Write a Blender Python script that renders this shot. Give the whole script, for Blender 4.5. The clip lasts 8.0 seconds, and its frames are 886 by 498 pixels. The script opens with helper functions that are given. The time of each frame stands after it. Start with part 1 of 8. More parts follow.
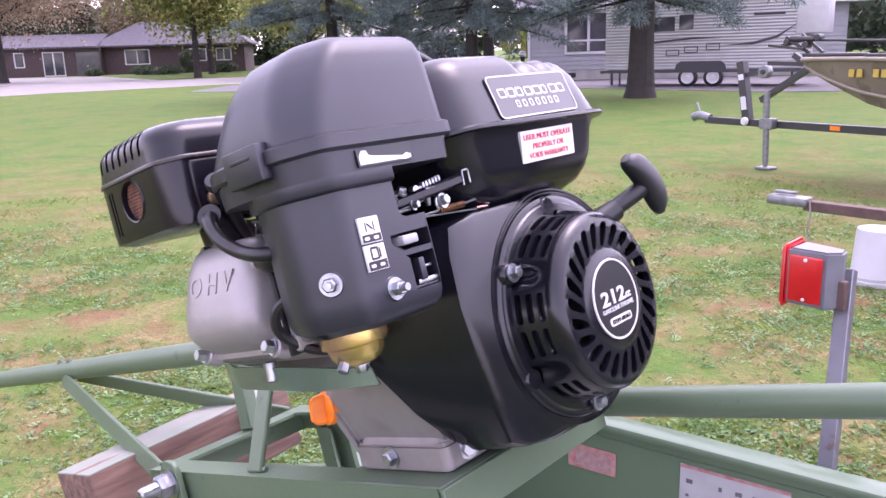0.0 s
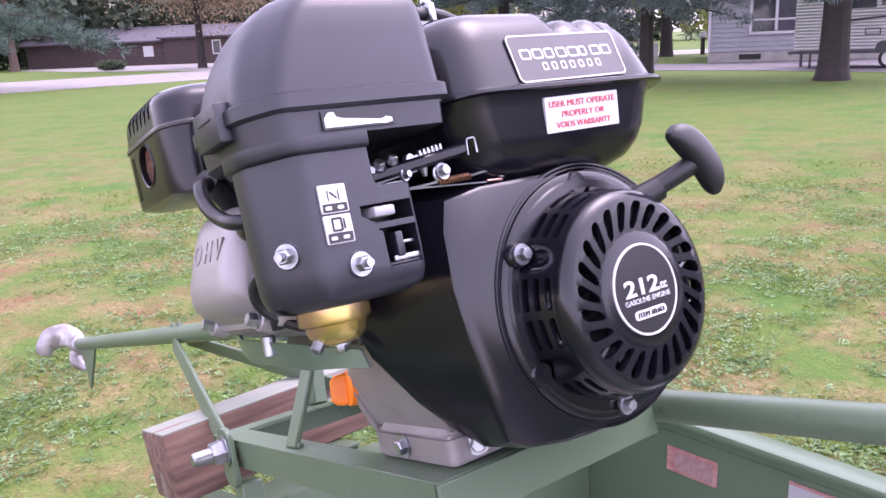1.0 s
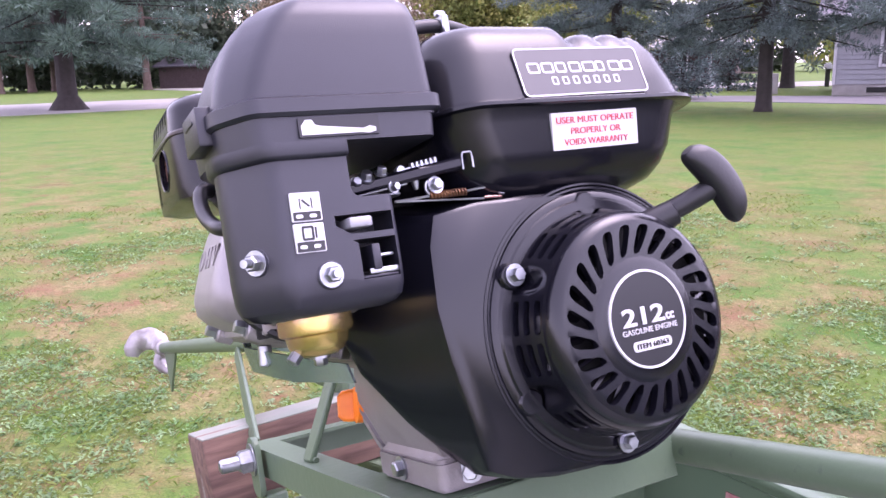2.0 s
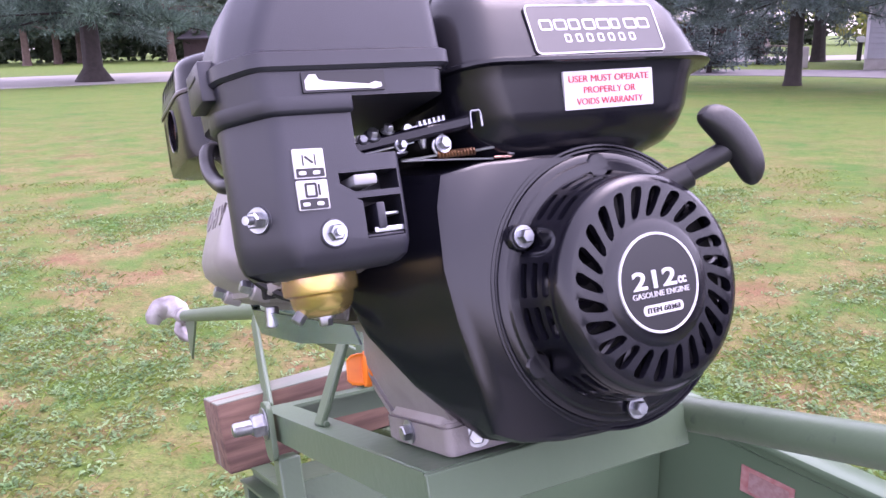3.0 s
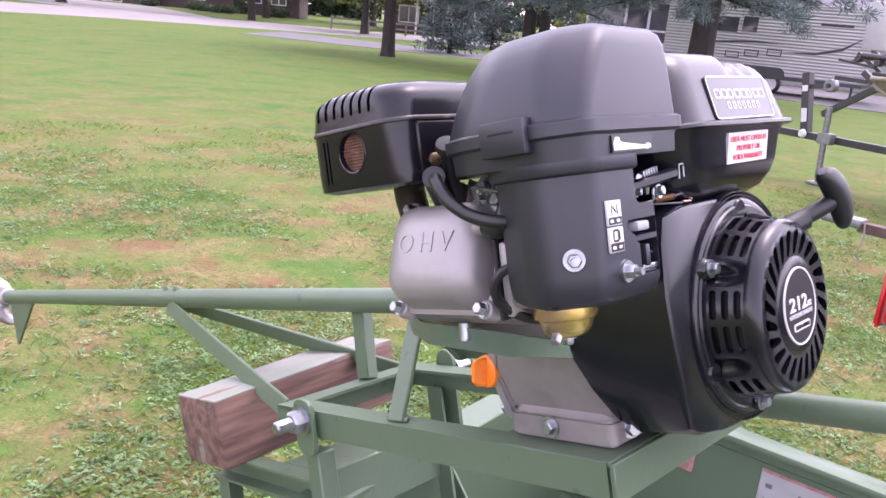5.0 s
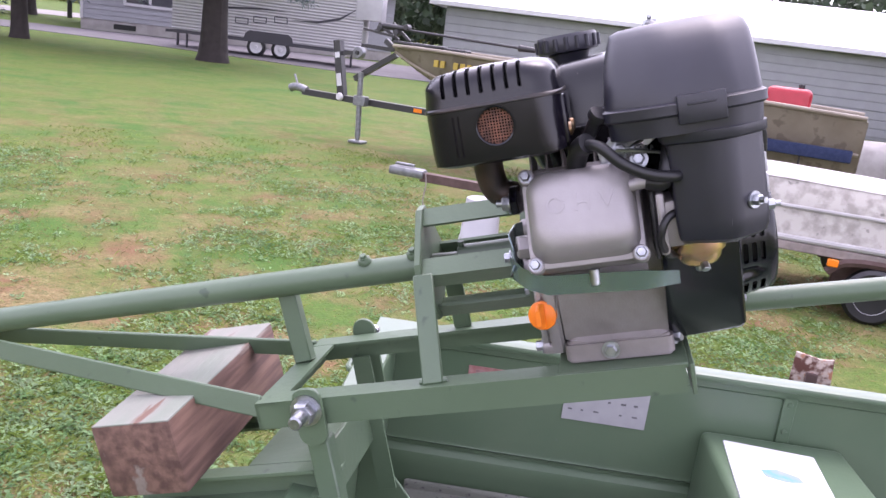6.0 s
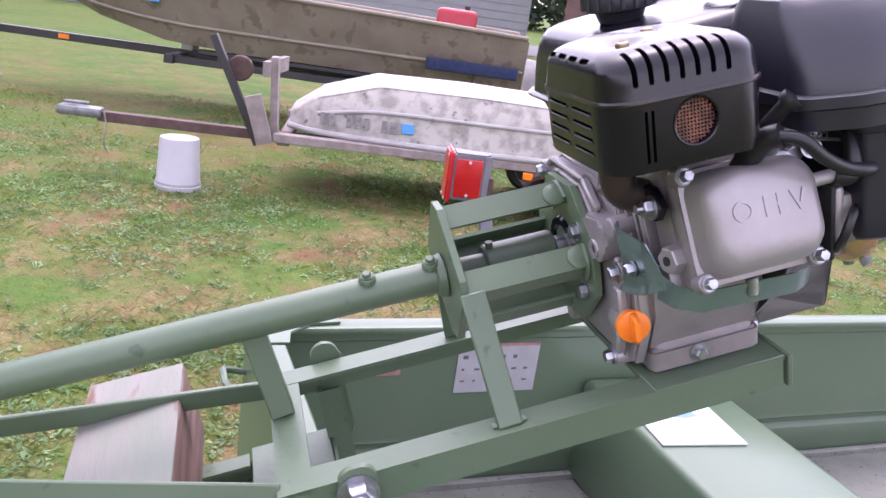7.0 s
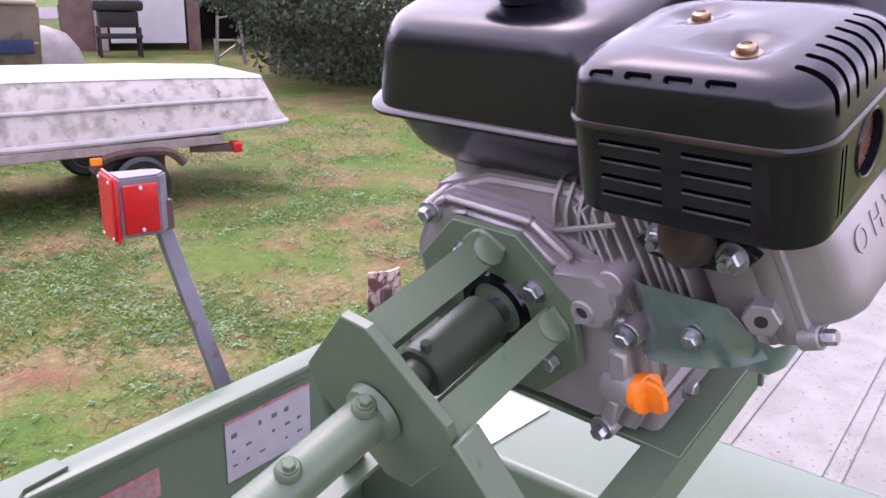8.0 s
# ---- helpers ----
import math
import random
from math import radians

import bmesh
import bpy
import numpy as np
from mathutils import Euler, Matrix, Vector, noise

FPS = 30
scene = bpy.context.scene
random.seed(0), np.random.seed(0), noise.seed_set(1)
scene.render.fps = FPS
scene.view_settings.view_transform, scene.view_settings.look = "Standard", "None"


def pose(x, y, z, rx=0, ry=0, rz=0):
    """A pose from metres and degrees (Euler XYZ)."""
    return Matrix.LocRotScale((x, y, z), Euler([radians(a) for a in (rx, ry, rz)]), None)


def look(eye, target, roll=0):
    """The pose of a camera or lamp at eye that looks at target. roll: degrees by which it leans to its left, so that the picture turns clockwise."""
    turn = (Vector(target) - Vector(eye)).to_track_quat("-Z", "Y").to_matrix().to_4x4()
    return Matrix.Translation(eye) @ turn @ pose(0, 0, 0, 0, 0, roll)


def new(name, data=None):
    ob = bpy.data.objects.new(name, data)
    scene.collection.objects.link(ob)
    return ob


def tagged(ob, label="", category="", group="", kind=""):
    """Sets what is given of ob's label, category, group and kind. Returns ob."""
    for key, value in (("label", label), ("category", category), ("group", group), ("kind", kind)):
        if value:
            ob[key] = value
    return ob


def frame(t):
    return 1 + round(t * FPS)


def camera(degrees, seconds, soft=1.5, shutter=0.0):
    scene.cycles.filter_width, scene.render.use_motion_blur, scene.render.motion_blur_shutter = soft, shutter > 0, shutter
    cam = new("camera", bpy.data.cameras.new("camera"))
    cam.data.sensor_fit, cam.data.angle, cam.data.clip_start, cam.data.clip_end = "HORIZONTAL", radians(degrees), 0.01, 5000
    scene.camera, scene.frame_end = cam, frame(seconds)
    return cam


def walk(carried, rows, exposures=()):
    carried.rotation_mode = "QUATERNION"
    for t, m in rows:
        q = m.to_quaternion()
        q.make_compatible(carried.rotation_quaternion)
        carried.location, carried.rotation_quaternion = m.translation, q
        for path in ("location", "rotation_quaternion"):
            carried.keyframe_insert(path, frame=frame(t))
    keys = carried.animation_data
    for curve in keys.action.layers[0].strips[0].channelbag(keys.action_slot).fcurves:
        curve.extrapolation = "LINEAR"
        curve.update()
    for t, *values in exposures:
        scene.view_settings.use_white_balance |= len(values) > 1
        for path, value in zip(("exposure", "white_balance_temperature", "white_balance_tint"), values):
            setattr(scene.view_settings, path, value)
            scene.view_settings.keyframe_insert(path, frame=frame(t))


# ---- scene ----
cam = camera(57.5, 8.0)
PATH = [
    (0, (0.115, 0.230, 1.520), (0.066, 2.171, 1.042), -1.6),
    (0.5, (0.165, 0.253, 1.515), (-0.143, 2.168, 1.027), -2.6),
    (1, (0.227, 0.294, 1.498), (-0.228, 2.176, 0.995), -2.3),
    (1.5, (0.279, 0.318, 1.492), (-0.331, 2.177, 1.079), -1.7),
    (3, (0.301, 0.341, 1.475), (-0.446, 2.128, 0.979), -1.2),
    (3.5, (0.301, 0.326, 1.486), (-0.447, 2.138, 1.086), -0.6),
    (4, (0.273, 0.313, 1.494), (-0.325, 2.162, 1.022), -1.0),
    (4.5, (0.167, 0.279, 1.513), (-0.210, 2.172, 0.988), 1.8),
    (5, (-0.026, 0.198, 1.525), (-0.134, 2.118, 0.975), 5.4),
    (5.2, (-0.130, 0.175, 1.521), (-0.023, 2.079, 0.921), 6.4),
    (6.3, (-0.627, 0.345, 1.472), (0.561, 1.873, 0.968), 7.2),
    (6.5, (-0.654, 0.421, 1.482), (0.617, 1.863, 0.929), 7.9),
    (7, (-0.699, 0.677, 1.463), (0.891, 1.743, 0.885), 8.1),
    (7.5, (-0.678, 0.912, 1.474), (1.124, 1.470, 0.809), 6.1),
    (8, (-0.535, 1.043, 1.476), (1.364, 1.115, 0.854), 1.6),
]
walk(cam, [(t, look(eye, target, roll)) for t, eye, target, roll in PATH], [(0, 1.32, 6200, 44), (3.5, 1.36, 6100, 48), (4.5, 1.32, 6200, 42), (5.2, 1.28, 6430, 37), (6.3, 1.10, 6280, 34), (8, 1.10, 6300, 44)])

# ---- light ----
world = bpy.data.worlds.new("overcast_sky")
scene.world = world
world.use_nodes = True
wn, wl = world.node_tree.nodes, world.node_tree.links
sky = wn.new("ShaderNodeTexSky")
sky.sky_type, sky.sun_disc = "NISHITA", False
sky.sun_elevation, sky.sun_rotation = radians(64), radians(48)
sky.dust_density, sky.air_density = 1.5, 1.0
grey = wn.new("ShaderNodeHueSaturation")
grey.inputs["Saturation"].default_value = 0.30
wl.new(sky.outputs[0], grey.inputs["Color"])
# an overcast dome is brighter overhead than at the horizon
way, split, dome, lit = wn.new("ShaderNodeTexCoord"), wn.new("ShaderNodeSeparateXYZ"), wn.new("ShaderNodeMapRange"), wn.new("ShaderNodeVectorMath")
dome.inputs["To Min"].default_value, dome.inputs["To Max"].default_value = 2.0, 2.6
dome.interpolation_type = "SMOOTHSTEP"
lit.operation = "SCALE"
wl.new(way.outputs["Generated"], split.inputs[0])
wl.new(split.outputs["Z"], dome.inputs["Value"])
wl.new(grey.outputs[0], lit.inputs[0])
wl.new(dome.outputs["Result"], lit.inputs["Scale"])
wl.new(lit.outputs["Vector"], wn["Background"].inputs["Color"])
wn["Background"].inputs["Strength"].default_value = 0.15
sun = bpy.data.lights.new("sun", "SUN")
sun.energy, sun.angle, sun.color = 0.35, radians(30), (1.0, 0.96, 0.9)
new("sun", sun).matrix_world = look((0, 0, 50), (-18.1, -16.3, 0))


# ---- materials ----
def material(name, color, rough=0.5, metal=0.0, second=None, scale=8.0, detail=6.0, bump=0.0, bump_scale=60.0,
             spots=None, spot_scale=30.0, spot_at=0.62, coat=0.0, stretch=None, lo=0.35, hi=0.65, spec=None, island=0.0):
    """Principled surface: two noise-mixed colours, optional worn spots and fine relief."""
    m = bpy.data.materials.new(name)
    m.use_nodes = True
    n, l = m.node_tree.nodes, m.node_tree.links
    p = n["Principled BSDF"]
    p.inputs["Roughness"].default_value, p.inputs["Metallic"].default_value = rough, metal
    p.inputs["Coat Weight"].default_value = coat
    if spec is not None:
        p.inputs["Specular IOR Level"].default_value = spec
    co = n.new("ShaderNodeTexCoord")
    if stretch:
        mp = n.new("ShaderNodeMapping")
        mp.inputs["Scale"].default_value = stretch
        l.new(co.outputs["Object"], mp.inputs["Vector"])
    place = mp.outputs["Vector"] if stretch else co.outputs["Object"]
    out = None
    if second:
        t = n.new("ShaderNodeTexNoise")
        t.inputs["Scale"].default_value, t.inputs["Detail"].default_value = scale, detail
        l.new(place, t.inputs["Vector"])
        r = n.new("ShaderNodeMapRange")
        r.inputs["From Min"].default_value, r.inputs["From Max"].default_value = lo, hi
        l.new(t.outputs["Fac"], r.inputs["Value"])
        x = n.new("ShaderNodeMix")
        x.data_type = "RGBA"
        l.new(r.outputs["Result"], x.inputs["Factor"])
        x.inputs["A"].default_value, x.inputs["B"].default_value = (*color, 1), (*second, 1)
        out = x.outputs["Result"]
    if spots:
        t = n.new("ShaderNodeTexNoise")
        t.inputs["Scale"].default_value, t.inputs["Detail"].default_value = spot_scale, 8.0
        l.new(place, t.inputs["Vector"])
        r = n.new("ShaderNodeMapRange")
        r.inputs["From Min"].default_value, r.inputs["From Max"].default_value = spot_at, spot_at + 0.06
        l.new(t.outputs["Fac"], r.inputs["Value"])
        x = n.new("ShaderNodeMix")
        x.data_type = "RGBA"
        l.new(r.outputs["Result"], x.inputs["Factor"])
        if out:
            l.new(out, x.inputs["A"])
        else:
            x.inputs["A"].default_value = (*color, 1)
        x.inputs["B"].default_value = (*spots, 1)
        out = x.outputs["Result"]
    if island:
        g = n.new("ShaderNodeNewGeometry")
        r = n.new("ShaderNodeMapRange")
        r.inputs["To Min"].default_value, r.inputs["To Max"].default_value = 1 - island, 1 + island
        l.new(g.outputs["Random Per Island"], r.inputs["Value"])
        h = n.new("ShaderNodeHueSaturation")
        l.new(r.outputs["Result"], h.inputs["Value"])
        if out:
            l.new(out, h.inputs["Color"])
        else:
            h.inputs["Color"].default_value = (*color, 1)
        out = h.outputs["Color"]
    if out:
        l.new(out, p.inputs["Base Color"])
    else:
        p.inputs["Base Color"].default_value = (*color, 1)
    if bump:
        t = n.new("ShaderNodeTexNoise")
        t.inputs["Scale"].default_value, t.inputs["Detail"].default_value = bump_scale, 5.0
        l.new(place, t.inputs["Vector"])
        b = n.new("ShaderNodeBump")
        b.inputs["Strength"].default_value, b.inputs["Distance"].default_value = bump, 0.002
        l.new(t.outputs["Fac"], b.inputs["Height"])
        l.new(b.outputs["Normal"], p.inputs["Normal"])
    return m


BLACK_PLASTIC = material("black_textured_plastic", (0.0120, 0.0122, 0.0200), 0.40, second=(0.0150, 0.0152, 0.0245), scale=25, bump=0.08, bump_scale=1400, spec=0.60)
BLACK_PAINT = material("black_gloss_paint", (0.004, 0.004, 0.007), 0.22, second=(0.006, 0.006, 0.010), scale=14, bump=0.03, bump_scale=160, spec=0.50, spots=(0.16, 0.14, 0.11), spot_scale=150, spot_at=0.775)
BLACK_STEEL = material("black_satin_steel", (0.004, 0.004, 0.007), 0.20, second=(0.006, 0.005, 0.009), scale=18, bump=0.03, bump_scale=260, spec=0.42, spots=(0.07, 0.03, 0.014), spot_scale=55, spot_at=0.73)
RUBBER = material("black_rubber", (0.009, 0.009, 0.011), 0.42, bump=0.08, bump_scale=400)
DARK = material("dark_inside", (0.008, 0.008, 0.008), 0.7, second=(0.02, 0.02, 0.02), scale=40)
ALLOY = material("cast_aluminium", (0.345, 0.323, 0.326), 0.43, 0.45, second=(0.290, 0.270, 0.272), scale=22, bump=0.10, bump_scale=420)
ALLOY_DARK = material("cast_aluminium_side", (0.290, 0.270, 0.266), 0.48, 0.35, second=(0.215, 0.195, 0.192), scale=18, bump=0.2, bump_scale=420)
ZINC = material("zinc_plated_steel", (0.46, 0.48, 0.51), 0.36, 1.0, second=(0.30, 0.31, 0.33), scale=90, bump=0.1, bump_scale=300)
# grey-teal and blue reflections are mixed into the zinc colour; orange spots are stains
ZINC_GREEN = material("green_zinc_with_reflections", (0.30, 0.385, 0.375), 0.27, 0.85, second=(0.22, 0.30, 0.315), scale=22, bump=0.1, bump_scale=160, spots=(0.25, 0.16, 0.08), spot_scale=30, spot_at=0.70)
BRASS = material("yellow_zinc_bowl", (0.62, 0.46, 0.16), 0.25, 0.9, second=(0.60, 0.36, 0.30), scale=28, lo=0.45, hi=0.6, bump=0.05, bump_scale=200)
PEWTER = material("dull_grey_lever", (0.33, 0.33, 0.35), 0.5, 0.2, second=(0.27, 0.27, 0.29), scale=60)
ORANGE = material("orange_plastic", (0.95, 0.24, 0.010), 0.4, second=(0.85, 0.19, 0.008), scale=60)
WHITE = material("white_print", (0.562, 0.554, 0.569), 0.5, second=(0.504, 0.497, 0.504), scale=60)
RED_PRINT = material("red_print", (0.55, 0.04, 0.06), 0.5)
BLACK_PRINT = material("black_print", (0.008, 0.008, 0.010), 0.35)
GREY_PRINT = material("grey_print", (0.10, 0.10, 0.105), 0.5)
PANEL = material("dark_grey_decal", (0.030, 0.027, 0.030), 0.30, second=(0.036, 0.033, 0.036), scale=40, spec=0.7)
GREEN = material("olive_green_paint", (0.0822, 0.127, 0.0758), 0.40, second=(0.0943, 0.14, 0.0862), scale=9, bump=0.18, bump_scale=120, spots=(0.0605, 0.0927, 0.0605), spot_scale=45, spot_at=0.66)
GREEN_BOAT = material("boat_green_paint", (0.0799, 0.128, 0.0758), 0.30, second=(0.0935, 0.14, 0.0847), scale=5, bump=0.07, bump_scale=90, spots=(0.105, 0.137, 0.105), spot_scale=70, spot_at=0.70)
TIMBER = material("weathered_timber", (0.18, 0.104, 0.0756), 0.8, second=(0.0828, 0.0446, 0.0346), scale=60, lo=0.38, hi=0.62, bump=0.7, bump_scale=110, stretch=(0.10, 1, 1), spots=(0.216, 0.18, 0.151), spot_scale=30, spot_at=0.60)
TIMBER_TOP = material("painted_timber", (0.173, 0.202, 0.158), 0.8, second=(0.238, 0.223, 0.202), scale=14, bump=0.7, bump_scale=110, stretch=(0.25, 1, 1), spots=(0.144, 0.0828, 0.0576), spot_scale=26, spot_at=0.58)
LINER = material("grey_floor_liner", (0.176, 0.182, 0.156), 0.6, second=(0.225, 0.230, 0.200), scale=12, bump=0.4, bump_scale=70, spots=(0.0864, 0.0792, 0.0828), spot_scale=90, spot_at=0.62)
PAPER = material("white_paper", (0.59, 0.598, 0.619), 0.6, second=(0.562, 0.569, 0.598), scale=8)


# ---- shapes ----
def rings(bm, loops, cap0=True, cap1=True, closed=True):
    """Skin a list of equally long loops of points."""
    rows = [[bm.verts.new(p) for p in loop] for loop in loops]
    n = len(rows[0])
    for a, b in zip(rows, rows[1:]):
        for i in range(n if closed else n - 1):
            j = (i + 1) % n
            bm.faces.new((a[i], a[j], b[j], b[i]))
    if cap0:
        bm.faces.new(rows[0][::-1])
    if cap1:
        bm.faces.new(rows[-1])
    return rows


def rrect(x0, x1, y0, y1, r, n=5):
    """Rounded rectangle outline, counter-clockwise, as 2D points. r: one radius or four (from the x1,y1 corner on)."""
    rr = r if isinstance(r, (list, tuple)) else (r,) * 4
    out = []
    for k, (cx, cy, sx, sy) in enumerate(((x1, y1, -1, -1), (x0, y1, 1, -1), (x0, y0, 1, 1), (x1, y0, -1, 1))):
        q = max(rr[k], 1e-4)
        for i in range(n + 1):
            a = math.pi / 2 * (k + i / n)
            out.append((cx + sx * q + q * math.cos(a), cy + sy * q + q * math.sin(a)))
    return out


def box(bm, x0, x1, y0, y1, z0, z1, r=0.0, seg=2, m=None):
    """Box with rounded edges."""
    got = bmesh.ops.create_cube(bm, size=1.0)["verts"]
    for v in got:
        v.co = Vector(((x0 + x1) / 2 + v.co.x * (x1 - x0), (y0 + y1) / 2 + v.co.y * (y1 - y0), (z0 + z1) / 2 + v.co.z * (z1 - z0)))
    if r:
        edges = list({e for v in got for e in v.link_edges})
        got = [v for v in bmesh.ops.bevel(bm, geom=edges, offset=r, segments=seg, affect="EDGES", profile=0.5, clamp_overlap=True)["verts"]]
    if m is not None:
        bmesh.ops.transform(bm, matrix=m, verts=list(set(got)))
    return got


def frame_to(p0, p1, side=(0, 0, 1)):
    """A matrix at p0 whose z runs to p1."""
    p0, p1 = Vector(p0), Vector(p1)
    z = (p1 - p0).normalized()
    s = Vector(side)
    if abs(z.dot(s)) > 0.99:
        s = Vector((1, 0, 0))
    x = s.cross(z).normalized()
    y = z.cross(x)
    return Matrix(((x.x, y.x, z.x, p0.x), (x.y, y.y, z.y, p0.y), (x.z, y.z, z.z, p0.z), (0, 0, 0, 1)))


def rod(bm, p0, p1, r0, r1=None, n=16, ch=0.0):
    """Cylinder or cone between two points, with a small chamfer."""
    r1 = r0 if r1 is None else r1
    m, h = frame_to(p0, p1), (Vector(p1) - Vector(p0)).length
    prof = [(r0, 0), (r1, h)] if not ch else [(r0 - ch, 0), (r0, ch), (r1, h - ch), (r1 - ch, h)]
    rings(bm, [[m @ Vector((r * math.cos(2 * math.pi * i / n), r * math.sin(2 * math.pi * i / n), z)) for i in range(n)] for r, z in prof])


def lathe(bm, prof, m, n=32, cap0=True, cap1=True):
    """Turn (radius, z) pairs round the z axis of m."""
    rings(bm, [[m @ Vector((r * math.cos(2 * math.pi * i / n), r * math.sin(2 * math.pi * i / n), z)) for i in range(n)] for r, z in prof], cap0, cap1)


def sweep(bm, pts, r, n=10, steps=6):
    """Round tube along a smooth line through pts."""
    p = [Vector(q) for q in pts]
    p = [p[0] * 2 - p[1]] + p + [p[-1] * 2 - p[-2]]
    line = []
    for i in range(1, len(p) - 2):
        for k in range(steps):
            t = k / steps
            line.append(0.5 * (2 * p[i] + (p[i + 1] - p[i - 1]) * t + (2 * p[i - 1] - 5 * p[i] + 4 * p[i + 1] - p[i + 2]) * t * t
                               + (3 * p[i] - p[i - 1] - 3 * p[i + 1] + p[i + 2]) * t ** 3))
    line.append(p[-2])
    loops, x = [], None
    for i, q in enumerate(line):
        d = (line[min(i + 1, len(line) - 1)] - line[max(i - 1, 0)]).normalized()
        if x is None:
            x = d.orthogonal().normalized()
        x = (x - d * x.dot(d)).normalized()
        y = d.cross(x)
        loops.append([q + r * (math.cos(2 * math.pi * k / n) * x + math.sin(2 * math.pi * k / n) * y) for k in range(n)])
    rings(bm, loops)


def bar(bm, p0, p1, w, h, side=(0, 0, 1), r=0.0015):
    """Flat bar from p0 to p1: w across, h along side."""
    m = frame_to(p0, p1, side)
    L = (Vector(p1) - Vector(p0)).length
    box(bm, -w / 2, w / 2, -h / 2, h / 2, 0, L, r, 1, m)


def fillet(pts, cut, n=4):
    """2D outline whose corners are rounded; cut: how far each rounding reaches along its edges."""
    out = []
    for i, p in enumerate(pts):
        a, b, q = Vector(pts[i - 1]), Vector(pts[(i + 1) % len(pts)]), Vector(p)
        a, b = q + (a - q).normalized() * cut[i], q + (b - q).normalized() * cut[i]
        for k in range(n + 1):
            t = k / n
            out.append(tuple(a * (1 - t) ** 2 + q * 2 * t * (1 - t) + b * t * t))
    return out


def prism(bm, pts, t0, t1, put, bevel=0.0, seg=2):
    """Extrude a 2D outline from depth t0 to t1; put(u, v, t) gives the place."""
    top = rings(bm, [[put(u, v, t) for u, v in pts] for t in (t0, t1)])
    if bevel:
        es = [e for e in bm.edges if all(v in top[0] for v in e.verts) or all(v in top[1] for v in e.verts)]
        bmesh.ops.bevel(bm, geom=es, offset=bevel, segments=seg, affect="EDGES", clamp_overlap=True)


def part(name, bm, mat, parent=None, label="", sharp=38.0):
    """Link a bmesh as one mesh object under a thing or a part."""
    bmesh.ops.recalc_face_normals(bm, faces=bm.faces[:])
    me = bpy.data.meshes.new(name)
    bm.to_mesh(me)
    bm.free()
    me.materials.append(mat)
    me.shade_smooth()
    me.set_sharp_from_angle(angle=radians(sharp))
    ob = new(name, me)
    if parent is not None:
        ob.parent = parent
    return tagged(ob, label)


def thing(name, label, category, m=None, group="", kind=""):
    ob = new(name)
    ob.empty_display_size = 0.05
    if m is not None:
        ob.matrix_world = m
    return tagged(ob, label, category, group, kind)


def shape(name, mat, parent, fn, *args, label="", **kw):
    bm = bmesh.new()
    fn(bm, *args, **kw)
    return part(name, bm, mat, parent, label)


def cut(name, mat, parent, body, cutters, label="", sharp=32.0):
    """One mesh part: body less the cutters, each a function that fills a bmesh."""
    obs = []
    for k, fn in enumerate((body, cutters)):
        bm = bmesh.new()
        fn(bm)
        obs.append(part("tmp_cut", bm, mat))
    mod = obs[0].modifiers.new("cut", "BOOLEAN")
    mod.operation, mod.solver, mod.object, mod.use_self = "DIFFERENCE", "EXACT", obs[1], True
    bpy.context.view_layer.update()
    me = bpy.data.meshes.new_from_object(obs[0].evaluated_get(bpy.context.evaluated_depsgraph_get()))
    for ob in obs:
        old = ob.data
        bpy.data.objects.remove(ob)
        bpy.data.meshes.remove(old)
    me.name = name
    me.materials.clear()
    me.materials.append(mat)
    me.shade_smooth()
    me.set_sharp_from_angle(angle=radians(sharp))
    ob = new(name, me)
    ob.parent = parent
    return tagged(ob, label)


def dense(loop, count):
    """The same closed loop with points at even steps."""
    seg = [(b - a).length for a, b in zip(loop, loop[1:] + loop[:1])]
    total, out, i, done = sum(seg), [], 0, 0.0
    for k in range(count):
        want = total * k / count
        while done + seg[i] < want:
            done += seg[i]
            i += 1
        f = (want - done) / max(seg[i], 1e-9)
        out.append(loop[i].lerp(loop[(i + 1) % len(loop)], f))
    return out


def smooth(a, b, x):
    t = min(1.0, max(0.0, (x - a) / (b - a)))
    return t * t * (3 - 2 * t)


def words(name, text, mat, parent, m, size, label="", depth=0.0004, squeeze=1.0, bold=0.0, fit=None):
    """Flat raised lettering in the built-in font, centred on m's origin in its x-y plane."""
    cu = bpy.data.curves.new(name, "FONT")
    cu.body, cu.size, cu.extrude, cu.align_x, cu.align_y = text, size, depth, "CENTER", "CENTER"
    cu.resolution_u, cu.offset = 4, bold
    tmp = new("tmp_words", cu)
    bpy.context.view_layer.update()
    me = bpy.data.meshes.new_from_object(tmp.evaluated_get(bpy.context.evaluated_depsgraph_get()))
    bpy.data.objects.remove(tmp)
    bpy.data.curves.remove(cu)
    me.name = name
    if fit:
        xs, ys = [v.co.x for v in me.vertices], [v.co.y for v in me.vertices]
        w, h = max(xs) - min(xs), max(ys) - min(ys)
        me.transform(Matrix.Diagonal((fit[0] / w, fit[1] / h, 1, 1)) @ Matrix.Translation((-(max(xs) + min(xs)) / 2, -(max(ys) + min(ys)) / 2, 0)))
    me.transform(m @ Matrix.Diagonal((squeeze, 1, 1, 1)))
    me.materials.clear()
    me.materials.append(mat)
    ob = new(name, me)
    ob.parent = parent
    return tagged(ob, label)


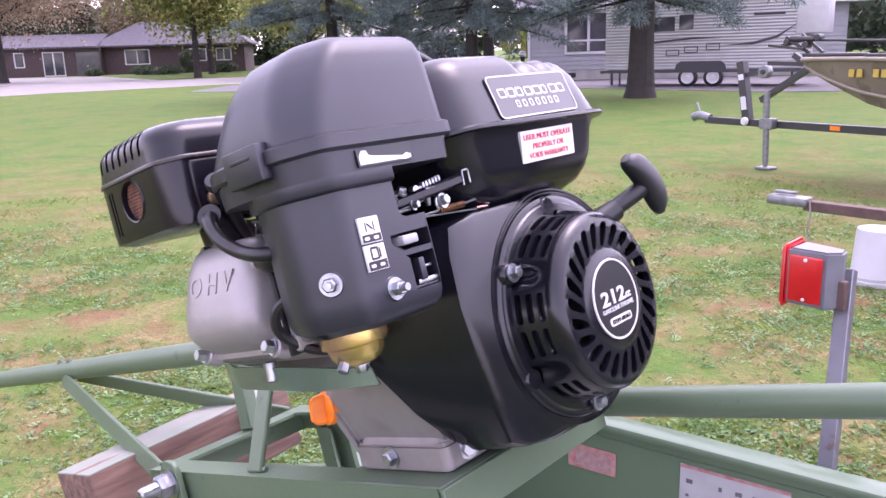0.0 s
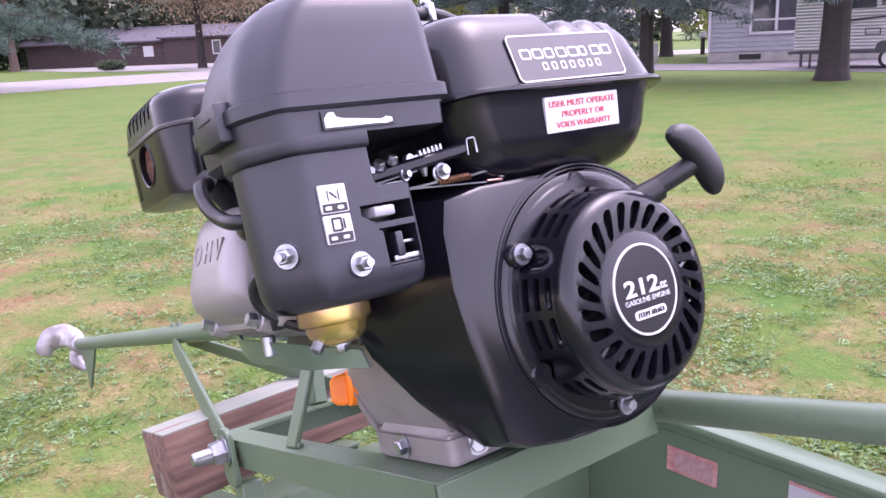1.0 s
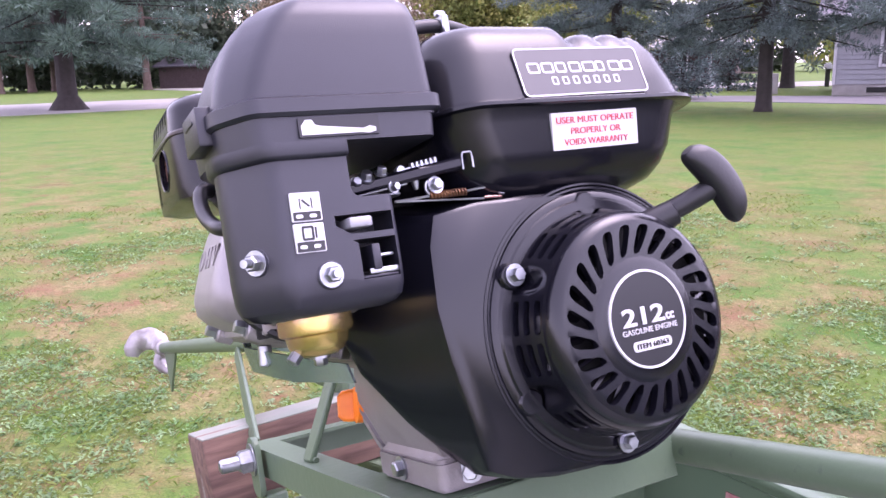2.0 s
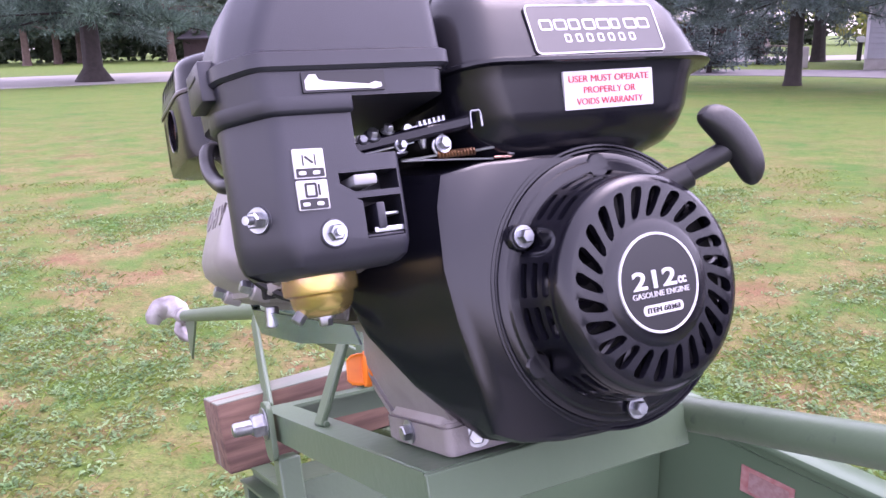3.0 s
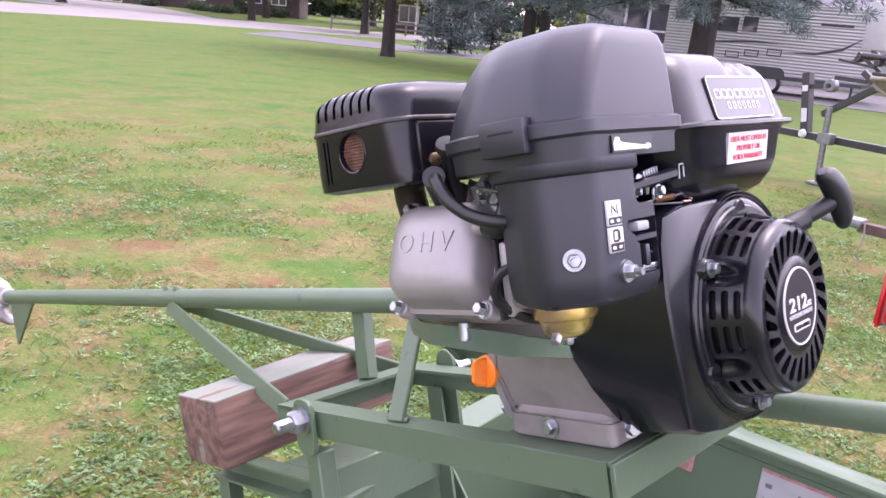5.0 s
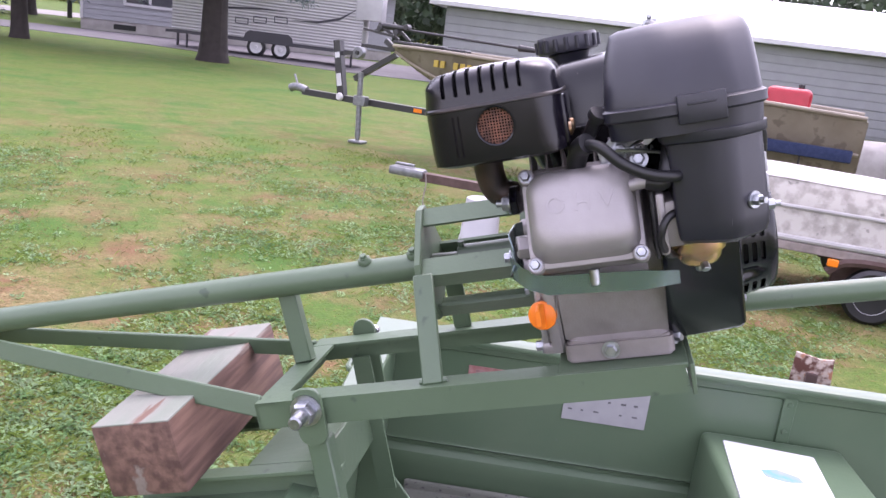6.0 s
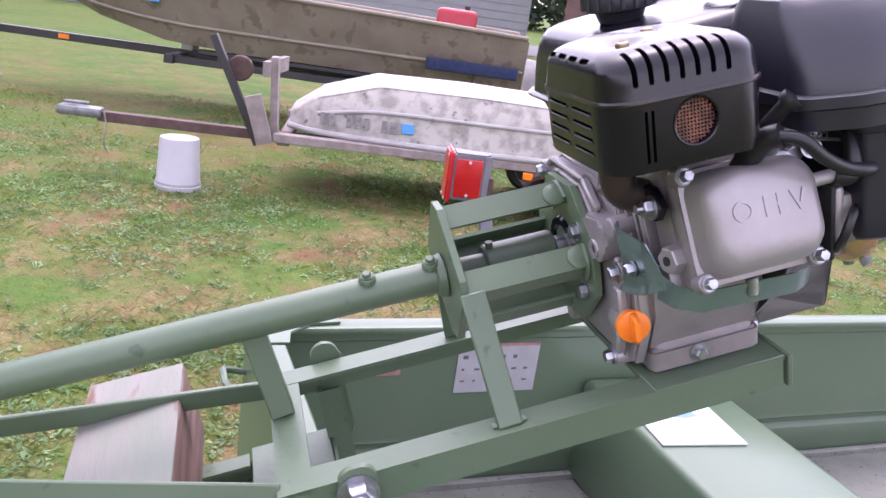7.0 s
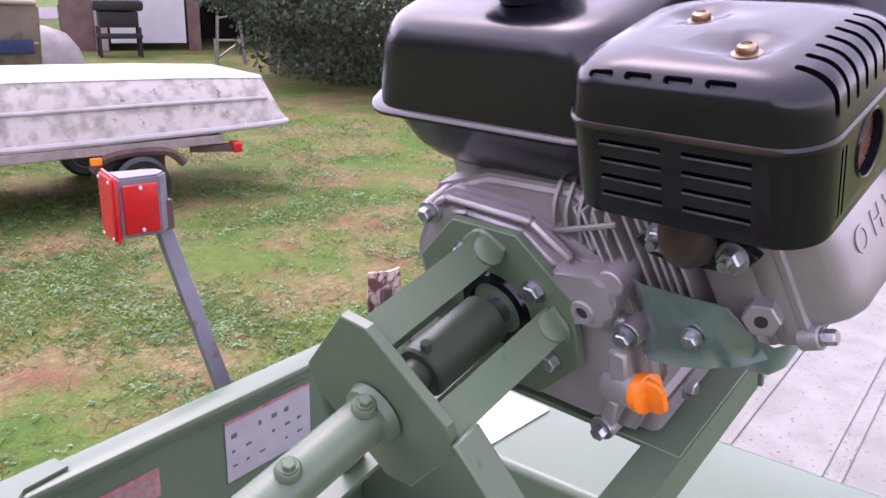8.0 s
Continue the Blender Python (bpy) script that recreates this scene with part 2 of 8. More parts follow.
def bolt(bm, p, d, r=0.006, h=0.005, washer=1.5):
    """Flanged hex bolt head at p that points along d."""
    p, d = Vector(p), Vector(d).normalized()
    rod(bm, p, p + d * 0.0015, r * washer, n=18)
    m = frame_to(p + d * 0.0015, p + d * (0.0015 + h))
    rings(bm, [[m @ Vector((q * math.cos(math.pi / 3 * i), q * math.sin(math.pi / 3 * i), z)) for i in range(6)] for q, z in ((r, 0), (r, h * 0.8), (r * 0.82, h))])


XZ = lambda u, v, t: Vector((u, t, v))
XY = lambda u, v, t: Vector((u, v, t))
YZ = lambda u, v, t: Vector((t, u, v))
FRONT = Matrix(((1, 0, 0, 0), (0, 0, -1, 0), (0, 1, 0, 0), (0, 0, 0, 1)))  # lettering that faces -y, reads along +x

# The motor's own axes: x across, y along the shaft to the propeller, z up; its origin is the middle of the recoil cover.
MOTOR = Matrix(((0.6439, -0.7309, -0.2262, 0.237), (0.7651, 0.6151, 0.1903, 0.856), (0.0, -0.2956, 0.9553, 1.322), (0, 0, 0, 1)))

# ---- the engine ----
engine = thing("gasoline_engine", "black single-cylinder gasoline engine with a silver valve cover", "engine", MOTOR)
V = Vector


def polar_cells(bm, count, r_in, r_out, s_in, s_out, width, slant, at, depth, skip=lambda k: False):
    """Ring of cells, each with one rounded slot through it. at(angle, r, deep) gives the place."""
    step, n = 2 * math.pi / count, 20
    for k in range(count):
        a0, a1 = k * step, (k + 1) * step
        mid = (a0 + a1) / 2
        edge = []
        for i in range(n):
            u = 4 * (i + 0.5) / n
            q = u % 1
            edge.append([(a1, r_in + (r_out - r_in) * q), (a1 - step * q, r_out), (a0, r_out - (r_out - r_in) * q), (a0 + step * q, r_in)][int(u)])
        corner = [(a1, r_in), (a1, r_out), (a0, r_out), (a0, r_in)]
        full = []
        for i, e in enumerate(edge):
            if i % (n // 4) == 0:
                full.append(corner[i // (n // 4)])
            full.append(e)
        hole = []
        rc = (s_in + s_out) / 2
        half, cap = (s_out - s_in) / 2 - width / 2, width / 2
        for a, r in full:
            th = math.atan2((a - mid) / step, (r - (r_in + r_out) / 2) / (r_out - r_in))
            c, s = math.cos(th), math.sin(th)
            y = s * cap
            x = (1 if c >= 0 else -1) * half + c * cap if abs(c) > 1e-6 else 0
            if abs(s) > 0.92:
                x = c / 0.392 * half
                y = math.copysign(cap, s)
            r2 = rc + x
            y *= 0.72 + 0.52 * (r2 - s_in) / (s_out - s_in)
            hole.append((mid + y / r2 + slant * (r2 - rc) / r2, r2))
        if skip(k):
            bm.faces.new([bm.verts.new(at(a, r, 0)) for a, r in full])
            continue
        o = [bm.verts.new(at(a, r, 0)) for a, r in full]
        h = [bm.verts.new(at(a, r, 0)) for a, r in hole]
        d = [bm.verts.new(at(a, r, depth)) for a, r in hole]
        m = len(full)
        for i in range(m):
            j = (i + 1) % m
            bm.faces.new((o[i], o[j], h[j], h[i]))
            bm.faces.new((h[i], h[j], d[j], d[i]))


# recoil starter: slotted face, slotted drum, flange with three ears
def slotted(bm, put, u0, u1, v0, v1, mu, mv, r, depth, k=6):
    """Curved field u0..u1 by v0..v1 with one rounded opening, set in by mu and mv."""
    def loop(a0, a1, b0, b1, q):
        c = rrect(a0, a1, b0, b1, q, 3)
        out = []
        for i in range(4):
            out += c[4 * i:4 * i + 4]
            if i % 2 == 0:
                p, n = c[4 * i + 3], c[(4 * i + 4) % 16]
                out += [(p[0] + (n[0] - p[0]) * j / k, p[1] + (n[1] - p[1]) * j / k) for j in range(1, k)]
        return out
    outer, hole = loop(u0, u1, v0, v1, 1e-4), loop(u0 + mu, u1 - mu, v0 + mv, v1 - mv, r)
    o, h, d = [bm.verts.new(put(u, v, 0)) for u, v in outer], [bm.verts.new(put(u, v, 0)) for u, v in hole], [bm.verts.new(put(u, v, depth)) for u, v in hole]
    for i in range(len(o)):
        j = (i + 1) % len(o)
        bm.faces.new((o[i], o[j], h[j], h[i]))
        bm.faces.new((h[i], h[j], d[j], d[i]))


def recoil_face(bm):
    face = lambda a, r, d: V((r * math.cos(a), d + max(0, r - 0.0640) * 0.25, r * math.sin(a)))
    polar_cells(bm, 24, 0.0412, 0.0662, 0.0432, 0.0636, 0.0082, -0.42, face, 0.006)
    lathe(bm, [(0.028, -0.0015), (0.0372, -0.0015), (0.0412, 0.0)], FRONT_IN, 96, False, False)
    lathe(bm, [(0.0662, 0.0006), (0.0700, 0.0022), (0.0725, 0.0058), (0.0735, 0.0100), (0.0737, 0.0125)], FRONT_IN, 96, False, False)
    bmesh.ops.remove_doubles(bm, verts=bm.verts[:], dist=0.00002)


def starter_drum(bm):
    def flank(u, v, d):
        a = u / 0.076
        off = (math.degrees(a) - 150 + 30) % 60 - 30
        dent = 0.0075 * max(0.0, math.cos(math.pi * off / 18)) ** 2 * smooth(0.013, 0.030, v) if abs(off) < 9 else 0.0
        r = 0.0737 + (v - 0.0125) * 0.24 - d - dent
        return V((r * math.cos(a), v, r * math.sin(a)))
    g = lambda a: radians(a) * 0.076
    for k in range(6):
        ear = 150 + 60 * k
        us = [g(ear - 9 + 1.5 * i) for i in range(13)]
        vs = [0.0125 + 0.0275 * j / 6 for j in range(7)]
        rows = [[bm.verts.new(flank(u, v, 0)) for u in us] for v in vs]
        for a, b in zip(rows, rows[1:]):
            for i in range(12):
                bm.faces.new((a[i], a[i + 1], b[i + 1], b[i]))
        for a0 in (ear + 9, ear + 30):
            for j in range(3):
                v0 = 0.0125 + 0.0275 * j / 3
                slotted(bm, flank, g(a0), g(a0 + 21), v0, v0 + 0.0275 / 3, 0.0026, 0.0019, 0.0024, 0.005)
    bmesh.ops.remove_doubles(bm, verts=bm.verts[:], dist=0.0003)


def starter_flange(bm):
    lathe(bm, [(0.0803, 0.040), (0.0865, 0.0405), (0.0880, 0.0420), (0.0905, 0.0422), (0.0930, 0.0436), (0.0945, 0.048), (0.0945, 0.056)], FRONT_IN, 84, False, False)


def starter_ear(bm, a):
    c, s = math.cos(radians(a)), math.sin(radians(a))
    rod(bm, (0.0840 * c, 0.0375 if a in (150, 270) else 0.0402, 0.0840 * s), (0.0840 * c, 0.047, 0.0840 * s), 0.0088, 0.0105, 20, 0.0010)


FRONT_IN = Matrix(((1, 0, 0, 0), (0, 0, 1, 0), (0, 1, 0, 0), (0, 0, 0, 1)))  # turned about the shaft, z runs into the engine
cover = shape("recoil_cover", BLACK_PAINT, engine, recoil_face, label="glossy black slotted recoil starter cover")
shape("starter_drum", BLACK_PAINT, cover, starter_drum)
shape("starter_flange", BLACK_PAINT, cover, starter_flange)
for a in (150, 210, 270, 330, 30, 90):
    shape("starter_ear", BLACK_PAINT, cover, starter_ear, a)
cover.location.x = -0.002
shape("fan_inside", DARK, cover, lathe, [(0.001, 0.016), (0.068, 0.016), (0.070, 0.05)], FRONT_IN, 40, label="dark fan behind the slots")


for k in range(20):
    shape("fan_blade", BLACK_STEEL, cover, box, -0.0012, 0.0012, 0.010, 0.030, 0.044, 0.066, 0, 1, Matrix.Rotation(2 * math.pi * k / 20, 4, "Y") @ Matrix.Rotation(radians(25), 4, "Z"))
shape("badge", BLACK_PRINT, cover, lathe, [(0.001, -0.0022), (0.0312, -0.0022), (0.0315, -0.0010)], FRONT_IN, 64, label="round black badge with silver lettering")
shape("badge_ring", WHITE, cover, lathe, [(0.0309, -0.0020), (0.0311, -0.0027), (0.0325, -0.0027), (0.0328, -0.0012)], FRONT_IN, 64, False, False, label="silver ring round the badge")
words("badge_number", "212", WHITE, cover, Matrix.Translation((-0.0040, -0.0026, 0.0028)) @ FRONT, 0.0150, bold=0.0003, fit=(0.0360, 0.0118))
words("badge_unit", "cc", WHITE, cover, Matrix.Translation((0.0185, -0.0026, -0.0006)) @ FRONT, 0.0075, bold=0.0002, fit=(0.0072, 0.0048))
words("badge_text", "GASOLINE ENGINE", WHITE, cover, Matrix.Translation((0, -0.0026, -0.0068)) @ FRONT, 0.0050, fit=(0.0470, 0.0036))
shape("item_plate", WHITE, cover, prism, rrect(-0.0165, 0.0165, -0.0200, -0.0134, 0.0028, 4), -0.0027, -0.0020, XZ)
words("item_text", "ITEM 60363", BLACK_PRINT, cover, Matrix.Translation((0, -0.0030, -0.0167)) @ FRONT, 0.0038, fit=(0.0270, 0.0034))


def starter_bolts(k):
    a = radians((149.5, 267)[k])
    return (0.0842 * math.cos(a) - 0.001, 0.0380, 0.0842 * math.sin(a))


for k in range(2):
    shape("bolt", ZINC, engine, bolt, V(starter_bolts(k)) - V((0, 0.0006, 0)), (0, -1, 0), 0.0050, 0.006, 1.5)

# pull handle with rope
def bean(bm):
    rows, c = [], [V((0.053, -0.010, 0.106)), V((0.067, -0.013, 0.097)), V((0.080, -0.014, 0.080)), V((0.086, -0.012, 0.058))]
    for k in range(21):
        t = k / 20
        p = c[0] * (1 - t) ** 3 + c[1] * 3 * t * (1 - t) ** 2 + c[2] * 3 * t * t * (1 - t) + c[3] * t ** 3
        d = (c[3] - c[0]).normalized()
        side = V((0, 1, 0)).cross(d).normalized()
        w = 0.0118 * max(0.10, 1 - abs(2 * t - 1) ** 5) ** 0.3 * (0.86 + 0.14 * math.sin(math.pi * t))
        p = p + d * 0.002 * (2 * t - 1)
        sq = lambda q: math.copysign(abs(q) ** 0.72, q)
        rows.append([p + side * w * sq(math.cos(a)) + V((0, 1, 0)) * w * 0.80 * sq(math.sin(a)) for a in (2 * math.pi * i / 20 for i in range(20))])
    rings(bm, rows)


grip = shape("pull_handle", RUBBER, engine, bean, label="black T-shaped pull handle")
shape("handle_stem", RUBBER, grip, sweep, [(0.073, -0.012, 0.082), (0.058, -0.003, 0.075), (0.042, 0.008, 0.068), (0.032, 0.014, 0.064)], 0.0075, 12)
shape("rope_guide", RUBBER, grip, rod, (0.046, 0.006, 0.068), (0.026, 0.018, 0.060), 0.0092, 0.011, 14, 0.001)


# fan shroud
def shroud(bm):
    def outline(y, tl, rad, low, left, top):
        arc = [(rad * math.cos(radians(a)), rad * math.sin(radians(a))) for a in range(78, -92, -10)]
        return [V((x, y, z)) for x, z in [tl, (-0.09, top), (-0.045, top + 0.001), (0.0, top)] + arc + low + left]
    low0 = [(-0.035, -0.098), (-0.062, -0.096), (-0.092, -0.090), (-0.112, -0.080)]
    low1 = [(-0.035, -0.105), (-0.055, -0.104), (-0.072, -0.102), (-0.084, -0.098)]
    left0 = [(-0.118, -0.045), (-0.126, -0.005), (-0.130, 0.03), (-0.128, 0.07)]
    left1 = [(-0.128, -0.050), (-0.158, -0.008), (-0.172, 0.03), (-0.165, 0.08)]
    L = lambda f, y: [V((a.x + (b.x - a.x) * f, y, a.z + (b.z - a.z) * f)) for a, b in zip(A, B)]
    A = outline(0, (-0.122, 0.090), 0.1005, low0, left0, 0.0955)
    B = outline(0, (-0.150, 0.104), 0.1045, low1, left1, 0.106)
    inner = [V((p.x * 0.965, 0, p.z * 0.965)) for p in A]
    rings(bm, [[V((p.x, 0.0455, p.z)) for p in inner], [V((p.x * 0.99, 0.0475, p.z * 0.99)) for p in A], [V((p.x, 0.0525, p.z)) for p in A], L(0.85, 0.114), L(0.97, 0.118), L(1.0, 0.124)])


shape("fan_shroud", BLACK_PAINT, engine, shroud, label="black pressed-steel fan shroud")
for q in (0.0962, 0.0990):
    shape("shroud_ridge", BLACK_PAINT, engine, lathe, [(q - 0.0016, 0.0480), (q - 0.0008, 0.0448), (q + 0.0006, 0.0448), (q + 0.0014, 0.0500)], FRONT_IN, 72, False, False)
shape("bolt", ZINC, engine, bolt, (-0.088, 0.118, -0.093), (-0.5, -0.8, 0), 0.0062, 0.007)

# fuel tank: two pressed halves with a rim
def tank_ring(x0, x1, y0, y1, r, z, n=6):
    return [V((x, y, z)) for x, y in rrect(x0, x1, y0, y1, r, n)]


LEAN = Matrix.Translation((0, 0.145, 0.1515)) @ Matrix.Rotation(radians(-3.6), 4, "X") @ Matrix.Translation((0, -0.145, -0.1515))  # the tank dips towards the shaft side


def tank_top(bm):
    rows = [(-0.106, 0.122, 0.034, 0.254, 0.036, 0.151), (-0.1045, 0.119, 0.0365, 0.2515, 0.036, 0.165), (-0.1015, 0.112, 0.0405, 0.2475, 0.036, 0.188), (-0.0985, 0.108, 0.0435, 0.2440, 0.036, 0.200),
            (-0.0945, 0.1040, 0.0475, 0.2400, 0.035, 0.2080), (-0.0890, 0.099, 0.0525, 0.2350, 0.032, 0.2130), (-0.081, 0.092, 0.060, 0.228, 0.028, 0.2158), (-0.073, 0.084, 0.068, 0.220, 0.026, 0.2170)]
    rows += [(-0.073 + 0.0065 * k, 0.084 - 0.0065 * k, 0.068 + 0.0065 * k, 0.220 - 0.0065 * k, 0.026 - 0.0020 * k, 0.2170 + 0.0002 * k) for k in range(1, 11)]
    loops = [dense(tank_ring(*r), 160) for r in rows]
    for loop in loops:
        for p in loop:
            f = smooth(0.186, 0.204, p.z) * smooth(0.140, 0.118, p.y)
            p.z -= f * 0.0115 * smooth(0.004, 0.020, p.x)
            w = (p.x - 0.0215) / 0.0255
            if 0 < w < 3:
                p.z += f * 0.0056 * abs(math.sin(math.pi * w)) ** 0.7
    rings(bm, [[LEAN @ p for p in loop] for loop in loops], False, True)


def tank_bottom(bm):
    rows = [(-0.106, 0.118, 0.034, 0.252, 0.036, 0.149), (-0.104, 0.112, 0.038, 0.247, 0.036, 0.138), (-0.100, 0.106, 0.041, 0.242, 0.038, 0.118), (-0.096, 0.099, 0.045, 0.235, 0.038, 0.106),
            (-0.088, 0.088, 0.052, 0.226, 0.036, 0.096), (-0.07, 0.064, 0.064, 0.206, 0.030, 0.088), (-0.03, 0.02, 0.10, 0.16, 0.02, 0.086)]
    rings(bm, [[LEAN @ p for p in tank_ring(*r)] for r in rows], False, True)


tank = shape("fuel_tank", BLACK_PAINT, engine, tank_top, label="glossy black fuel tank with a pressed rim")
shape("tank_bottom", BLACK_PAINT, tank, tank_bottom)
shape("tank_rim", BLACK_PAINT, tank, rings, [[LEAN @ p for p in loop] for loop in [tank_ring(-0.110 + q, 0.129 - q, 0.029 + q, 0.259 - q, 0.038, z) for q, z in ((0.0012, 0.1478), (0, 0.1486), (0, 0.1510), (0.0016, 0.1524))] + [tank_ring(-0.104, 0.118, 0.036, 0.250, 0.034, 0.1535)]])
cap = shape("fuel_cap", BLACK_PLASTIC, engine, lathe, [(0.020, 0.214), (0.024, 0.224), (0.0335, 0.226), (0.0345, 0.230), (0.0345, 0.240), (0.032, 0.2445), (0.001, 0.2455)], Matrix.Translation((-0.005, 0.192, 0)), 36, label="ribbed black fuel cap")


for k in range(18):
    a = 2 * math.pi * k / 18
    shape("cap_rib", BLACK_PLASTIC, cap, rod, (-0.005 + 0.0345 * math.cos(a), 0.192 + 0.0345 * math.sin(a), 0.228), (-0.005 + 0.0345 * math.cos(a), 0.192 + 0.0345 * math.sin(a), 0.241), 0.0025, n=8)

# front decals of the tank: outlined maker's panel as plain shapes, white warning label
TF = Matrix.Translation((0.0135, 0.0381, 0.1795)) @ Matrix.Rotation(radians(-0.6), 4, "Y") @ Matrix.Rotation(radians(-13.0), 4, "X") @ FRONT


def outline_panel(bm, w, h, r, t, put, d=0.0004):
    a, b = rrect(-w / 2, w / 2, -h / 2, h / 2, r, 5), rrect(-w / 2 + t, w / 2 - t, -h / 2 + t, h / 2 - t, r - t, 5)
    va, vb = [bm.verts.new(put(*p, d)) for p in a], [bm.verts.new(put(*p, d)) for p in b]
    for i in range(len(a)):
        j = (i + 1) % len(a)
        bm.faces.new((va[i], va[j], vb[j], vb[i]))


on = lambda m: (lambda u, v, t: m @ V((u, v, t)))
panel = shape("maker_panel", PANEL, engine, prism, rrect(-0.0560, 0.0560, -0.0190, 0.0190, 0.0045, 4), -0.004, 0.0003, on(TF), label="grey maker's panel with a white outline")
shape("panel_outline", WHITE, panel, outline_panel, 0.112, 0.038, 0.0045, 0.0013, on(TF), 0.0006)
for k, w in enumerate((0.0108, 0.0108, 0.0096, 0.0108, 0.0118, 0.0082, 0.0116, 0.0108)):
    x = -0.0476 + 0.0121 * k
    shape("panel_bar", WHITE, panel, outline_panel, w, 0.0086, 0.0020, 0.0016, on(TF @ Matrix.Translation((x + w / 2, 0.0032, 0))), 0.0006)
for k in range(7):
    x = -0.0270 + 0.0093 * k
    shape("panel_bar", WHITE, panel, outline_panel, 0.0056, 0.0066, 0.0014, 0.0013, on(TF @ Matrix.Translation((x, -0.0072, 0))), 0.0006)
WL = Matrix.Translation((0.0154, 0.0372, 0.1365)) @ Matrix.Rotation(radians(-0.6), 4, "Y") @ Matrix.Rotation(radians(10), 4, "X") @ FRONT
warn = shape("warning_label", WHITE, engine, prism, rrect(-0.0388, 0.0388, -0.0130, 0.0130, 0.0008, 2), -0.006, 0.0008, on(WL), label="white warning label with red words")
for k, line in enumerate(("USER MUST OPERATE", "PROPERLY OR", "VOIDS WARRANTY")):
    words("warning_line", line, RED_PRINT, warn, WL @ Matrix.Translation((0, 0.0076 - 0.0077 * k, 0.0009)), 0.0066, fit=((0.0700, 0.0452, 0.0580)[k], 0.0045))

# air cleaner: domed cover, seam, lower case with a notch
def cleaner_ring(x0, x1, y0, y1, r, z):
    c, e = r * 0.50, r * 0.72  # the corner towards the boat's near side is cut off
    pts = [(x1, y1), (x0 + r * 0.6, y1), (x0, y1 - r * 1.1), (x0, y0 + e), (x0 + c, y0), (x1, y0)]
    return [V((x, y, z)) for x, y in fillet(pts, (r * 0.6, r * 0.35, r * 0.35, c * 0.45, c * 0.45, r * 0.3), 6)]


def cleaner_cover(bm):
    rows = [(-0.250, -0.114, 0.029, 0.160, 0.034, 0.153), (-0.250, -0.114, 0.029, 0.160, 0.034, 0.168), (-0.2445, -0.1145, 0.0293, 0.158, 0.038, 0.187), (-0.2375, -0.1150, 0.0297, 0.156, 0.040, 0.203),
            (-0.2290, -0.1160, 0.0305, 0.153, 0.040, 0.2155), (-0.2195, -0.1185, 0.0330, 0.150, 0.037, 0.2245), (-0.2105, -0.1225, 0.0385, 0.148, 0.032, 0.2298), (-0.203, -0.1295, 0.048, 0.140, 0.026, 0.2330), (-0.18, -0.15, 0.08, 0.12, 0.012, 0.2345)]
    rings(bm, [cleaner_ring(*r) for r in rows])


cleaner = shape("air_cleaner", BLACK_PLASTIC, engine, cleaner_cover, label="matt black plastic air cleaner with a domed cover")
shape("seam_band", BLACK_PLASTIC, cleaner, rings, [cleaner_ring(-0.2515, -0.1125, 0.0275, 0.1615, 0.035, 0.1545), cleaner_ring(-0.2535, -0.1105, 0.0255, 0.1635, 0.036, 0.1565), cleaner_ring(-0.2535, -0.1105, 0.0255, 0.1635, 0.036, 0.1645), cleaner_ring(-0.2505, -0.1135, 0.0285, 0.1605, 0.035, 0.1665)])
shape("cover_skirt", BLACK_PLASTIC, cleaner, rings, [cleaner_ring(-0.2495, -0.1165, 0.0300, 0.1580, 0.034, 0.139), cleaner_ring(-0.2505, -0.1155, 0.0290, 0.1590, 0.034, 0.1545)])


def lower_case(bm):
    def ring(x0, x1, y0, y1, r, z):
        pts = [(x1, y1), (x0 + 0.016, y1), (x0, y1 - 0.034), (x0, y0 + 0.028), (x0 + 0.023, y0), (x1, y0)]
        return [V((x, y, z)) for x, y in fillet(pts, (0.004, 0.004, 0.010, 0.007, 0.007, r), 6)]
    rings(bm, [ring(-0.233, -0.166, 0.047, 0.100, 0.004, 0.0380), ring(-0.242, -0.159, 0.0390, 0.106, 0.007, 0.0400), ring(-0.2475, -0.155, 0.0345, 0.109, 0.008, 0.0440), ring(-0.2500, -0.1535, 0.0322, 0.110, 0.008, 0.0510), ring(-0.2505, -0.1530, 0.0318, 0.111, 0.008, 0.062), ring(-0.2505, -0.1530, 0.0316, 0.111, 0.008, 0.10),
               ring(-0.2505, -0.1530, 0.0315, 0.112, 0.008, 0.1325)])


def case_cuts(bm):
    """The open corner over the levers, and the two stepped windows they stand in."""
    box(bm, -0.1808, -0.10, 0.00, 0.20, 0.1045, 0.16, 0.006, 3)
    prism(bm, [(-0.1940, 0.0945), (-0.1940, 0.0885), (-0.1850, 0.0828), (-0.1570, 0.0828), (-0.1570, 0.0945)], 0.02, 0.062, XZ)
    prism(bm, [(-0.1850, 0.0790), (-0.1815, 0.0770), (-0.1815, 0.0550), (-0.1570, 0.0550), (-0.1570, 0.0790)], 0.02, 0.066, XZ)


cut("lower_case", BLACK_PLASTIC, cleaner, lower_case, case_cuts)


def case_band(bm):
    ring = lambda q, z: [V((x, y, z)) for x, y in fillet([(-0.1795, 0.116), (-0.2535 + q + 0.016, 0.116 - q), (-0.2535 + q, 0.082 - q), (-0.2535 + q, 0.0555 + q), (-0.2305 + q, 0.0275 + q), (-0.1795, 0.0275 + q)], (0.002, 0.004, 0.010, 0.007, 0.007, 0.002), 6)]
    rings(bm, [ring(0.003, 0.1296), ring(0.0006, 0.1308), ring(0, 0.1320), ring(0, 0.1395)])


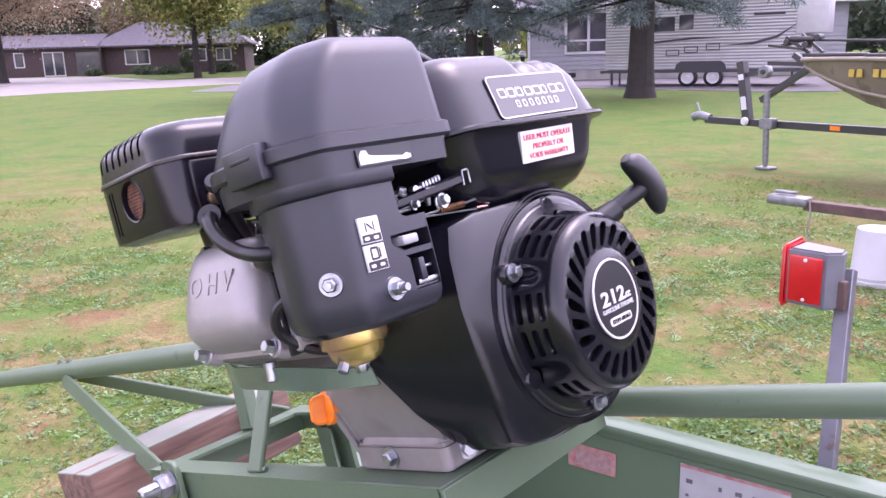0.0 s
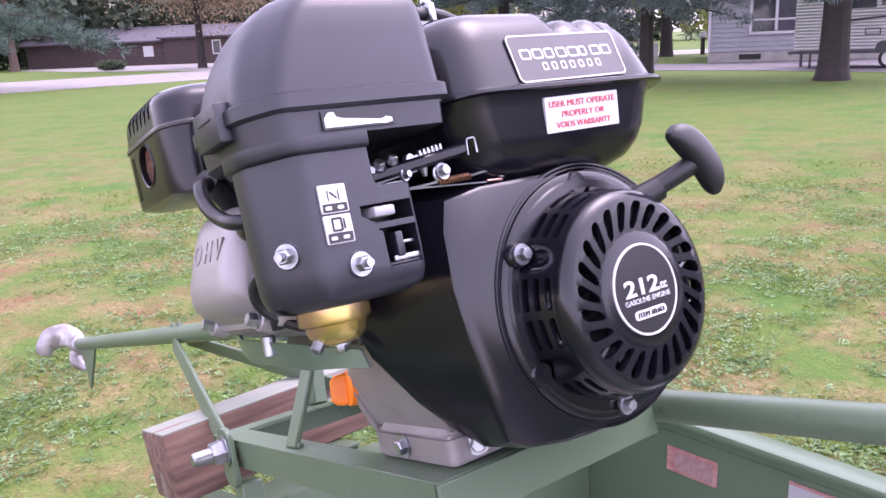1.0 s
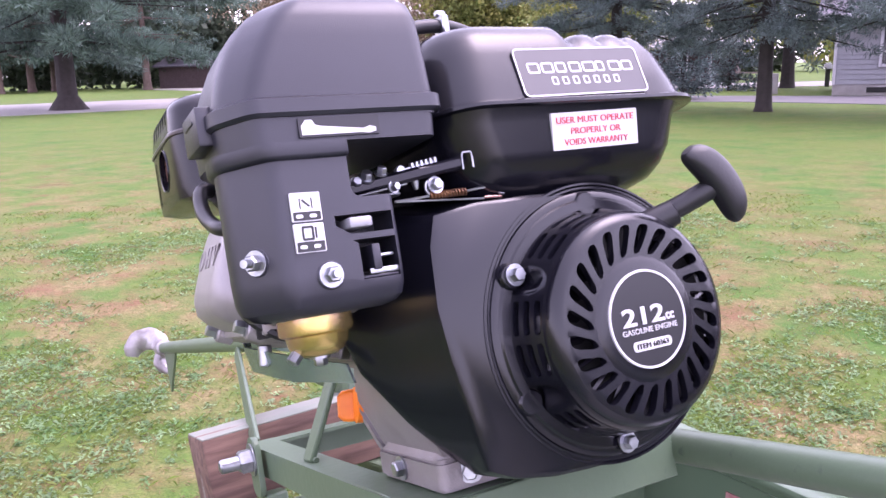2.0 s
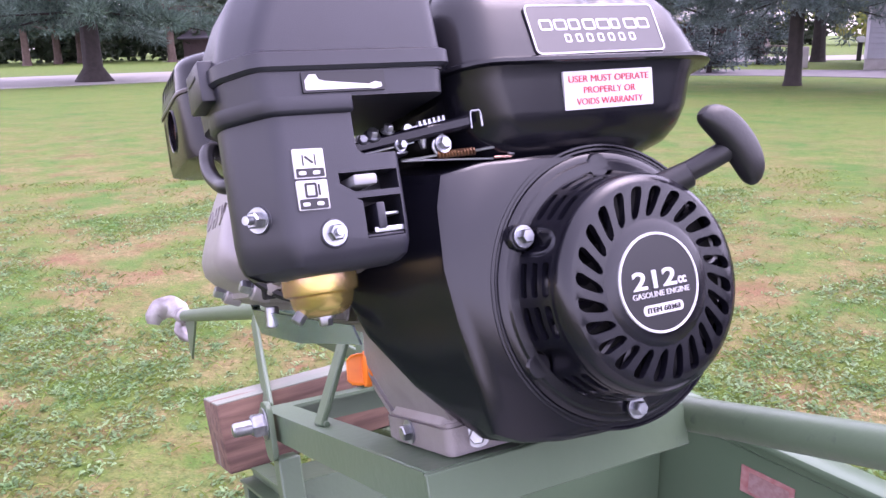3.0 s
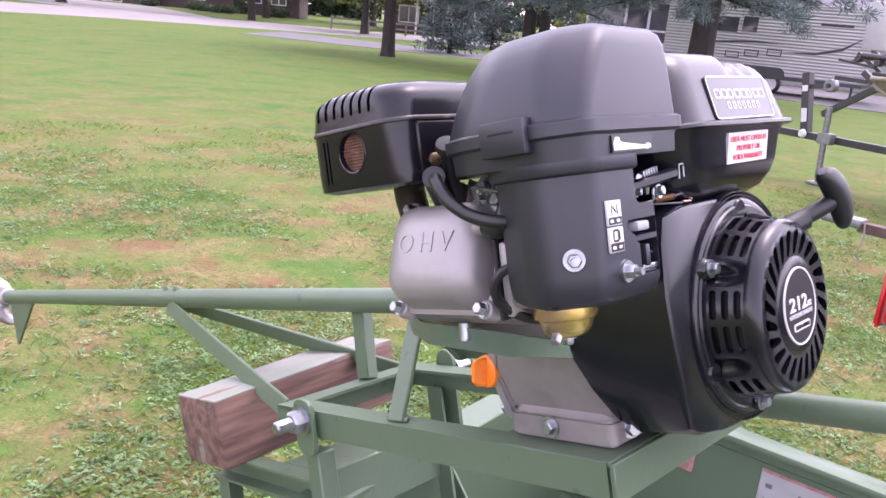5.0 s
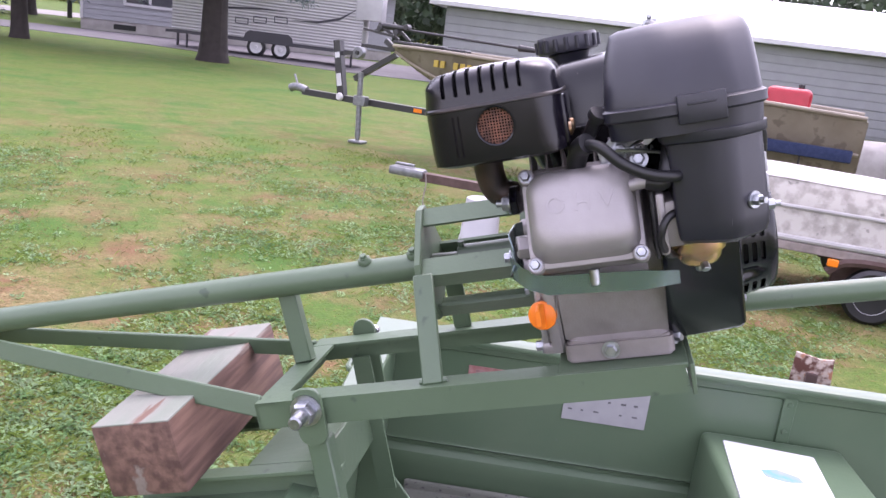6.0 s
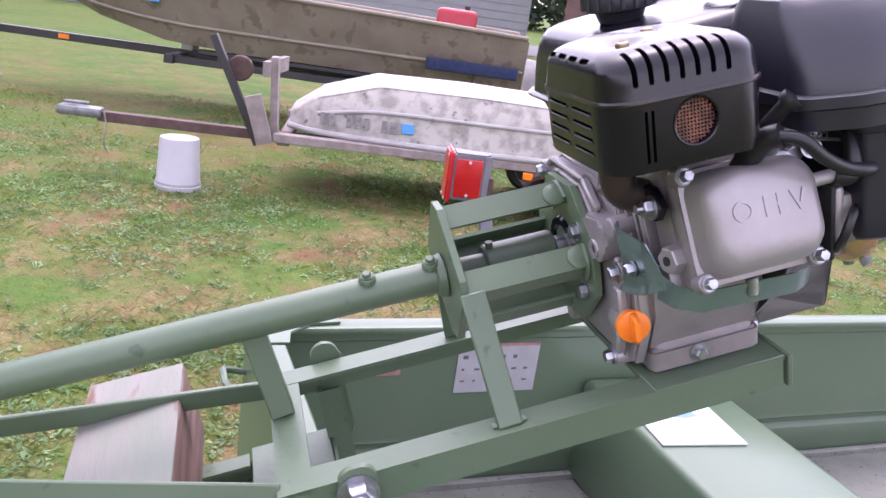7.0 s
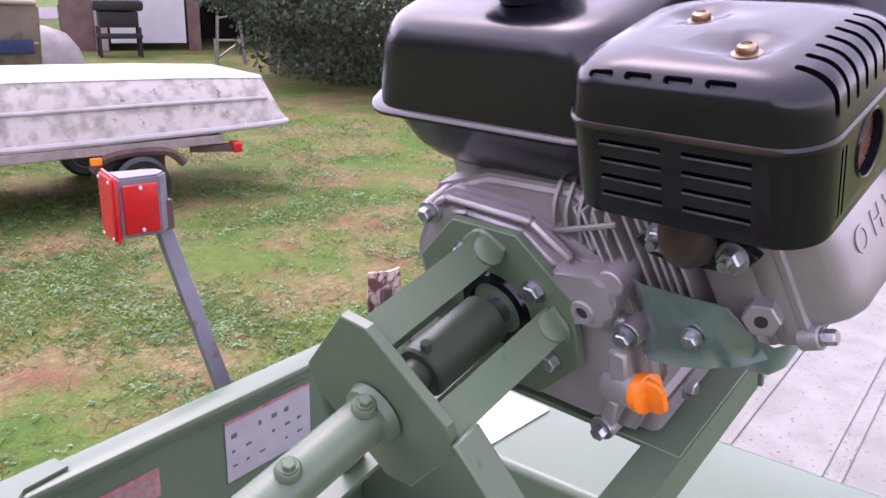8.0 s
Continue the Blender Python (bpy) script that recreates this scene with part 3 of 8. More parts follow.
shape("case_band", BLACK_PLASTIC, cleaner, case_band)
shape("window_step", BLACK_PLASTIC, cleaner, box, -0.1815, -0.1565, 0.038, 0.060, 0.0795, 0.0822, 0.0008, 1)
shape("window_floor", BLACK_PLASTIC, cleaner, box, -0.1812, -0.1573, 0.0340, 0.062, 0.0552, 0.0572, 0.0006, 1)
shape("choke_lever", PEWTER, cleaner, box, -0.1865, -0.1715, 0.0285, 0.060, 0.0860, 0.0925, 0.0015, 2, label="bright choke lever")
shape("fuel_lever", BLACK_PLASTIC, cleaner, box, -0.1735, -0.1680, 0.032, 0.060, 0.0600, 0.0755, 0.001, 2, label="small black fuel lever")
shape("lever_pin", ZINC, cleaner, box, -0.1685, -0.158, 0.036, 0.060, 0.0675, 0.0695, 0.0006, 2)
shape("fuel_lever_plate", ZINC, cleaner, box, -0.176, -0.156, 0.034, 0.036, 0.0575, 0.061, 0.0006, 2)
for nm, p, d in (("bolt", (-0.2400, 0.0462, 0.0740), (-0.772, -0.635, 0)), ("bolt", (-0.2020, 0.0312, 0.0605), (0, -1, 0))):
    shape("bolt_boss", BLACK_PLASTIC, cleaner, rod, V(p) - V(d) * 0.012, V(p), 0.0100, 0.0090, 20, 0.001)
    shape(nm, ZINC, cleaner, bolt, p, d, 0.0050, 0.006, 1.5)
    shape("bolt_stud", ZINC, cleaner, rod, V(p) + V(d) * 0.008, V(p) + V(d) * 0.0125, 0.0026, n=12)
latch = shape("latch", BLACK_PLASTIC, cleaner, box, -0.2585, -0.247, 0.062, 0.101, 0.1475, 0.1715, 0.0014, 2, label="clip of the air cleaner cover")
shape("latch_step", BLACK_PLASTIC, cleaner, box, -0.2592, -0.250, 0.070, 0.093, 0.1625, 0.1650, 0.0006, 1)
LB = Matrix.Translation((-0.2110, 0.0310, 0.0925)) @ Matrix.Rotation(radians(4), 4, "Z") @ Matrix.Rotation(radians(1), 4, "Y") @ FRONT
shape("lever_label", WHITE, cleaner, prism, rrect(-0.0093, 0.0093, 0.0006, 0.0175, 0.0008, 2), -0.001, 0.0006, on(LB), label="white and black choke and fuel pictograms")
shape("lever_label", WHITE, cleaner, prism, rrect(-0.0093, 0.0093, -0.0175, -0.0006, 0.0008, 2), -0.001, 0.0006, on(LB))


def pictograms(bm):
    p = on(LB)
    prism(bm, rrect(-0.0085, 0.0085, 0.0012, 0.0062, 0.0005, 2), 0.0006, 0.0009, p)
    prism(bm, rrect(-0.0085, 0.0085, -0.0170, -0.0112, 0.0005, 2), 0.0006, 0.0009, p)
    for q in ([(-0.004, 0.014), (-0.0033, 0.0143), (-0.0033, 0.0078), (-0.004, 0.0078)], [(0.0033, 0.0143), (0.004, 0.0143), (0.004, 0.0078), (0.0033, 0.0078)], [(-0.0026, 0.0128), (-0.0018, 0.0136), (0.0026, 0.0096), (0.0018, 0.0088)]):
        prism(bm, q, 0.0006, 0.0009, p)
    outline_panel(bm, 0.0075, 0.0085, 0.001, 0.0014, lambda u, v, t: p(u - 0.001, v - 0.0063, 0.0009))
    prism(bm, rrect(0.0034, 0.0046, -0.0095, -0.0030, 0.0003, 2), 0.0006, 0.0009, p)


def pictogram_dots(bm):
    p = on(LB)
    for y in (0.0036, -0.0142):
        for x in (-0.0048, 0.0036):
            prism(bm, rrect(x - 0.0022, x + 0.0022, y - 0.0011, y + 0.0011, 0.0010, 3), 0.0009, 0.0012, p)


shape("pictogram", BLACK_PRINT, cleaner, pictograms)
shape("pictogram_mark", WHITE, cleaner, pictogram_dots)
IC = Matrix.Translation((-0.183, 0.0285, 0.1472)) @ FRONT
shape("service_sticker", BLACK_PRINT, cleaner, prism, rrect(-0.0255, 0.0255, -0.0058, 0.0058, 0.0006, 2), -0.001, 0.0006, on(IC), label="dark service sticker with a white spanner")
shape("spanner_sign", WHITE, cleaner, prism, [(-0.024, -0.0045), (-0.024, 0.001), (-0.021, 0.0045), (-0.017, 0.0045), (-0.0155, 0.0015), (-0.012, 0.0005), (0.015, -0.0022), (0.019, -0.0008), (0.023, -0.0018), (0.023, -0.0042), (0.018, -0.0052), (0.013, -0.0046)], 0.0004, 0.0009, on(IC))

# carburettor, linkages and bowl under the cleaner
carb = shape("carburettor", ALLOY_DARK, engine, box, -0.222, -0.165, 0.078, 0.125, 0.036, 0.080, 0.006, 2, label="small cast carburettor")
shape("float_bowl", BRASS, carb, lathe, [(0.006, 0.0120), (0.0115, 0.0124), (0.0160, 0.0150), (0.0195, 0.0200), (0.0205, 0.0260), (0.0240, 0.0275), (0.0245, 0.0300), (0.0245, 0.042)], Matrix.Translation((-0.196, 0.092, 0)), 30, label="yellow zinc carburettor bowl")
shape("bowl_bolt", ZINC, carb, bolt, (-0.196, 0.092, 0.0122), (0, 0, -1), 0.0046, 0.005)
shape("drain_screw", ZINC, carb, rod, (-0.209, 0.090, 0.018), (-0.216, 0.089, 0.011), 0.0042, 0.0042, 6, 0.0006)
lever = shape("throttle_lever", BLACK_STEEL, engine, bar, (-0.172, 0.066, 0.1125), (-0.092, 0.050, 0.1225), 0.012, 0.0085, (0, 0, 1), 0.002, label="black throttle lever with a bright worn tip")
shape("lever_tip", ZINC, lever, sweep, [(-0.0945, 0.0445, 0.1172), (-0.0940, 0.0440, 0.1272), (-0.0905, 0.0440, 0.1284), (-0.0868, 0.0445, 0.1278), (-0.0860, 0.0450, 0.1182)], 0.0007, 6)
shape("lever_edge", ZINC, lever, sweep, [(-0.166, 0.0585, 0.1085), (-0.150, 0.0565, 0.1105), (-0.132, 0.0550, 0.1130)], 0.0007, 6)
shape("control_plate", ZINC, engine, box, -0.180, -0.130, 0.070, 0.110, 0.108, 0.1105, 0.0008, 1, label="bright throttle control plate")


def toothed_arm(bm):
    a, b = V((-0.1310, 0.060, 0.1222)), V((-0.1070, 0.058, 0.1258))
    bar(bm, a, b, 0.003, 0.0040, (0, 1, 0), 0.0004)
    for k in range(6):
        p = a.lerp(b, 0.25 + 0.14 * k)
        box(bm, p.x - 0.0011, p.x + 0.0011, p.y - 0.003, p.y + 0.001, p.z - 0.001, p.z + 0.0036, 0.0004, 1)
    rod(bm, a - V((0.003, 0.004, 0)), a - V((0.003, -0.002, 0)), 0.0034, 0.0030, 12, 0.0005)


shape("control_bracket", ZINC, engine, toothed_arm, label="bright toothed throttle stop")
for p, d, r in (((-0.1126, 0.0540, 0.1098), (0.1, -1, 0.1), 0.0042), ((-0.1420, 0.0560, 0.1115), (0.2, -1, 0), 0.0030), ((-0.158, 0.060, 0.1190), (0, -0.7, 0.7), 0.0040), ((-0.147, 0.060, 0.1210), (0.1, -0.5, 0.8), 0.0034), ((-0.165, 0.062, 0.1165), (0, -1, 0.3), 0.0034)):
    shape("bolt", ZINC, engine, bolt, p, d, r, 0.004, 1.4)
shape("idle_screw", ZINC, engine, rod, (-0.1253, 0.056, 0.1085), (-0.1257, 0.056, 0.1165), 0.0016, 0.0034, 12)
shape("lever_curl", ZINC, engine, sweep, [(-0.1172, 0.0545, 0.1040), (-0.1195, 0.0540, 0.1080), (-0.1185, 0.0540, 0.1120), (-0.1150, 0.0545, 0.1135)], 0.0011, 6)
COPPER = material("rusty_spring", (0.187, 0.09, 0.0396), 0.5, 0.7, second=(0.122, 0.0612, 0.036), scale=90)


def spring(bm):
    a, b = V((-0.1175, 0.055, 0.1033)), V((-0.0897, 0.054, 0.1038))
    x = V((0, 1, 0))
    y = V((0, 0, 1))
    sweep(bm, [a + (b - a) * (i / 96) + 0.0019 * (math.cos(i * math.pi / 4) * x + math.sin(i * math.pi / 4) * y) for i in range(97)], 0.0010, 5, 1)


shape("governor_spring", COPPER, engine, spring, label="rusty governor spring")
shape("spring_hook", ZINC, engine, sweep, [(-0.0897, 0.054, 0.1038), (-0.078, 0.054, 0.1050), (-0.068, 0.054, 0.1053), (-0.0630, 0.054, 0.1042), (-0.0645, 0.054, 0.1012), (-0.0605, 0.054, 0.0998), (-0.0590, 0.054, 0.1015), (-0.0485, 0.055, 0.1010), (-0.0225, 0.056, 0.0974)], 0.0009, 6)
shape("spring_hook", ZINC, engine, sweep, [(-0.1175, 0.055, 0.1033), (-0.130, 0.056, 0.1025), (-0.1419, 0.057, 0.1020)], 0.0009, 6)
shape("control_rod", ZINC, engine, sweep, [(-0.1419, 0.0555, 0.1016), (-0.110, 0.0545, 0.0998), (-0.0766, 0.0540, 0.0976)], 0.0007, 6)
shape("rod_end", BRASS, engine, rod, (-0.0760, 0.054, 0.0984), (-0.0625, 0.054, 0.0978), 0.0011, None, 8)
shape("tank_bracket", ALLOY, engine, box, 0.035, 0.075, 0.150, 0.215, 0.070, 0.100, 0.004, 2)

shape("linkage_bracket", ZINC, engine, prism, [(0.112, 0.150), (0.150, 0.146), (0.172, 0.128), (0.168, 0.112), (0.140, 0.118), (0.118, 0.134)], -0.196, -0.192, YZ, 0.0006, 1, label="bright bent throttle bracket")
shape("throttle_arm", ZINC, engine, bar, (-0.200, 0.118, 0.142), (-0.200, 0.158, 0.120), 0.003, 0.010, (1, 0, 0))
shape("return_spring", ZINC, engine, sweep, [V((-0.206, 0.122 + 0.0006 * i, 0.126)) + 0.0034 * V((math.cos(i * math.pi / 4), 0, math.sin(i * math.pi / 4))) for i in range(57)], 0.0008, 5, 1)
shape("carburettor_flange", ALLOY, engine, box, -0.224, -0.176, 0.118, 0.127, 0.030, 0.088, 0.004, 2)
shape("gasket", DARK, engine, box, -0.225, -0.175, 0.1275, 0.131, 0.028, 0.090, 0.001, 1)
shape("fuel_pipe", RUBBER, engine, sweep, [(-0.216, 0.100, 0.070), (-0.232, 0.118, 0.066), (-0.232, 0.126, 0.048), (-0.214, 0.120, 0.030), (-0.190, 0.110, 0.022)], 0.0038, 8)

# ---- crankcase, cylinder, muffler ----
def crankcase(bm):
    pts = [(-0.105, -0.080), (0.060, -0.080), (0.098, -0.050), (0.102, 0.030), (0.075, 0.075), (0.02, 0.095), (-0.06, 0.098), (-0.100, 0.070), (-0.120, 0.030), (-0.122, -0.04)]
    prism(bm, pts, 0.118, 0.240, XZ, 0.006, 3)


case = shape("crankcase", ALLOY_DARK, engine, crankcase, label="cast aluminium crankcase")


def case_foot(bm):
    pts = rrect(-0.112, 0.085, 0.120, 0.236, 0.008, 4)
    prism(bm, pts, -0.106, -0.082, XY, 0.003, 2)
    rings(bm, [[V((x, y, z)) for x, y in rrect(-0.110 + q, 0.080 - q, 0.124, 0.232, 0.01, 4)] for q, z in ((0.0, -0.083), (0.004, -0.078), (0.012, -0.060))])


foot = shape("engine_foot", ALLOY_DARK, case, case_foot, label="machined aluminium mounting foot")
shape("bolt", ZINC, case, bolt, (-0.112, 0.187, -0.0935), (-1, 0, 0), 0.0065, 0.006)
shape("bolt", ZINC, case, bolt, (-0.098, 0.140, -0.082), (0, 0, 1), 0.0068, 0.005)
shape("bolt", ZINC, case, bolt, (-0.098, 0.222, -0.082), (0, 0, 1), 0.0068, 0.005)


def side_cover(bm):
    pts = [(-0.100, -0.096), (0.05, -0.094), (0.094, -0.058), (0.100, 0.02), (0.074, 0.068), (0.045, 0.084), (-0.032, 0.080), (-0.092, 0.050), (-0.114, 0.012), (-0.120, -0.05)]
    prism(bm, pts, 0.236, 0.250, XZ, 0.003, 2)
    prism(bm, [(x * 0.93 - 0.0, z * 0.93) for x, z in pts], 0.250, 0.258, XZ, 0.004, 2)


scover = shape("side_cover", ALLOY, engine, side_cover, label="cast aluminium shaft-side cover")
for x, z in ((-0.080, -0.092), (-0.108, 0.008), (-0.098, 0.047), (0.062, 0.066), (0.092, -0.04), (0.03, -0.09)):
    shape("boss", ALLOY, scover, rod, (x, 0.232, z), (x, 0.262, z), 0.0115, 0.0100, 16, 0.001)
def cast_lug(bm):
    pts = fillet([(-0.056, 0.052), (-0.094, 0.054), (-0.107, 0.040), (-0.101, 0.020), (-0.080, 0.008), (-0.066, 0.012), (-0.054, 0.034)], (0.004, 0.006, 0.007, 0.007, 0.008, 0.005, 0.006), 3)
    prism(bm, pts, 0.236, 0.270, XZ, 0.003, 2)


shape("cast_lug", ALLOY, scover, cast_lug)
shape("lug_lip", ALLOY, scover, lathe, [(0.0046, 0.2690), (0.0050, 0.2722), (0.0088, 0.2722), (0.0098, 0.2690)], Matrix.Translation((-0.0800, 0, 0.0235)) @ FRONT_IN, 20, False, False)
# solid near-black disc paints the shade of a hole in the lug
shape("lug_hole_shade", DARK, scover, rod, (-0.0800, 0.262, 0.0235), (-0.0800, 0.2706, 0.0235), 0.0046, None, 14)
for line, w in (((0.060, 0.070), (0.044, 0.0815), (-0.036, 0.0785), (-0.066, 0.0550)), 0.0060), (((0.040, 0.0700), (0.024, 0.0725), (-0.027, 0.0690), (-0.056, 0.0440)), 0.0050), (((-0.098, -0.012), (-0.097, -0.050)), 0.0150), (((-0.101, 0.020), (-0.100, -0.006)), 0.0090), (((-0.090, -0.060), (-0.082, -0.090)), 0.0120):
    for a, b in zip(line, line[1:]):
        shape("rib", ALLOY, scover, bar, (a[0], 0.257, a[1]), (b[0], 0.257, b[1]), w, 0.009, (0, 1, 0), 0.0022)
for k in range(5):
    x = -0.046 - 0.0105 * k
    shape("upper_fin", ALLOY_DARK, scover, prism, fillet([(0.190, 0.060), (0.190, 0.108), (0.232, 0.104), (0.247, 0.086), (0.247, 0.060)], (0.001, 0.001, 0.010, 0.010, 0.001), 3), x - 0.0014, x + 0.0014, YZ)
shape("fin_web", ALLOY_DARK, scover, bar, (-0.040, 0.248, 0.066), (-0.098, 0.248, 0.086), 0.004, 0.004, (0, 1, 0), 0.001)
for p in ((-0.080, 0.262, -0.092), (-0.108, 0.262, 0.008), (0.062, 0.262, 0.066)):
    shape("bolt", ZINC, scover, bolt, p, (0, 1, 0), 0.0062, 0.007, 1.5)
shape("oil_plug", ORANGE, case, lathe, [(0.011, 0.0), (0.0155, 0.001), (0.016, 0.004), (0.0155, 0.008), (0.011, 0.010), (0.001, 0.0105)], frame_to((-0.110, 0.2530, -0.0465), (-0.129, 0.2565, -0.0445)), 24, label="orange oil filler plug")
def plug_grip(bm):
    m = frame_to((-0.110, 0.2530, -0.0465), (-0.129, 0.2565, -0.0445))
    rows = [(0.0140, 0.0042, 0.008), (0.0140, 0.0036, 0.013), (0.0130, 0.0030, 0.019), (0.0090, 0.0024, 0.023)]
    rings(bm, [[m @ V((u, v, z)) for u, v in rrect(-t, t, -w, w, t * 0.9, 5)] for w, t, z in rows])


shape("plug_grip", ORANGE, case, plug_grip)
shape("plug_neck", ALLOY, case, rod, (-0.085, 0.248, -0.050), (-0.111, 0.2528, -0.0465), 0.0165, 0.0155, 20, 0.001)

TILT = Matrix.Rotation(radians(20), 4, "Y")  # the cylinder leans up along its own -x
CYL = Matrix.Translation((0.009, 0.190, 0)) @ TILT


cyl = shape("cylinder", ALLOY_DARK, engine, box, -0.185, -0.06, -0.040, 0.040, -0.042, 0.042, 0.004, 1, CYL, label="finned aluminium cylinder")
for k in range(9):
    x = -0.098 - 0.0085 * k
    shape("fin", ALLOY_DARK, cyl, box, x - 0.0014, x + 0.0014, -0.052, 0.056 + 0.004 * math.sin(k), -0.056, 0.060 - 0.002 * k, 0.001, 1, CYL)


def cylinder_head(bm):
    box(bm, -0.212, -0.178, -0.054, 0.057, -0.050, 0.050, 0.005, 2, CYL)
    box(bm, -0.227, -0.205, -0.053, 0.056, -0.051, 0.043, 0.006, 2, CYL)


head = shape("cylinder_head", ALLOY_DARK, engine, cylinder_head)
for k in range(7):
    shape("fin", ALLOY_DARK, head, box, -0.206, -0.150, -0.0472 + 0.0155 * k, -0.0448 + 0.0155 * k, 0.03, 0.072, 0.0008, 1, CYL)
shape("lug", ALLOY, cyl, box, -0.205, -0.180, 0.050, 0.066, -0.050, -0.028, 0.004, 2, m=CYL)


def valve_cover(bm):
    def ring(x, y0, y1, z0, z1, r):
        return [CYL @ V((x, y, z)) for y, z in rrect(y0, y1, z0, z1, r, 6)]
    rings(bm, [ring(-0.226, -0.051, 0.055, -0.050, 0.042, 0.016), ring(-0.230, -0.051, 0.055, -0.050, 0.042, 0.016), ring(-0.231, -0.048, 0.052, -0.046, 0.039, 0.018), ring(-0.247, -0.046, 0.050, -0.043, 0.037, 0.020),
               ring(-0.255, -0.043, 0.047, -0.039, 0.034, 0.020), ring(-0.2595, -0.036, 0.040, -0.032, 0.028, 0.018), ring(-0.261, -0.024, 0.028, -0.021, 0.018, 0.012)])


vc = shape("valve_cover", ALLOY, engine, valve_cover, label="silver cast valve cover with raised letters")
for y, z in ((-0.046, -0.046), (0.050, -0.046), (-0.046, 0.038), (0.050, 0.038)):
    shape("boss", ALLOY, vc, rod, CYL @ V((-0.222, y, z)), CYL @ V((-0.235, y, z)), 0.0085, 0.0078, 16, 0.001)
OHV = CYL @ Matrix.Translation((-0.2612, 0.002, 0.002)) @ Matrix(((0, 0, -1, 0), (-1, 0, 0, 0), (0, 1, 0, 0), (0, 0, 0, 1)))
words("raised_letters", "O H V", ALLOY, vc, OHV, 0.023, depth=0.00055)
for y, z in ((-0.046, -0.046), (0.050, -0.046), (0.050, 0.038)):
    shape("bolt", ZINC, vc, bolt, CYL @ V((-0.235, y, z)), CYL.to_3x3() @ V((-1, 0, 0)), 0.0050, 0.007, 1.18)
shape("stud", ZINC, vc, rod, (-0.205, 0.189, 0.022), (-0.207, 0.189, 0.006), 0.0055, 0.0045, 12, 0.001)
shape("breather_pipe", ALLOY, vc, rod, (-0.222, 0.146, 0.098), (-0.226, 0.128, 0.100), 0.0055, n=12)
shape("breather_hose", RUBBER, engine, sweep, [(-0.226, 0.132, 0.100), (-0.228, 0.118, 0.098), (-0.224, 0.112, 0.112), (-0.215, 0.108, 0.128)], 0.0075, 12, label="black breather hose")
lead = shape("spark_lead", RUBBER, engine, sweep, [(-0.222, 0.184, 0.140), (-0.238, 0.168, 0.138), (-0.243, 0.152, 0.122), (-0.242, 0.131, 0.109), (-0.238, 0.107, 0.103), (-0.205, 0.095, 0.104)], 0.0052, 12, label="black spark plug lead")
shape("spark_cap", RUBBER, lead, sweep, [(-0.190, 0.196, 0.098), (-0.205, 0.192, 0.119), (-0.220, 0.186, 0.137), (-0.230, 0.178, 0.142)], 0.0092, 14)
shape("choke_stalk", RUBBER, engine, sweep, [(-0.196, 0.190, 0.118), (-0.208, 0.180, 0.140), (-0.2225, 0.167, 0.1625)], 0.0060, 12, label="black stalk with a round knob")
shape("stalk_knob", RUBBER, engine, lathe, [(0.003, -0.004), (0.0085, -0.0035), (0.0092, 0), (0.0086, 0.0035), (0.001, 0.0042)], frame_to((-0.2235, 0.166, 0.1640), (-0.236, 0.152, 0.182)), 20)
shape("linkage_plate", ZINC, engine, box, -0.205, -0.150, 0.130, 0.165, 0.128, 0.131, 0.001, 1, label="bright throttle linkage plate")
for p in ((-0.200, 0.150, 0.128), (-0.205, 0.135, 0.118), (-0.206, 0.160, 0.112), (-0.196, 0.140, 0.138)):
    shape("bolt", ZINC, engine, bolt, p, (-1, 0.2, 0.3), 0.0055, 0.005)
shape("linkage_rod", ZINC, engine, sweep, [(-0.21, 0.155, 0.130), (-0.215, 0.13, 0.126), (-0.212, 0.10, 0.118)], 0.0016, 6)

# muffler with a pressed guard
def guard_ring(x0, x1, y0, y1, r, z):
    return [V((x, y, z)) for x, y in rrect(x0, x1, y0, y1, r, 6)]


MX0, MX1, MY0, MY1 = -0.246, -0.112, 0.195, 0.318


GUARD = [(0.0, 0.1930), (0.0012, 0.2030)] + [(0.0015 + 0.0165 * (1 - math.cos(radians(a))), 0.2065 + 0.0165 * math.sin(radians(a))) for a in range(10, 81, 10)] + [(0.0180, 0.2236), (0.0240, 0.2248)]


def muffler_top(bm):
    rows = [[V((x, y, z)) for x, y in rrect(MX0 + q, MX1 - q, MY0 + q, MY1 - q, 0.024 + q * 0.3, 10)] for q, z in GUARD]
    for k in range(1, 27):
        f = 0.0240 + 0.0345 * k / 26.5
        rows.append([V((x, y, 0.2248 + 0.0010 * k / 27)) for x, y in rrect(MX0 + f * 1.08, MX1 - f * 1.08, MY0 + f, MY1 - f, 0.028 * (1 - k / 27), 10)])
    for row in rows[8:]:
        for p in row:
            for x, y in ((-0.155, 0.241), (-0.198, 0.282)):
                d = math.hypot(p.x - x, p.y - y) / 0.021
                if d < 1:
                    p.z -= 0.0046 * (1 - d * d) ** 2
    rings(bm, rows)


def muffler_body(bm):
    rows = [(MX0 + 0.010, MX1 - 0.008, MY0 + 0.010, MY1 - 0.010, 0.018, 0.138), (MX0 + 0.001, MX1 - 0.001, MY0 + 0.001, MY1 - 0.001, 0.023, 0.141), (MX0, MX1, MY0, MY1, 0.024, 0.150), (MX0, MX1, MY0, MY1, 0.024, 0.1925)]
    rings(bm, [guard_ring(*r) for r in rows])


MH = frame_to((MX0 - 0.0002, 0.254, 0.171), (MX0 - 0.01, 0.254, 0.171))


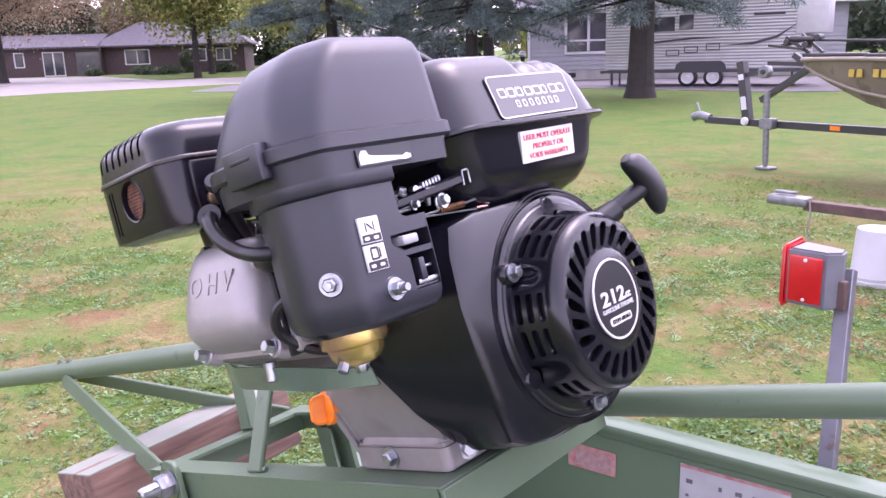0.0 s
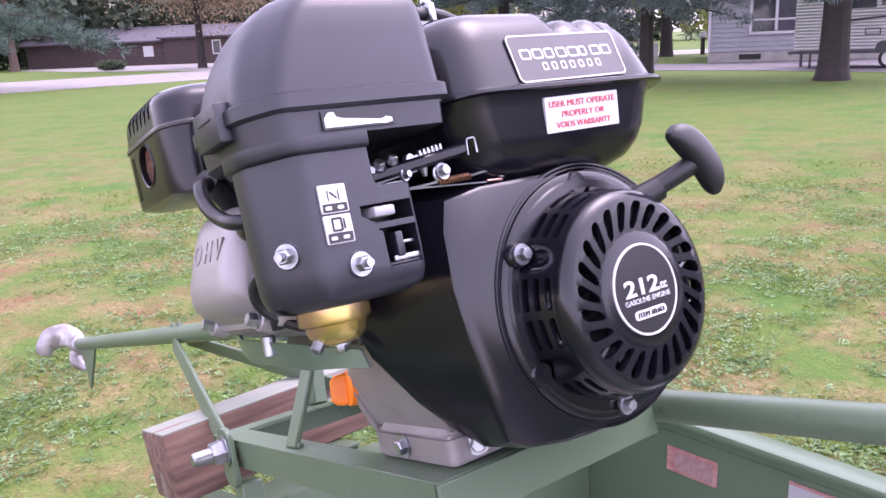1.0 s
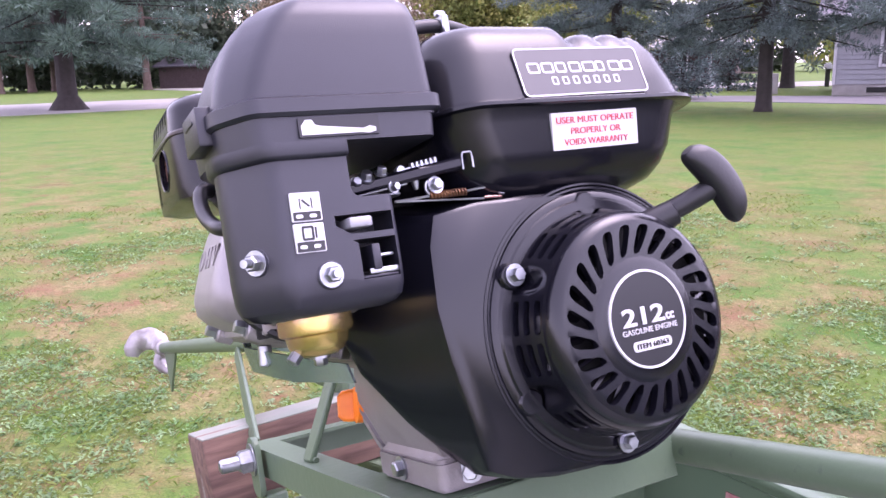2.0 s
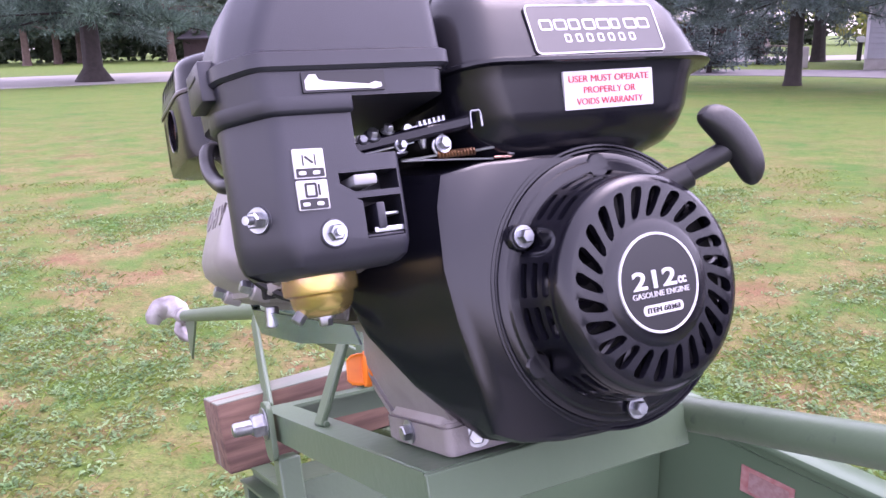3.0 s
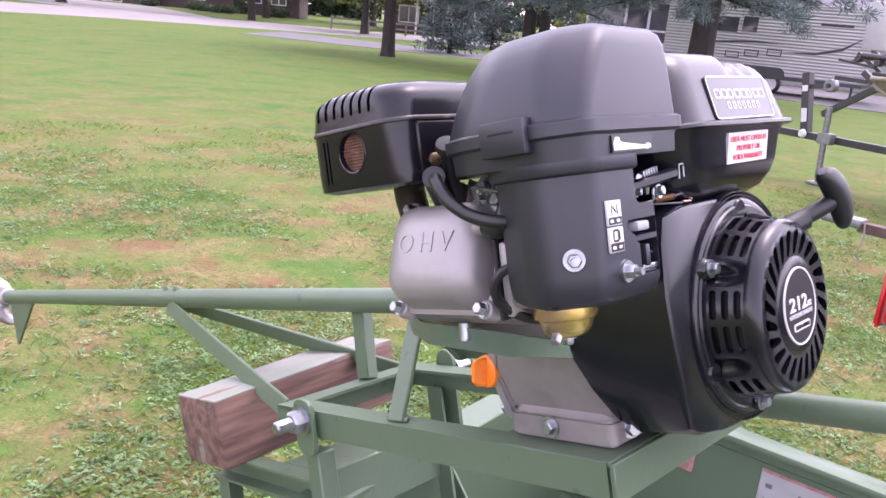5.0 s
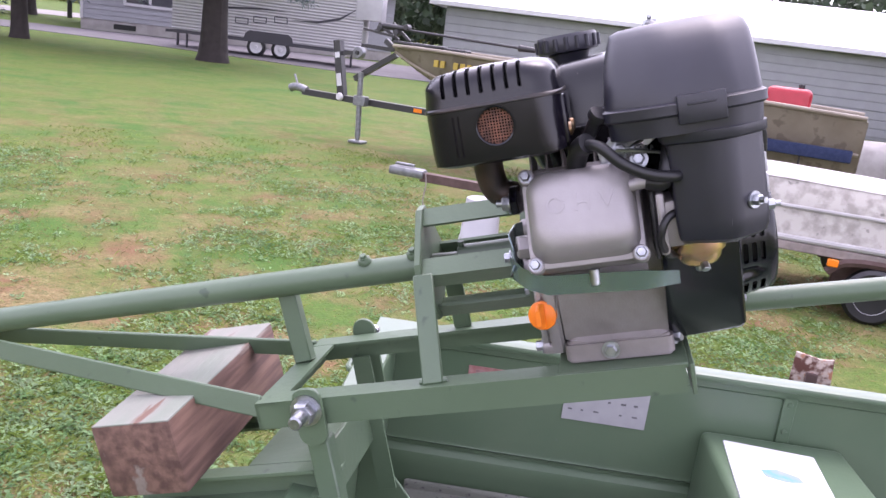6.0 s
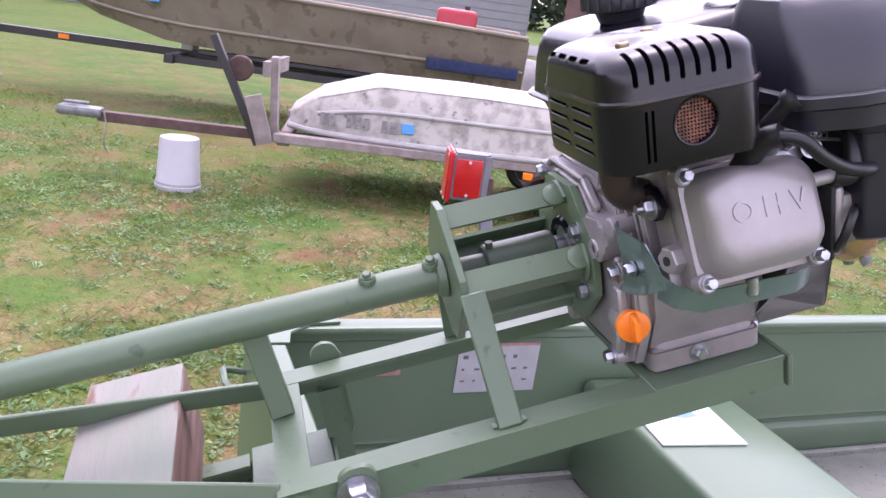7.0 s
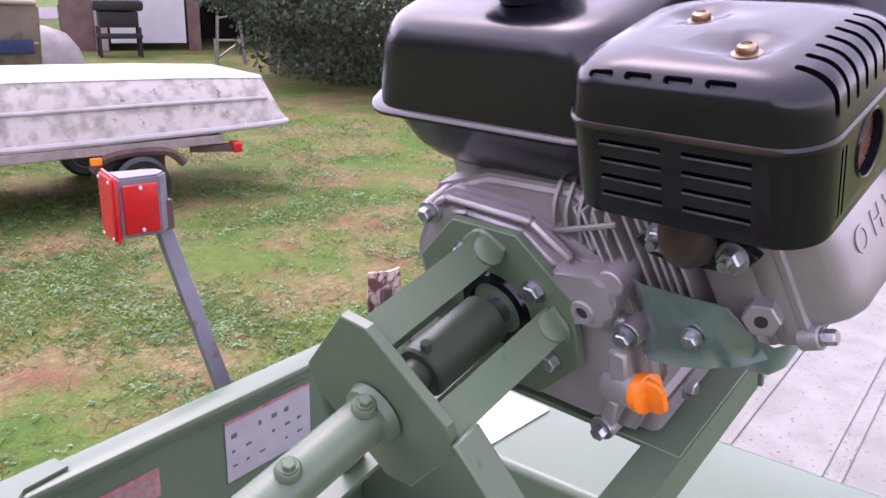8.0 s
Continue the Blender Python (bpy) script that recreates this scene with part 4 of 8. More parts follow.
def guard_cuts(bm):
    for k in range(7):
        y = 0.2276 + 0.0114 * k
        box(bm, MX0 - 0.01, MX0 + 0.0205, y - 0.0019, y + 0.0019, 0.2010, 0.24, 0.0012, 2)
    for k in range(4):
        m = Matrix.Translation((-0.1381 - 0.0206 * k, MY1 - 0.0052, 0.2176)) @ Matrix.Rotation(radians(-45), 4, "X")
        box(bm, -0.0074, 0.0074, -0.0021, 0.0021, -0.006, 0.006, 0.0019, 2, m)
    for k in range(4):
        m = Matrix.Translation((MX1 - 0.0048, 0.2804 - 0.0237 * k, 0.2176)) @ Matrix.Rotation(radians(45), 4, "Y")
        box(bm, -0.0021, 0.0021, -0.0084, 0.0084, -0.006, 0.006, 0.0019, 2, m)


def body_cuts(bm):
    lathe(bm, [(0.0165, -0.009), (0.0165, 0.006)], MH, 36)
    for c in range(2):
        for k in range(4):
            x0 = MX1 - 0.026 - 0.045 * c
            box(bm, x0 - 0.034, x0, MY1 - 0.006, MY1 + 0.004, 0.1532 + 0.0096 * k, 0.1556 + 0.0096 * k)
    for k in range(2):
        box(bm, MX0 - 0.004, MX0 + 0.006, 0.2895 - 0.0048 * k, 0.2918 - 0.0048 * k, 0.148, 0.184)


muf = cut("muffler", BLACK_STEEL, engine, muffler_top, guard_cuts, label="satin black muffler guard with cooling slots")
cut("muffler_body", BLACK_STEEL, muf, muffler_body, body_cuts)
RUSTY_SCREW = material("rusty_brass_screw", (0.302, 0.238, 0.158), 0.35, 0.9, second=(0.216, 0.115, 0.0576), scale=120)
# lighter metal that paints the bright line on the slots' lower edges
SLOT_GLINT = material("slot_edge_glint", (0.10, 0.10, 0.11), 0.35, 0.6, second=(0.03, 0.03, 0.035), scale=60)
RUST_LIP = material("chipped_black_edge", (0.006, 0.006, 0.008), 0.3, second=(0.03, 0.02, 0.016), scale=30, spots=(0.16, 0.085, 0.05), spot_scale=35, spot_at=0.66)
shape("guard_lip", RUST_LIP, muf, rings, [guard_ring(MX0 - q, MX1 + q, MY0 - q, MY1 + q, 0.024, z) for q, z in ((0.0002, 0.1890), (0.0010, 0.1895), (0.0011, 0.1915), (0.0002, 0.1930))], False, False)
# thin pale rods stand in for the highlight under each side slot
for c in range(2):
    for k in range(4):
        x0 = MX1 - 0.026 - 0.045 * c
        shape("louvre_glint", SLOT_GLINT, muf, rod, (x0, MY1 + 0.0004, 0.1530 + 0.0096 * k), (x0 - 0.034, MY1 + 0.0004, 0.1530 + 0.0096 * k), 0.0006, None, 8)
shape("front_plate", BLACK_STEEL, muf, box, -0.226, -0.130, MY0 - 0.0025, MY0 + 0.004, 0.1440, 0.1885, 0.003, 2)
for x in (-0.2126, -0.1633):
    shape("front_screw", RUSTY_SCREW, muf, lathe, [(0.0062, 0.0), (0.0060, 0.0022), (0.0040, 0.0034), (0.001, 0.0036)], frame_to((x, MY0 - 0.0025, 0.1560), (x, MY0 - 0.02, 0.1560)), 18)
RUST = material("rusty_mesh", (0.22, 0.095, 0.060), 0.7, 0.3, second=(0.085, 0.042, 0.032), scale=120, bump=0.5, bump_scale=500)
outlet = shape("outlet_ring", BLACK_STEEL, engine, lathe, [(0.0158, -0.004), (0.0160, 0.0004), (0.0172, 0.0008), (0.0180, -0.001)], MH, 32, False, False)


def outlet_mesh(bm):
    for k in range(-6, 7):
        h = math.sqrt(max(0.0, 0.0158 ** 2 - (k * 0.0026) ** 2))
        if h > 0.001:
            bar(bm, MH @ V((k * 0.0026, -h, -0.0045)), MH @ V((k * 0.0026, h, -0.0045)), 0.0011, 0.0008, (1, 0, 0), 0)
            bar(bm, MH @ V((-h, k * 0.0026, -0.0043)), MH @ V((h, k * 0.0026, -0.0043)), 0.0011, 0.0008, (1, 0, 0), 0)


def cross_screw(bm, p):
    m = Matrix.Translation(p)
    lathe(bm, [(0.0050, 0.0), (0.0052, 0.0016), (0.0044, 0.0032), (0.0026, 0.0040), (0.0024, 0.0030), (0.0005, 0.0026)], m, 24)


shape("spark_mesh", RUST, outlet, outlet_mesh, label="rusty wire mesh of the outlet")
for p in ((-0.155, 0.241), (-0.198, 0.282)):
    shape("washer", RUSTY_SCREW, muf, lathe, [(0.0030, 0.2200), (0.0074, 0.2200), (0.0075, 0.2214), (0.0050, 0.2218)], Matrix.Translation((p[0], p[1], 0)), 24)
    shape("screw", RUSTY_SCREW, muf, cross_screw, (p[0], p[1], 0.2216))
PIPE_RUST = material("scorched_black_pipe", (0.010, 0.008, 0.008), 0.55, second=(0.055, 0.028, 0.018), scale=30, bump=0.3, bump_scale=160)
flange = shape("exhaust_flange", BLACK_STEEL, engine, prism, [(-0.118, 0.088), (-0.136, 0.104), (-0.18, 0.106), (-0.197, 0.094), (-0.186, 0.080), (-0.150, 0.076), (-0.128, 0.078)], 0.252, 0.260, XZ, 0.001, 1, label="black exhaust flange")
shape("exhaust_pipe", PIPE_RUST, flange, sweep, [(-0.158, 0.256, 0.093), (-0.160, 0.275, 0.105), (-0.165, 0.278, 0.135), (-0.168, 0.268, 0.150)], 0.0145, 16)
for p in ((-0.137, 0.260, 0.093), (-0.182, 0.260, 0.091)):
    shape("nut", ZINC, flange, bolt, p, (0, 1, 0.1), 0.0075, 0.007, 1.35)
    shape("stud", ZINC, flange, rod, V(p), V(p) + V((0, 0.014, 0.0014)), 0.0035, n=12)
shape("muffler_bracket", BLACK_STEEL, muf, bar, (-0.205, 0.200, 0.150), (-0.200, 0.190, 0.110), 0.012, 0.003)


def heat_shield(bm):
    left = ((-0.1143, 0.0592), (-0.1262, 0.0200), (-0.1212, 0.0019))
    right = ((-0.1817, 0.0609), (-0.1905, 0.0465), (-0.2060, 0.0300))

    def edge(e, v):
        (a, b), f = ((e[0], e[1]), v / 0.65) if v < 0.65 else ((e[1], e[2]), (v - 0.65) / 0.35)
        return a[0] + (b[0] - a[0]) * f, a[1] + (b[1] - a[1]) * f

    n, grid = 20, []
    for j in range(n + 1):
        v = j / n
        (lx, lz), (rx, rz) = edge(left, v), edge(right, v)
        row = []
        for i in range(n + 1):
            u = i / n
            x, z, y = lx + (rx - lx) * u, lz + (rz - lz) * u - 0.006 * v * v * math.sin(math.pi * u), 0.268
            y -= 0.050 * max(0.0, 0.14 - u) + 0.030 * max(0.0, u - 0.80) * v
            y += 0.030 * max(0.0, v - 0.88) - 0.0022 * math.exp(-((u - 0.42 - 0.28 * v) / 0.05) ** 2) * v
            d = math.hypot(x + 0.161, z - 0.033) / 0.0125
            y += 0.0022 * max(0.0, 1 - d * d)
            row.append(bm.verts.new((x, y, z)))
        grid.append(row)
    for a, b in zip(grid, grid[1:]):
        for i in range(n):
            bm.faces.new((a[i], a[i + 1], b[i + 1], b[i]))
    bmesh.ops.recalc_face_normals(bm, faces=bm.faces[:])
    bmesh.ops.solidify(bm, geom=bm.faces[:], thickness=0.0012)


shield = shape("heat_shield", ZINC_GREEN, engine, heat_shield, label="bent zinc sheet shield with greenish reflections painted in")
shape("bolt", ZINC, shield, bolt, (-0.161, 0.2705, 0.033), (-0.1, 1, 0), 0.0052, 0.006, 1.35)


def air_duct(bm):
    rows = []
    for x, y, z, h in ((-0.200, 0.266, 0.030, 0.012), (-0.206, 0.255, 0.020, 0.011), (-0.208, 0.235, 0.011, 0.010), (-0.207, 0.190, 0.008, 0.010), (-0.203, 0.145, 0.004, 0.010), (-0.190, 0.124, 0.000, 0.008), (-0.172, 0.110, -0.005, 0.007)):
        rows.append([V((x - 0.001, y, z + h)), V((x + 0.003, y, z - h)), V((x + 0.005, y + 0.001, z - h)), V((x + 0.001, y + 0.001, z + h))])
    rings(bm, rows)


shape("air_duct", ZINC_GREEN, engine, air_duct, label="green-zinc air duct under the cylinder")
shape("fuel_hose", RUBBER, engine, sweep, [(-0.125, 0.100, 0.222), (-0.098, 0.101, 0.2305), (-0.070, 0.103, 0.2360), (-0.045, 0.106, 0.2355), (-0.020, 0.112, 0.2290)], 0.0052, 12, label="black hose over the tank")
shape("hose_clip", ZINC, engine, box, -0.0605, -0.0545, 0.096, 0.111, 0.228, 0.2435, 0.0012, 1)
shape("clip_ear", ZINC, engine, box, -0.0615, -0.0535, 0.101, 0.106, 0.2435, 0.2480, 0.001, 1)

shape("head_boss", ALLOY, head, rod, (-0.192, 0.232, 0.048), (-0.1985, 0.2585, 0.0500), 0.0125, 0.0115, 6, 0.0012, label="hexagonal cast boss")
# no hole is cut; a near-black disc gives its shade
shape("boss_hole_shade", DARK, head, rod, (-0.1983, 0.2570, 0.0499), (-0.1987, 0.2592, 0.0501), 0.0040, None, 12)

# ---- long-tail drive frame ----
drive = thing("drive_frame", "olive green welded steel long-tail drive frame carrying the engine", "boat drive", MOTOR)


def angle_bar(bm, p0, p1, w, h, out, t=0.004):
    """L-section: a flat top leg of width w and a web of height h on the side out (+1 or -1 along local x)."""
    p0, p1 = V(p0), V(p1)
    d = (p1 - p0).normalized()
    x = d.cross(V((0, 0, 1))).normalized() * out
    z = x.cross(d) * out
    if z.z < 0:
        z = -z
    for a, b in (((0, 0), (-w, -t)), ((0, -t), (-t, -h))):
        q = [(a[0], a[1]), (b[0], a[1]), (b[0], b[1]), (a[0], b[1])]
        rings(bm, [[p + x * u + z * v for u, v in q] for p in (p0, p1)])


NX, FX = -0.137, 0.092
shape("side_rail", GREEN, drive, angle_bar, (NX, 0.113, -0.108), (NX, 0.600, -0.108), 0.032, 0.032, -1, label="green angle-iron rail")
shape("side_rail", GREEN, drive, angle_bar, (FX, 0.600, -0.108), (FX, 0.113, -0.108), 0.032, 0.032, -1)
shape("cross_rail", GREEN, drive, angle_bar, (NX, 0.601, -0.1085), (FX, 0.601, -0.1085), 0.032, 0.032, -1)
shape("engine_plate", GREEN, drive, box, NX + 0.0012, FX - 0.0012, 0.110, 0.246, -0.113, -0.1072, 0.001, 1, label="green plate under the engine")
shape("plate_edge", GREEN, drive, box, NX - 0.002, FX + 0.002, 0.104, 0.109, -0.142, -0.1075, 0.001, 1)
octo = [(0.078 * math.cos(radians(22.5 + 45 * k)), 0.078 * math.sin(radians(22.5 + 45 * k))) for k in range(8)]
shape("face_plate", GREEN, drive, prism, [(x, z) for x, z in octo], 0.2625, 0.2705, XZ, 0.0008, 1, label="green octagonal plate bolted to the engine")
for x, z in ((0.030, 0.055), (-0.050, 0.036), (-0.058, -0.040)):
    shape("bolt", ZINC, drive, bolt, (x * 0.8, 0.2705, z * 0.8), (0, 1, 0), 0.0075, 0.006, 1.3)
shape("seal_ring", BLACK_STEEL, drive, lathe, [(0.022, 0.2704), (0.024, 0.2735), (0.031, 0.2735), (0.033, 0.2704)], FRONT_IN, 32, False, False)
shape("rear_plate", GREEN, drive, prism, [(0.012, 0.074), (-0.012, 0.072), (-0.066, 0.016), (-0.068, -0.006), (-0.012, -0.068), (0.012, -0.070), (0.070, -0.012), (0.070, 0.012)], 0.392, 0.400, XZ, 0.0008, 1)
def angle_arm(bm, x, z):
    """Angle iron whose corner points away from the shaft."""
    c, s = V((x, z)), V((x, z)).normalized()
    a, b = V((-s.x - s.y, s.x - s.y)).normalized(), V((-s.x + s.y, -s.x - s.y)).normalized()
    w, t = 0.025, 0.004
    pts = [c, c + a * w, c + a * w + b * t, c + (a + b) * t, c + b * w + a * t, c + b * w]
    prism(bm, [(p.x, p.y) for p in pts], 0.268, 0.396, XZ, 0.0006, 1)


for x, z in ((0.0, 0.071), (-0.068, 0.002), (0.0, -0.068), (0.071, 0.0)):
    s = V((x, 0, z)).normalized()
    shape("arm", GREEN, drive, angle_arm, x, z, label="green angle-iron arm of the shaft cage")
    q = V((x, 0, z)) * 0.80
    shape("weld", GREEN, drive, sweep, [(q.x - s.z * 0.018, 0.2715, q.z + s.x * 0.018), (q.x + s.x * 0.012, 0.2725, q.z + s.z * 0.012), (q.x + s.z * 0.018, 0.2715, q.z - s.x * 0.018)], 0.0035, 8, 3)
for p in ((-0.0115, 0.2800, 0.0610), (-0.0600, 0.2790, 0.0100)):
    n = V((-0.707, 0, 0.707))
    shape("plug_weld", GREEN, drive, lathe, [(0.0120, -0.001), (0.0116, 0.0012), (0.0090, 0.0028), (0.0045, 0.0034), (0.001, 0.0036)], frame_to(V(p), V(p) + n), 20)
COUPLER = material("dark_green_coupler", (0.0475, 0.072, 0.0446), 0.42, 0.0, second=(0.0576, 0.085, 0.054), scale=20, bump=0.1, bump_scale=200)
coup = shape("shaft_coupler", COUPLER, drive, rod, (0, 0.284, 0), (0, 0.358, 0), 0.0205, None, 28, 0.002, label="dark green shaft coupler")
shape("shaft", ZINC, coup, rod, (0, 0.262, 0), (0, 0.286, 0), 0.0125, n=20)
shape("shaft_stub", COUPLER, coup, rod, (0, 0.356, 0), (0, 0.392, 0), 0.0125, 0.0135, 20, 0.001)
shape("set_screw", COUPLER, coup, rod, (-0.006, 0.352, 0.020), (-0.007, 0.352, 0.026), 0.004, n=10)
tube = shape("drive_tube", GREEN, drive, rod, (0, 0.398, 0), (0, 2.06, 0), 0.0168, None, 28, 0.001, label="long green steel shaft tube")
shape("tube_weld", GREEN, tube, lathe, [(0.0165, 0.4005), (0.023, 0.402), (0.021, 0.409), (0.0167, 0.411)], FRONT_IN, 24, False, False)
for y in (0.414, 0.478):
    shape("grease_boss", GREEN, tube, rod, (-0.006, y, 0.015), (-0.009, y, 0.021), 0.0088, 0.0080, 16, 0.0012)
    shape("grease_screw", GREEN, tube, bolt, (-0.009, y, 0.021), (-0.4, 0, 0.92), 0.0045, 0.004, 1.3)
for k, y in enumerate((1.10, 1.14)):
    shape("grease_screw", GREEN, tube, bolt, (-0.002, y, 0.0165), (-0.1, 0, 1), 0.0045, 0.005, 1.6)
shape("strut", GREEN, drive, bar, (-0.127, 0.386, -0.108), (-0.070, 0.390, 0.005), 0.006, 0.024, (0, 1, 0), label="green strut from the rail to the cage")
shape("strut", GREEN, drive, bar, (0.078, 0.386, -0.108), (0.064, 0.388, 0.006), 0.006, 0.024, (0, 1, 0))
shape("strut_weld", GREEN, drive, sweep, [(-0.1235, 0.370, -0.1055), (-0.1245, 0.386, -0.1045), (-0.1235, 0.402, -0.1055)], 0.0028, 8, 3)
shape("upright", GREEN, drive, bar, (0.001, 0.588, -0.108), (0.014, 0.598, -0.010), 0.018, 0.024, (0, 1, 0), label="square green upright under the tube")
shape("diagonal_brace", GREEN, drive, bar, (-0.126, 0.600, -0.116), (-0.012, 1.120, -0.012), 0.006, 0.026, (0.3, 0, 1), label="flat green diagonal brace")
shape("diagonal_brace", GREEN, drive, bar, (0.074, 0.600, -0.116), (0.010, 1.120, -0.012), 0.006, 0.026, (-0.3, 0, 1))
tip = shape("skeg_fin", GREEN, drive, prism, [(1.87, -0.012), (2.05, -0.012), (2.036, -0.128)], -0.003, 0.003, YZ, label="green steering fin")
PROP = material("worn_cast_propeller", (0.42, 0.40, 0.41), 0.4, 0.5, second=(0.202, 0.18, 0.18), scale=25, bump=0.2, bump_scale=120)
prop = shape("propeller", PROP, drive, lathe, [(0.010, 2.055), (0.022, 2.06), (0.026, 2.09), (0.022, 2.13), (0.008, 2.16)], FRONT_IN, 20, label="worn light grey propeller with two curled blades")


def blade(bm, line, wide):
    """Curled spoon blade along a line of points."""
    p = [V(q) for q in line]
    rows, n = [], 18
    for k in range(n + 1):
        f = k / n * (len(p) - 1)
        i = min(int(f), len(p) - 2)
        a, b = p[max(i - 1, 0)], p[min(i + 2, len(p) - 1)]
        t = f - i
        c = p[i].lerp(p[i + 1], t) + (p[i] + p[i + 1] - a - b) * 0.25 * t * (1 - t)
        d = (p[i + 1] - p[i]).normalized()
        s = d.cross(V((0, 1, 0))).normalized()
        w = wide * (0.35 + 0.65 * math.sin(math.pi * min(1.0, 0.12 + 0.80 * k / n)))
        h = 0.0035 + 0.002 * math.sin(math.pi * k / n)
        rows.append([c + s * w * math.cos(g) + V((0, h * math.sin(g) + 0.35 * w * math.cos(g) ** 2, 0)) for g in (2 * math.pi * q / 14 for q in range(14))])
    rings(bm, rows)


shape("blade", PROP, prop, blade, [(0.0, 2.075, 0.000), (-0.014, 2.095, 0.026), (-0.042, 2.120, 0.034), (-0.070, 2.140, 0.018), (-0.080, 2.150, -0.012)], 0.034)
shape("blade", PROP, prop, blade, [(0.0, 2.075, -0.006), (-0.014, 2.085, -0.030), (-0.010, 2.080, -0.054), (0.008, 2.070, -0.072)], 0.018)
shape("tiller", GREEN, drive, rod, (0.107, 0.125, -0.121), (0.092, -0.760, -0.138), 0.0145, None, 28, 0.001, label="long green tiller tube")

# ---- the boat ----
BOAT = Matrix(((0.827, -0.562, 0, 0.158), (-0.562, -0.827, 0, 1.578), (0, 0, 1, 0), (0, 0, 0, 1)))  # x to the bow, y to the near side
BL, BW, ZT, ZF = 3.9, 1.10, 0.928, 0.600
boat = thing("jon_boat", "olive green painted flat-bottomed aluminium boat with a bench seat", "boat", BOAT)


def hull_side(bm, y, s):
    pts = [(0.014, ZF - 0.05), (0.015, 0.640), (0.0155, 0.660), (0.012, 0.670), (-0.003, 0.679), (-0.004, 0.686), (0.003, 0.692), (0, 0.699), (0, ZT - 0.035), (0.006, ZT - 0.030), (0.006, ZT - 0.012)]
    inner = [(y - s * u, z) for u, z in pts]
    outer = [(y + s * 0.006 - s * u, z) for u, z in reversed(pts)]
    rings(bm, [[V((x, a, z)) for a, z in inner + outer] for x in (0.0, BL)])


far = shape("hull_side", GREEN_BOAT, boat, hull_side, 0.0, -1, label="green hull side with a pressed rib")
near = shape("hull_side", GREEN_BOAT, boat, hull_side, BW, 1)
for y, s in ((0.0, -1), (BW, 1)):
    shape("gunwale", GREEN_BOAT, boat, box, 0.0, BL, y - 0.022, y + 0.022, ZT - 0.014, ZT, 0.005, 2, label="rolled green gunwale")
transom = shape("transom", GREEN_BOAT, boat, box, -0.030, 0.012, 0.006, BW - 0.006, ZF - 0.06, ZT - 0.004, 0.003, 1, label="green wooden-cored transom")
shape("transom_cap", GREEN_BOAT, boat, box, -0.034, 0.018, 0.106, BW - 0.106, ZT - 0.008, ZT + 0.012, 0.003, 1, label="green transom capping")
for y0, y1 in ((-0.022, 0.105), (BW - 0.105, BW + 0.022)):
    shape("corner_cap", GREEN_BOAT, boat, prism, [(-0.030, -0.022), (0.125, -0.022), (0.125, 0.008), (0.070, 0.012), (0.034, 0.046), (0.028, 0.085), (-0.030, 0.085)] if y0 < 0 else [(-0.030, BW - 0.085), (0.028, BW - 0.085), (0.034, BW - 0.046), (0.070, BW - 0.012), (0.125, BW - 0.008), (0.125, BW + 0.022), (-0.030, BW + 0.022)], ZT + 0.0015, ZT + 0.0055, XY, 0.001, 1, label="riveted green corner cap")
shape("stern_handle", GREEN_BOAT, boat, sweep, [(-0.030, 0.035, 0.86), (-0.062, 0.035, 0.865), (-0.066, 0.060, 0.865), (-0.062, 0.095, 0.865), (-0.030, 0.095, 0.86)], 0.006, 8, label="green stern handle")
for y in (0.40, 0.78):
    shape("knee", GREEN_BOAT, boat, prism, [(0.012, ZF), (0.26, ZF), (0.012, ZT - 0.04)], y - 0.03, y - 0.025, lambda u, v, t: V((u, t, v)), 0.001, 1, label="triangular green transom knee")
shape("boat_floor", GREEN_BOAT, boat, box, 0.0, BL, 0.004, BW - 0.004, ZF - 0.065, ZF - 0.02, 0.002, 1)
liner = shape("floor_liner", LINER, boat, box, 0.06, BL - 0.3, 0.03, BW - 0.03, ZF - 0.0195, ZF, 0.004, 2, label="worn grey floor liner")
shape("liner_edge", LINER, boat, box, 0.06, BL - 0.3, 0.018, 0.032, ZF - 0.019, ZF + 0.014, 0.003, 1)
for k in range(4):
    for o in (0, 0.035):
        shape("floor_rib", LINER, boat, box, 0.06, BL - 0.3, 0.20 + 0.21 * k + o, 0.212 + 0.21 * k + o, ZF + 0.0005, ZF + 0.0045, 0.0019, 2)
shape("bow", GREEN_BOAT, boat, prism, [(BL, ZF - 0.06), (BL + 0.02, ZF - 0.06), (BL + 0.40, ZT), (BL, ZT)], 0.0, BW, lambda u, v, t: V((u, t, v)), 0.004, 1)
seat = shape("bench_seat", GREEN_BOAT, boat, box, 0.618, 0.888, 0.008, BW - 0.008, ZF + 0.002, 0.812, 0.014, 3, label="boxed green bench seat")
shape("seat_strap", GREEN_BOAT, boat, box, 0.762, 0.787, 0.0005, 0.006, 0.806, 0.905, 0.001, 1, label="riveted green strap")
for z in (0.83, 0.885):
    shape("rivet", GREEN_BOAT, boat, lathe, [(0.006, 0), (0.005, 0.002), (0.001, 0.0028)], frame_to((0.7745, 0.006, z), (0.7745, 0.03, z)), 12)
PINK = material("faded_red_label", (0.302, 0.108, 0.101), 0.5, second=(0.396, 0.216, 0.202), scale=60)
DECAL = material("faded_white_decal", (0.36, 0.36, 0.367), 0.5, second=(0.317, 0.317, 0.324), scale=30)
decal = shape("capacity_plate", DECAL, boat, box, 0.351, 0.514, 0.0005, 0.0022, 0.787, 0.885, 0.0003, 1, label="white capacity plate with a red edge and small print")
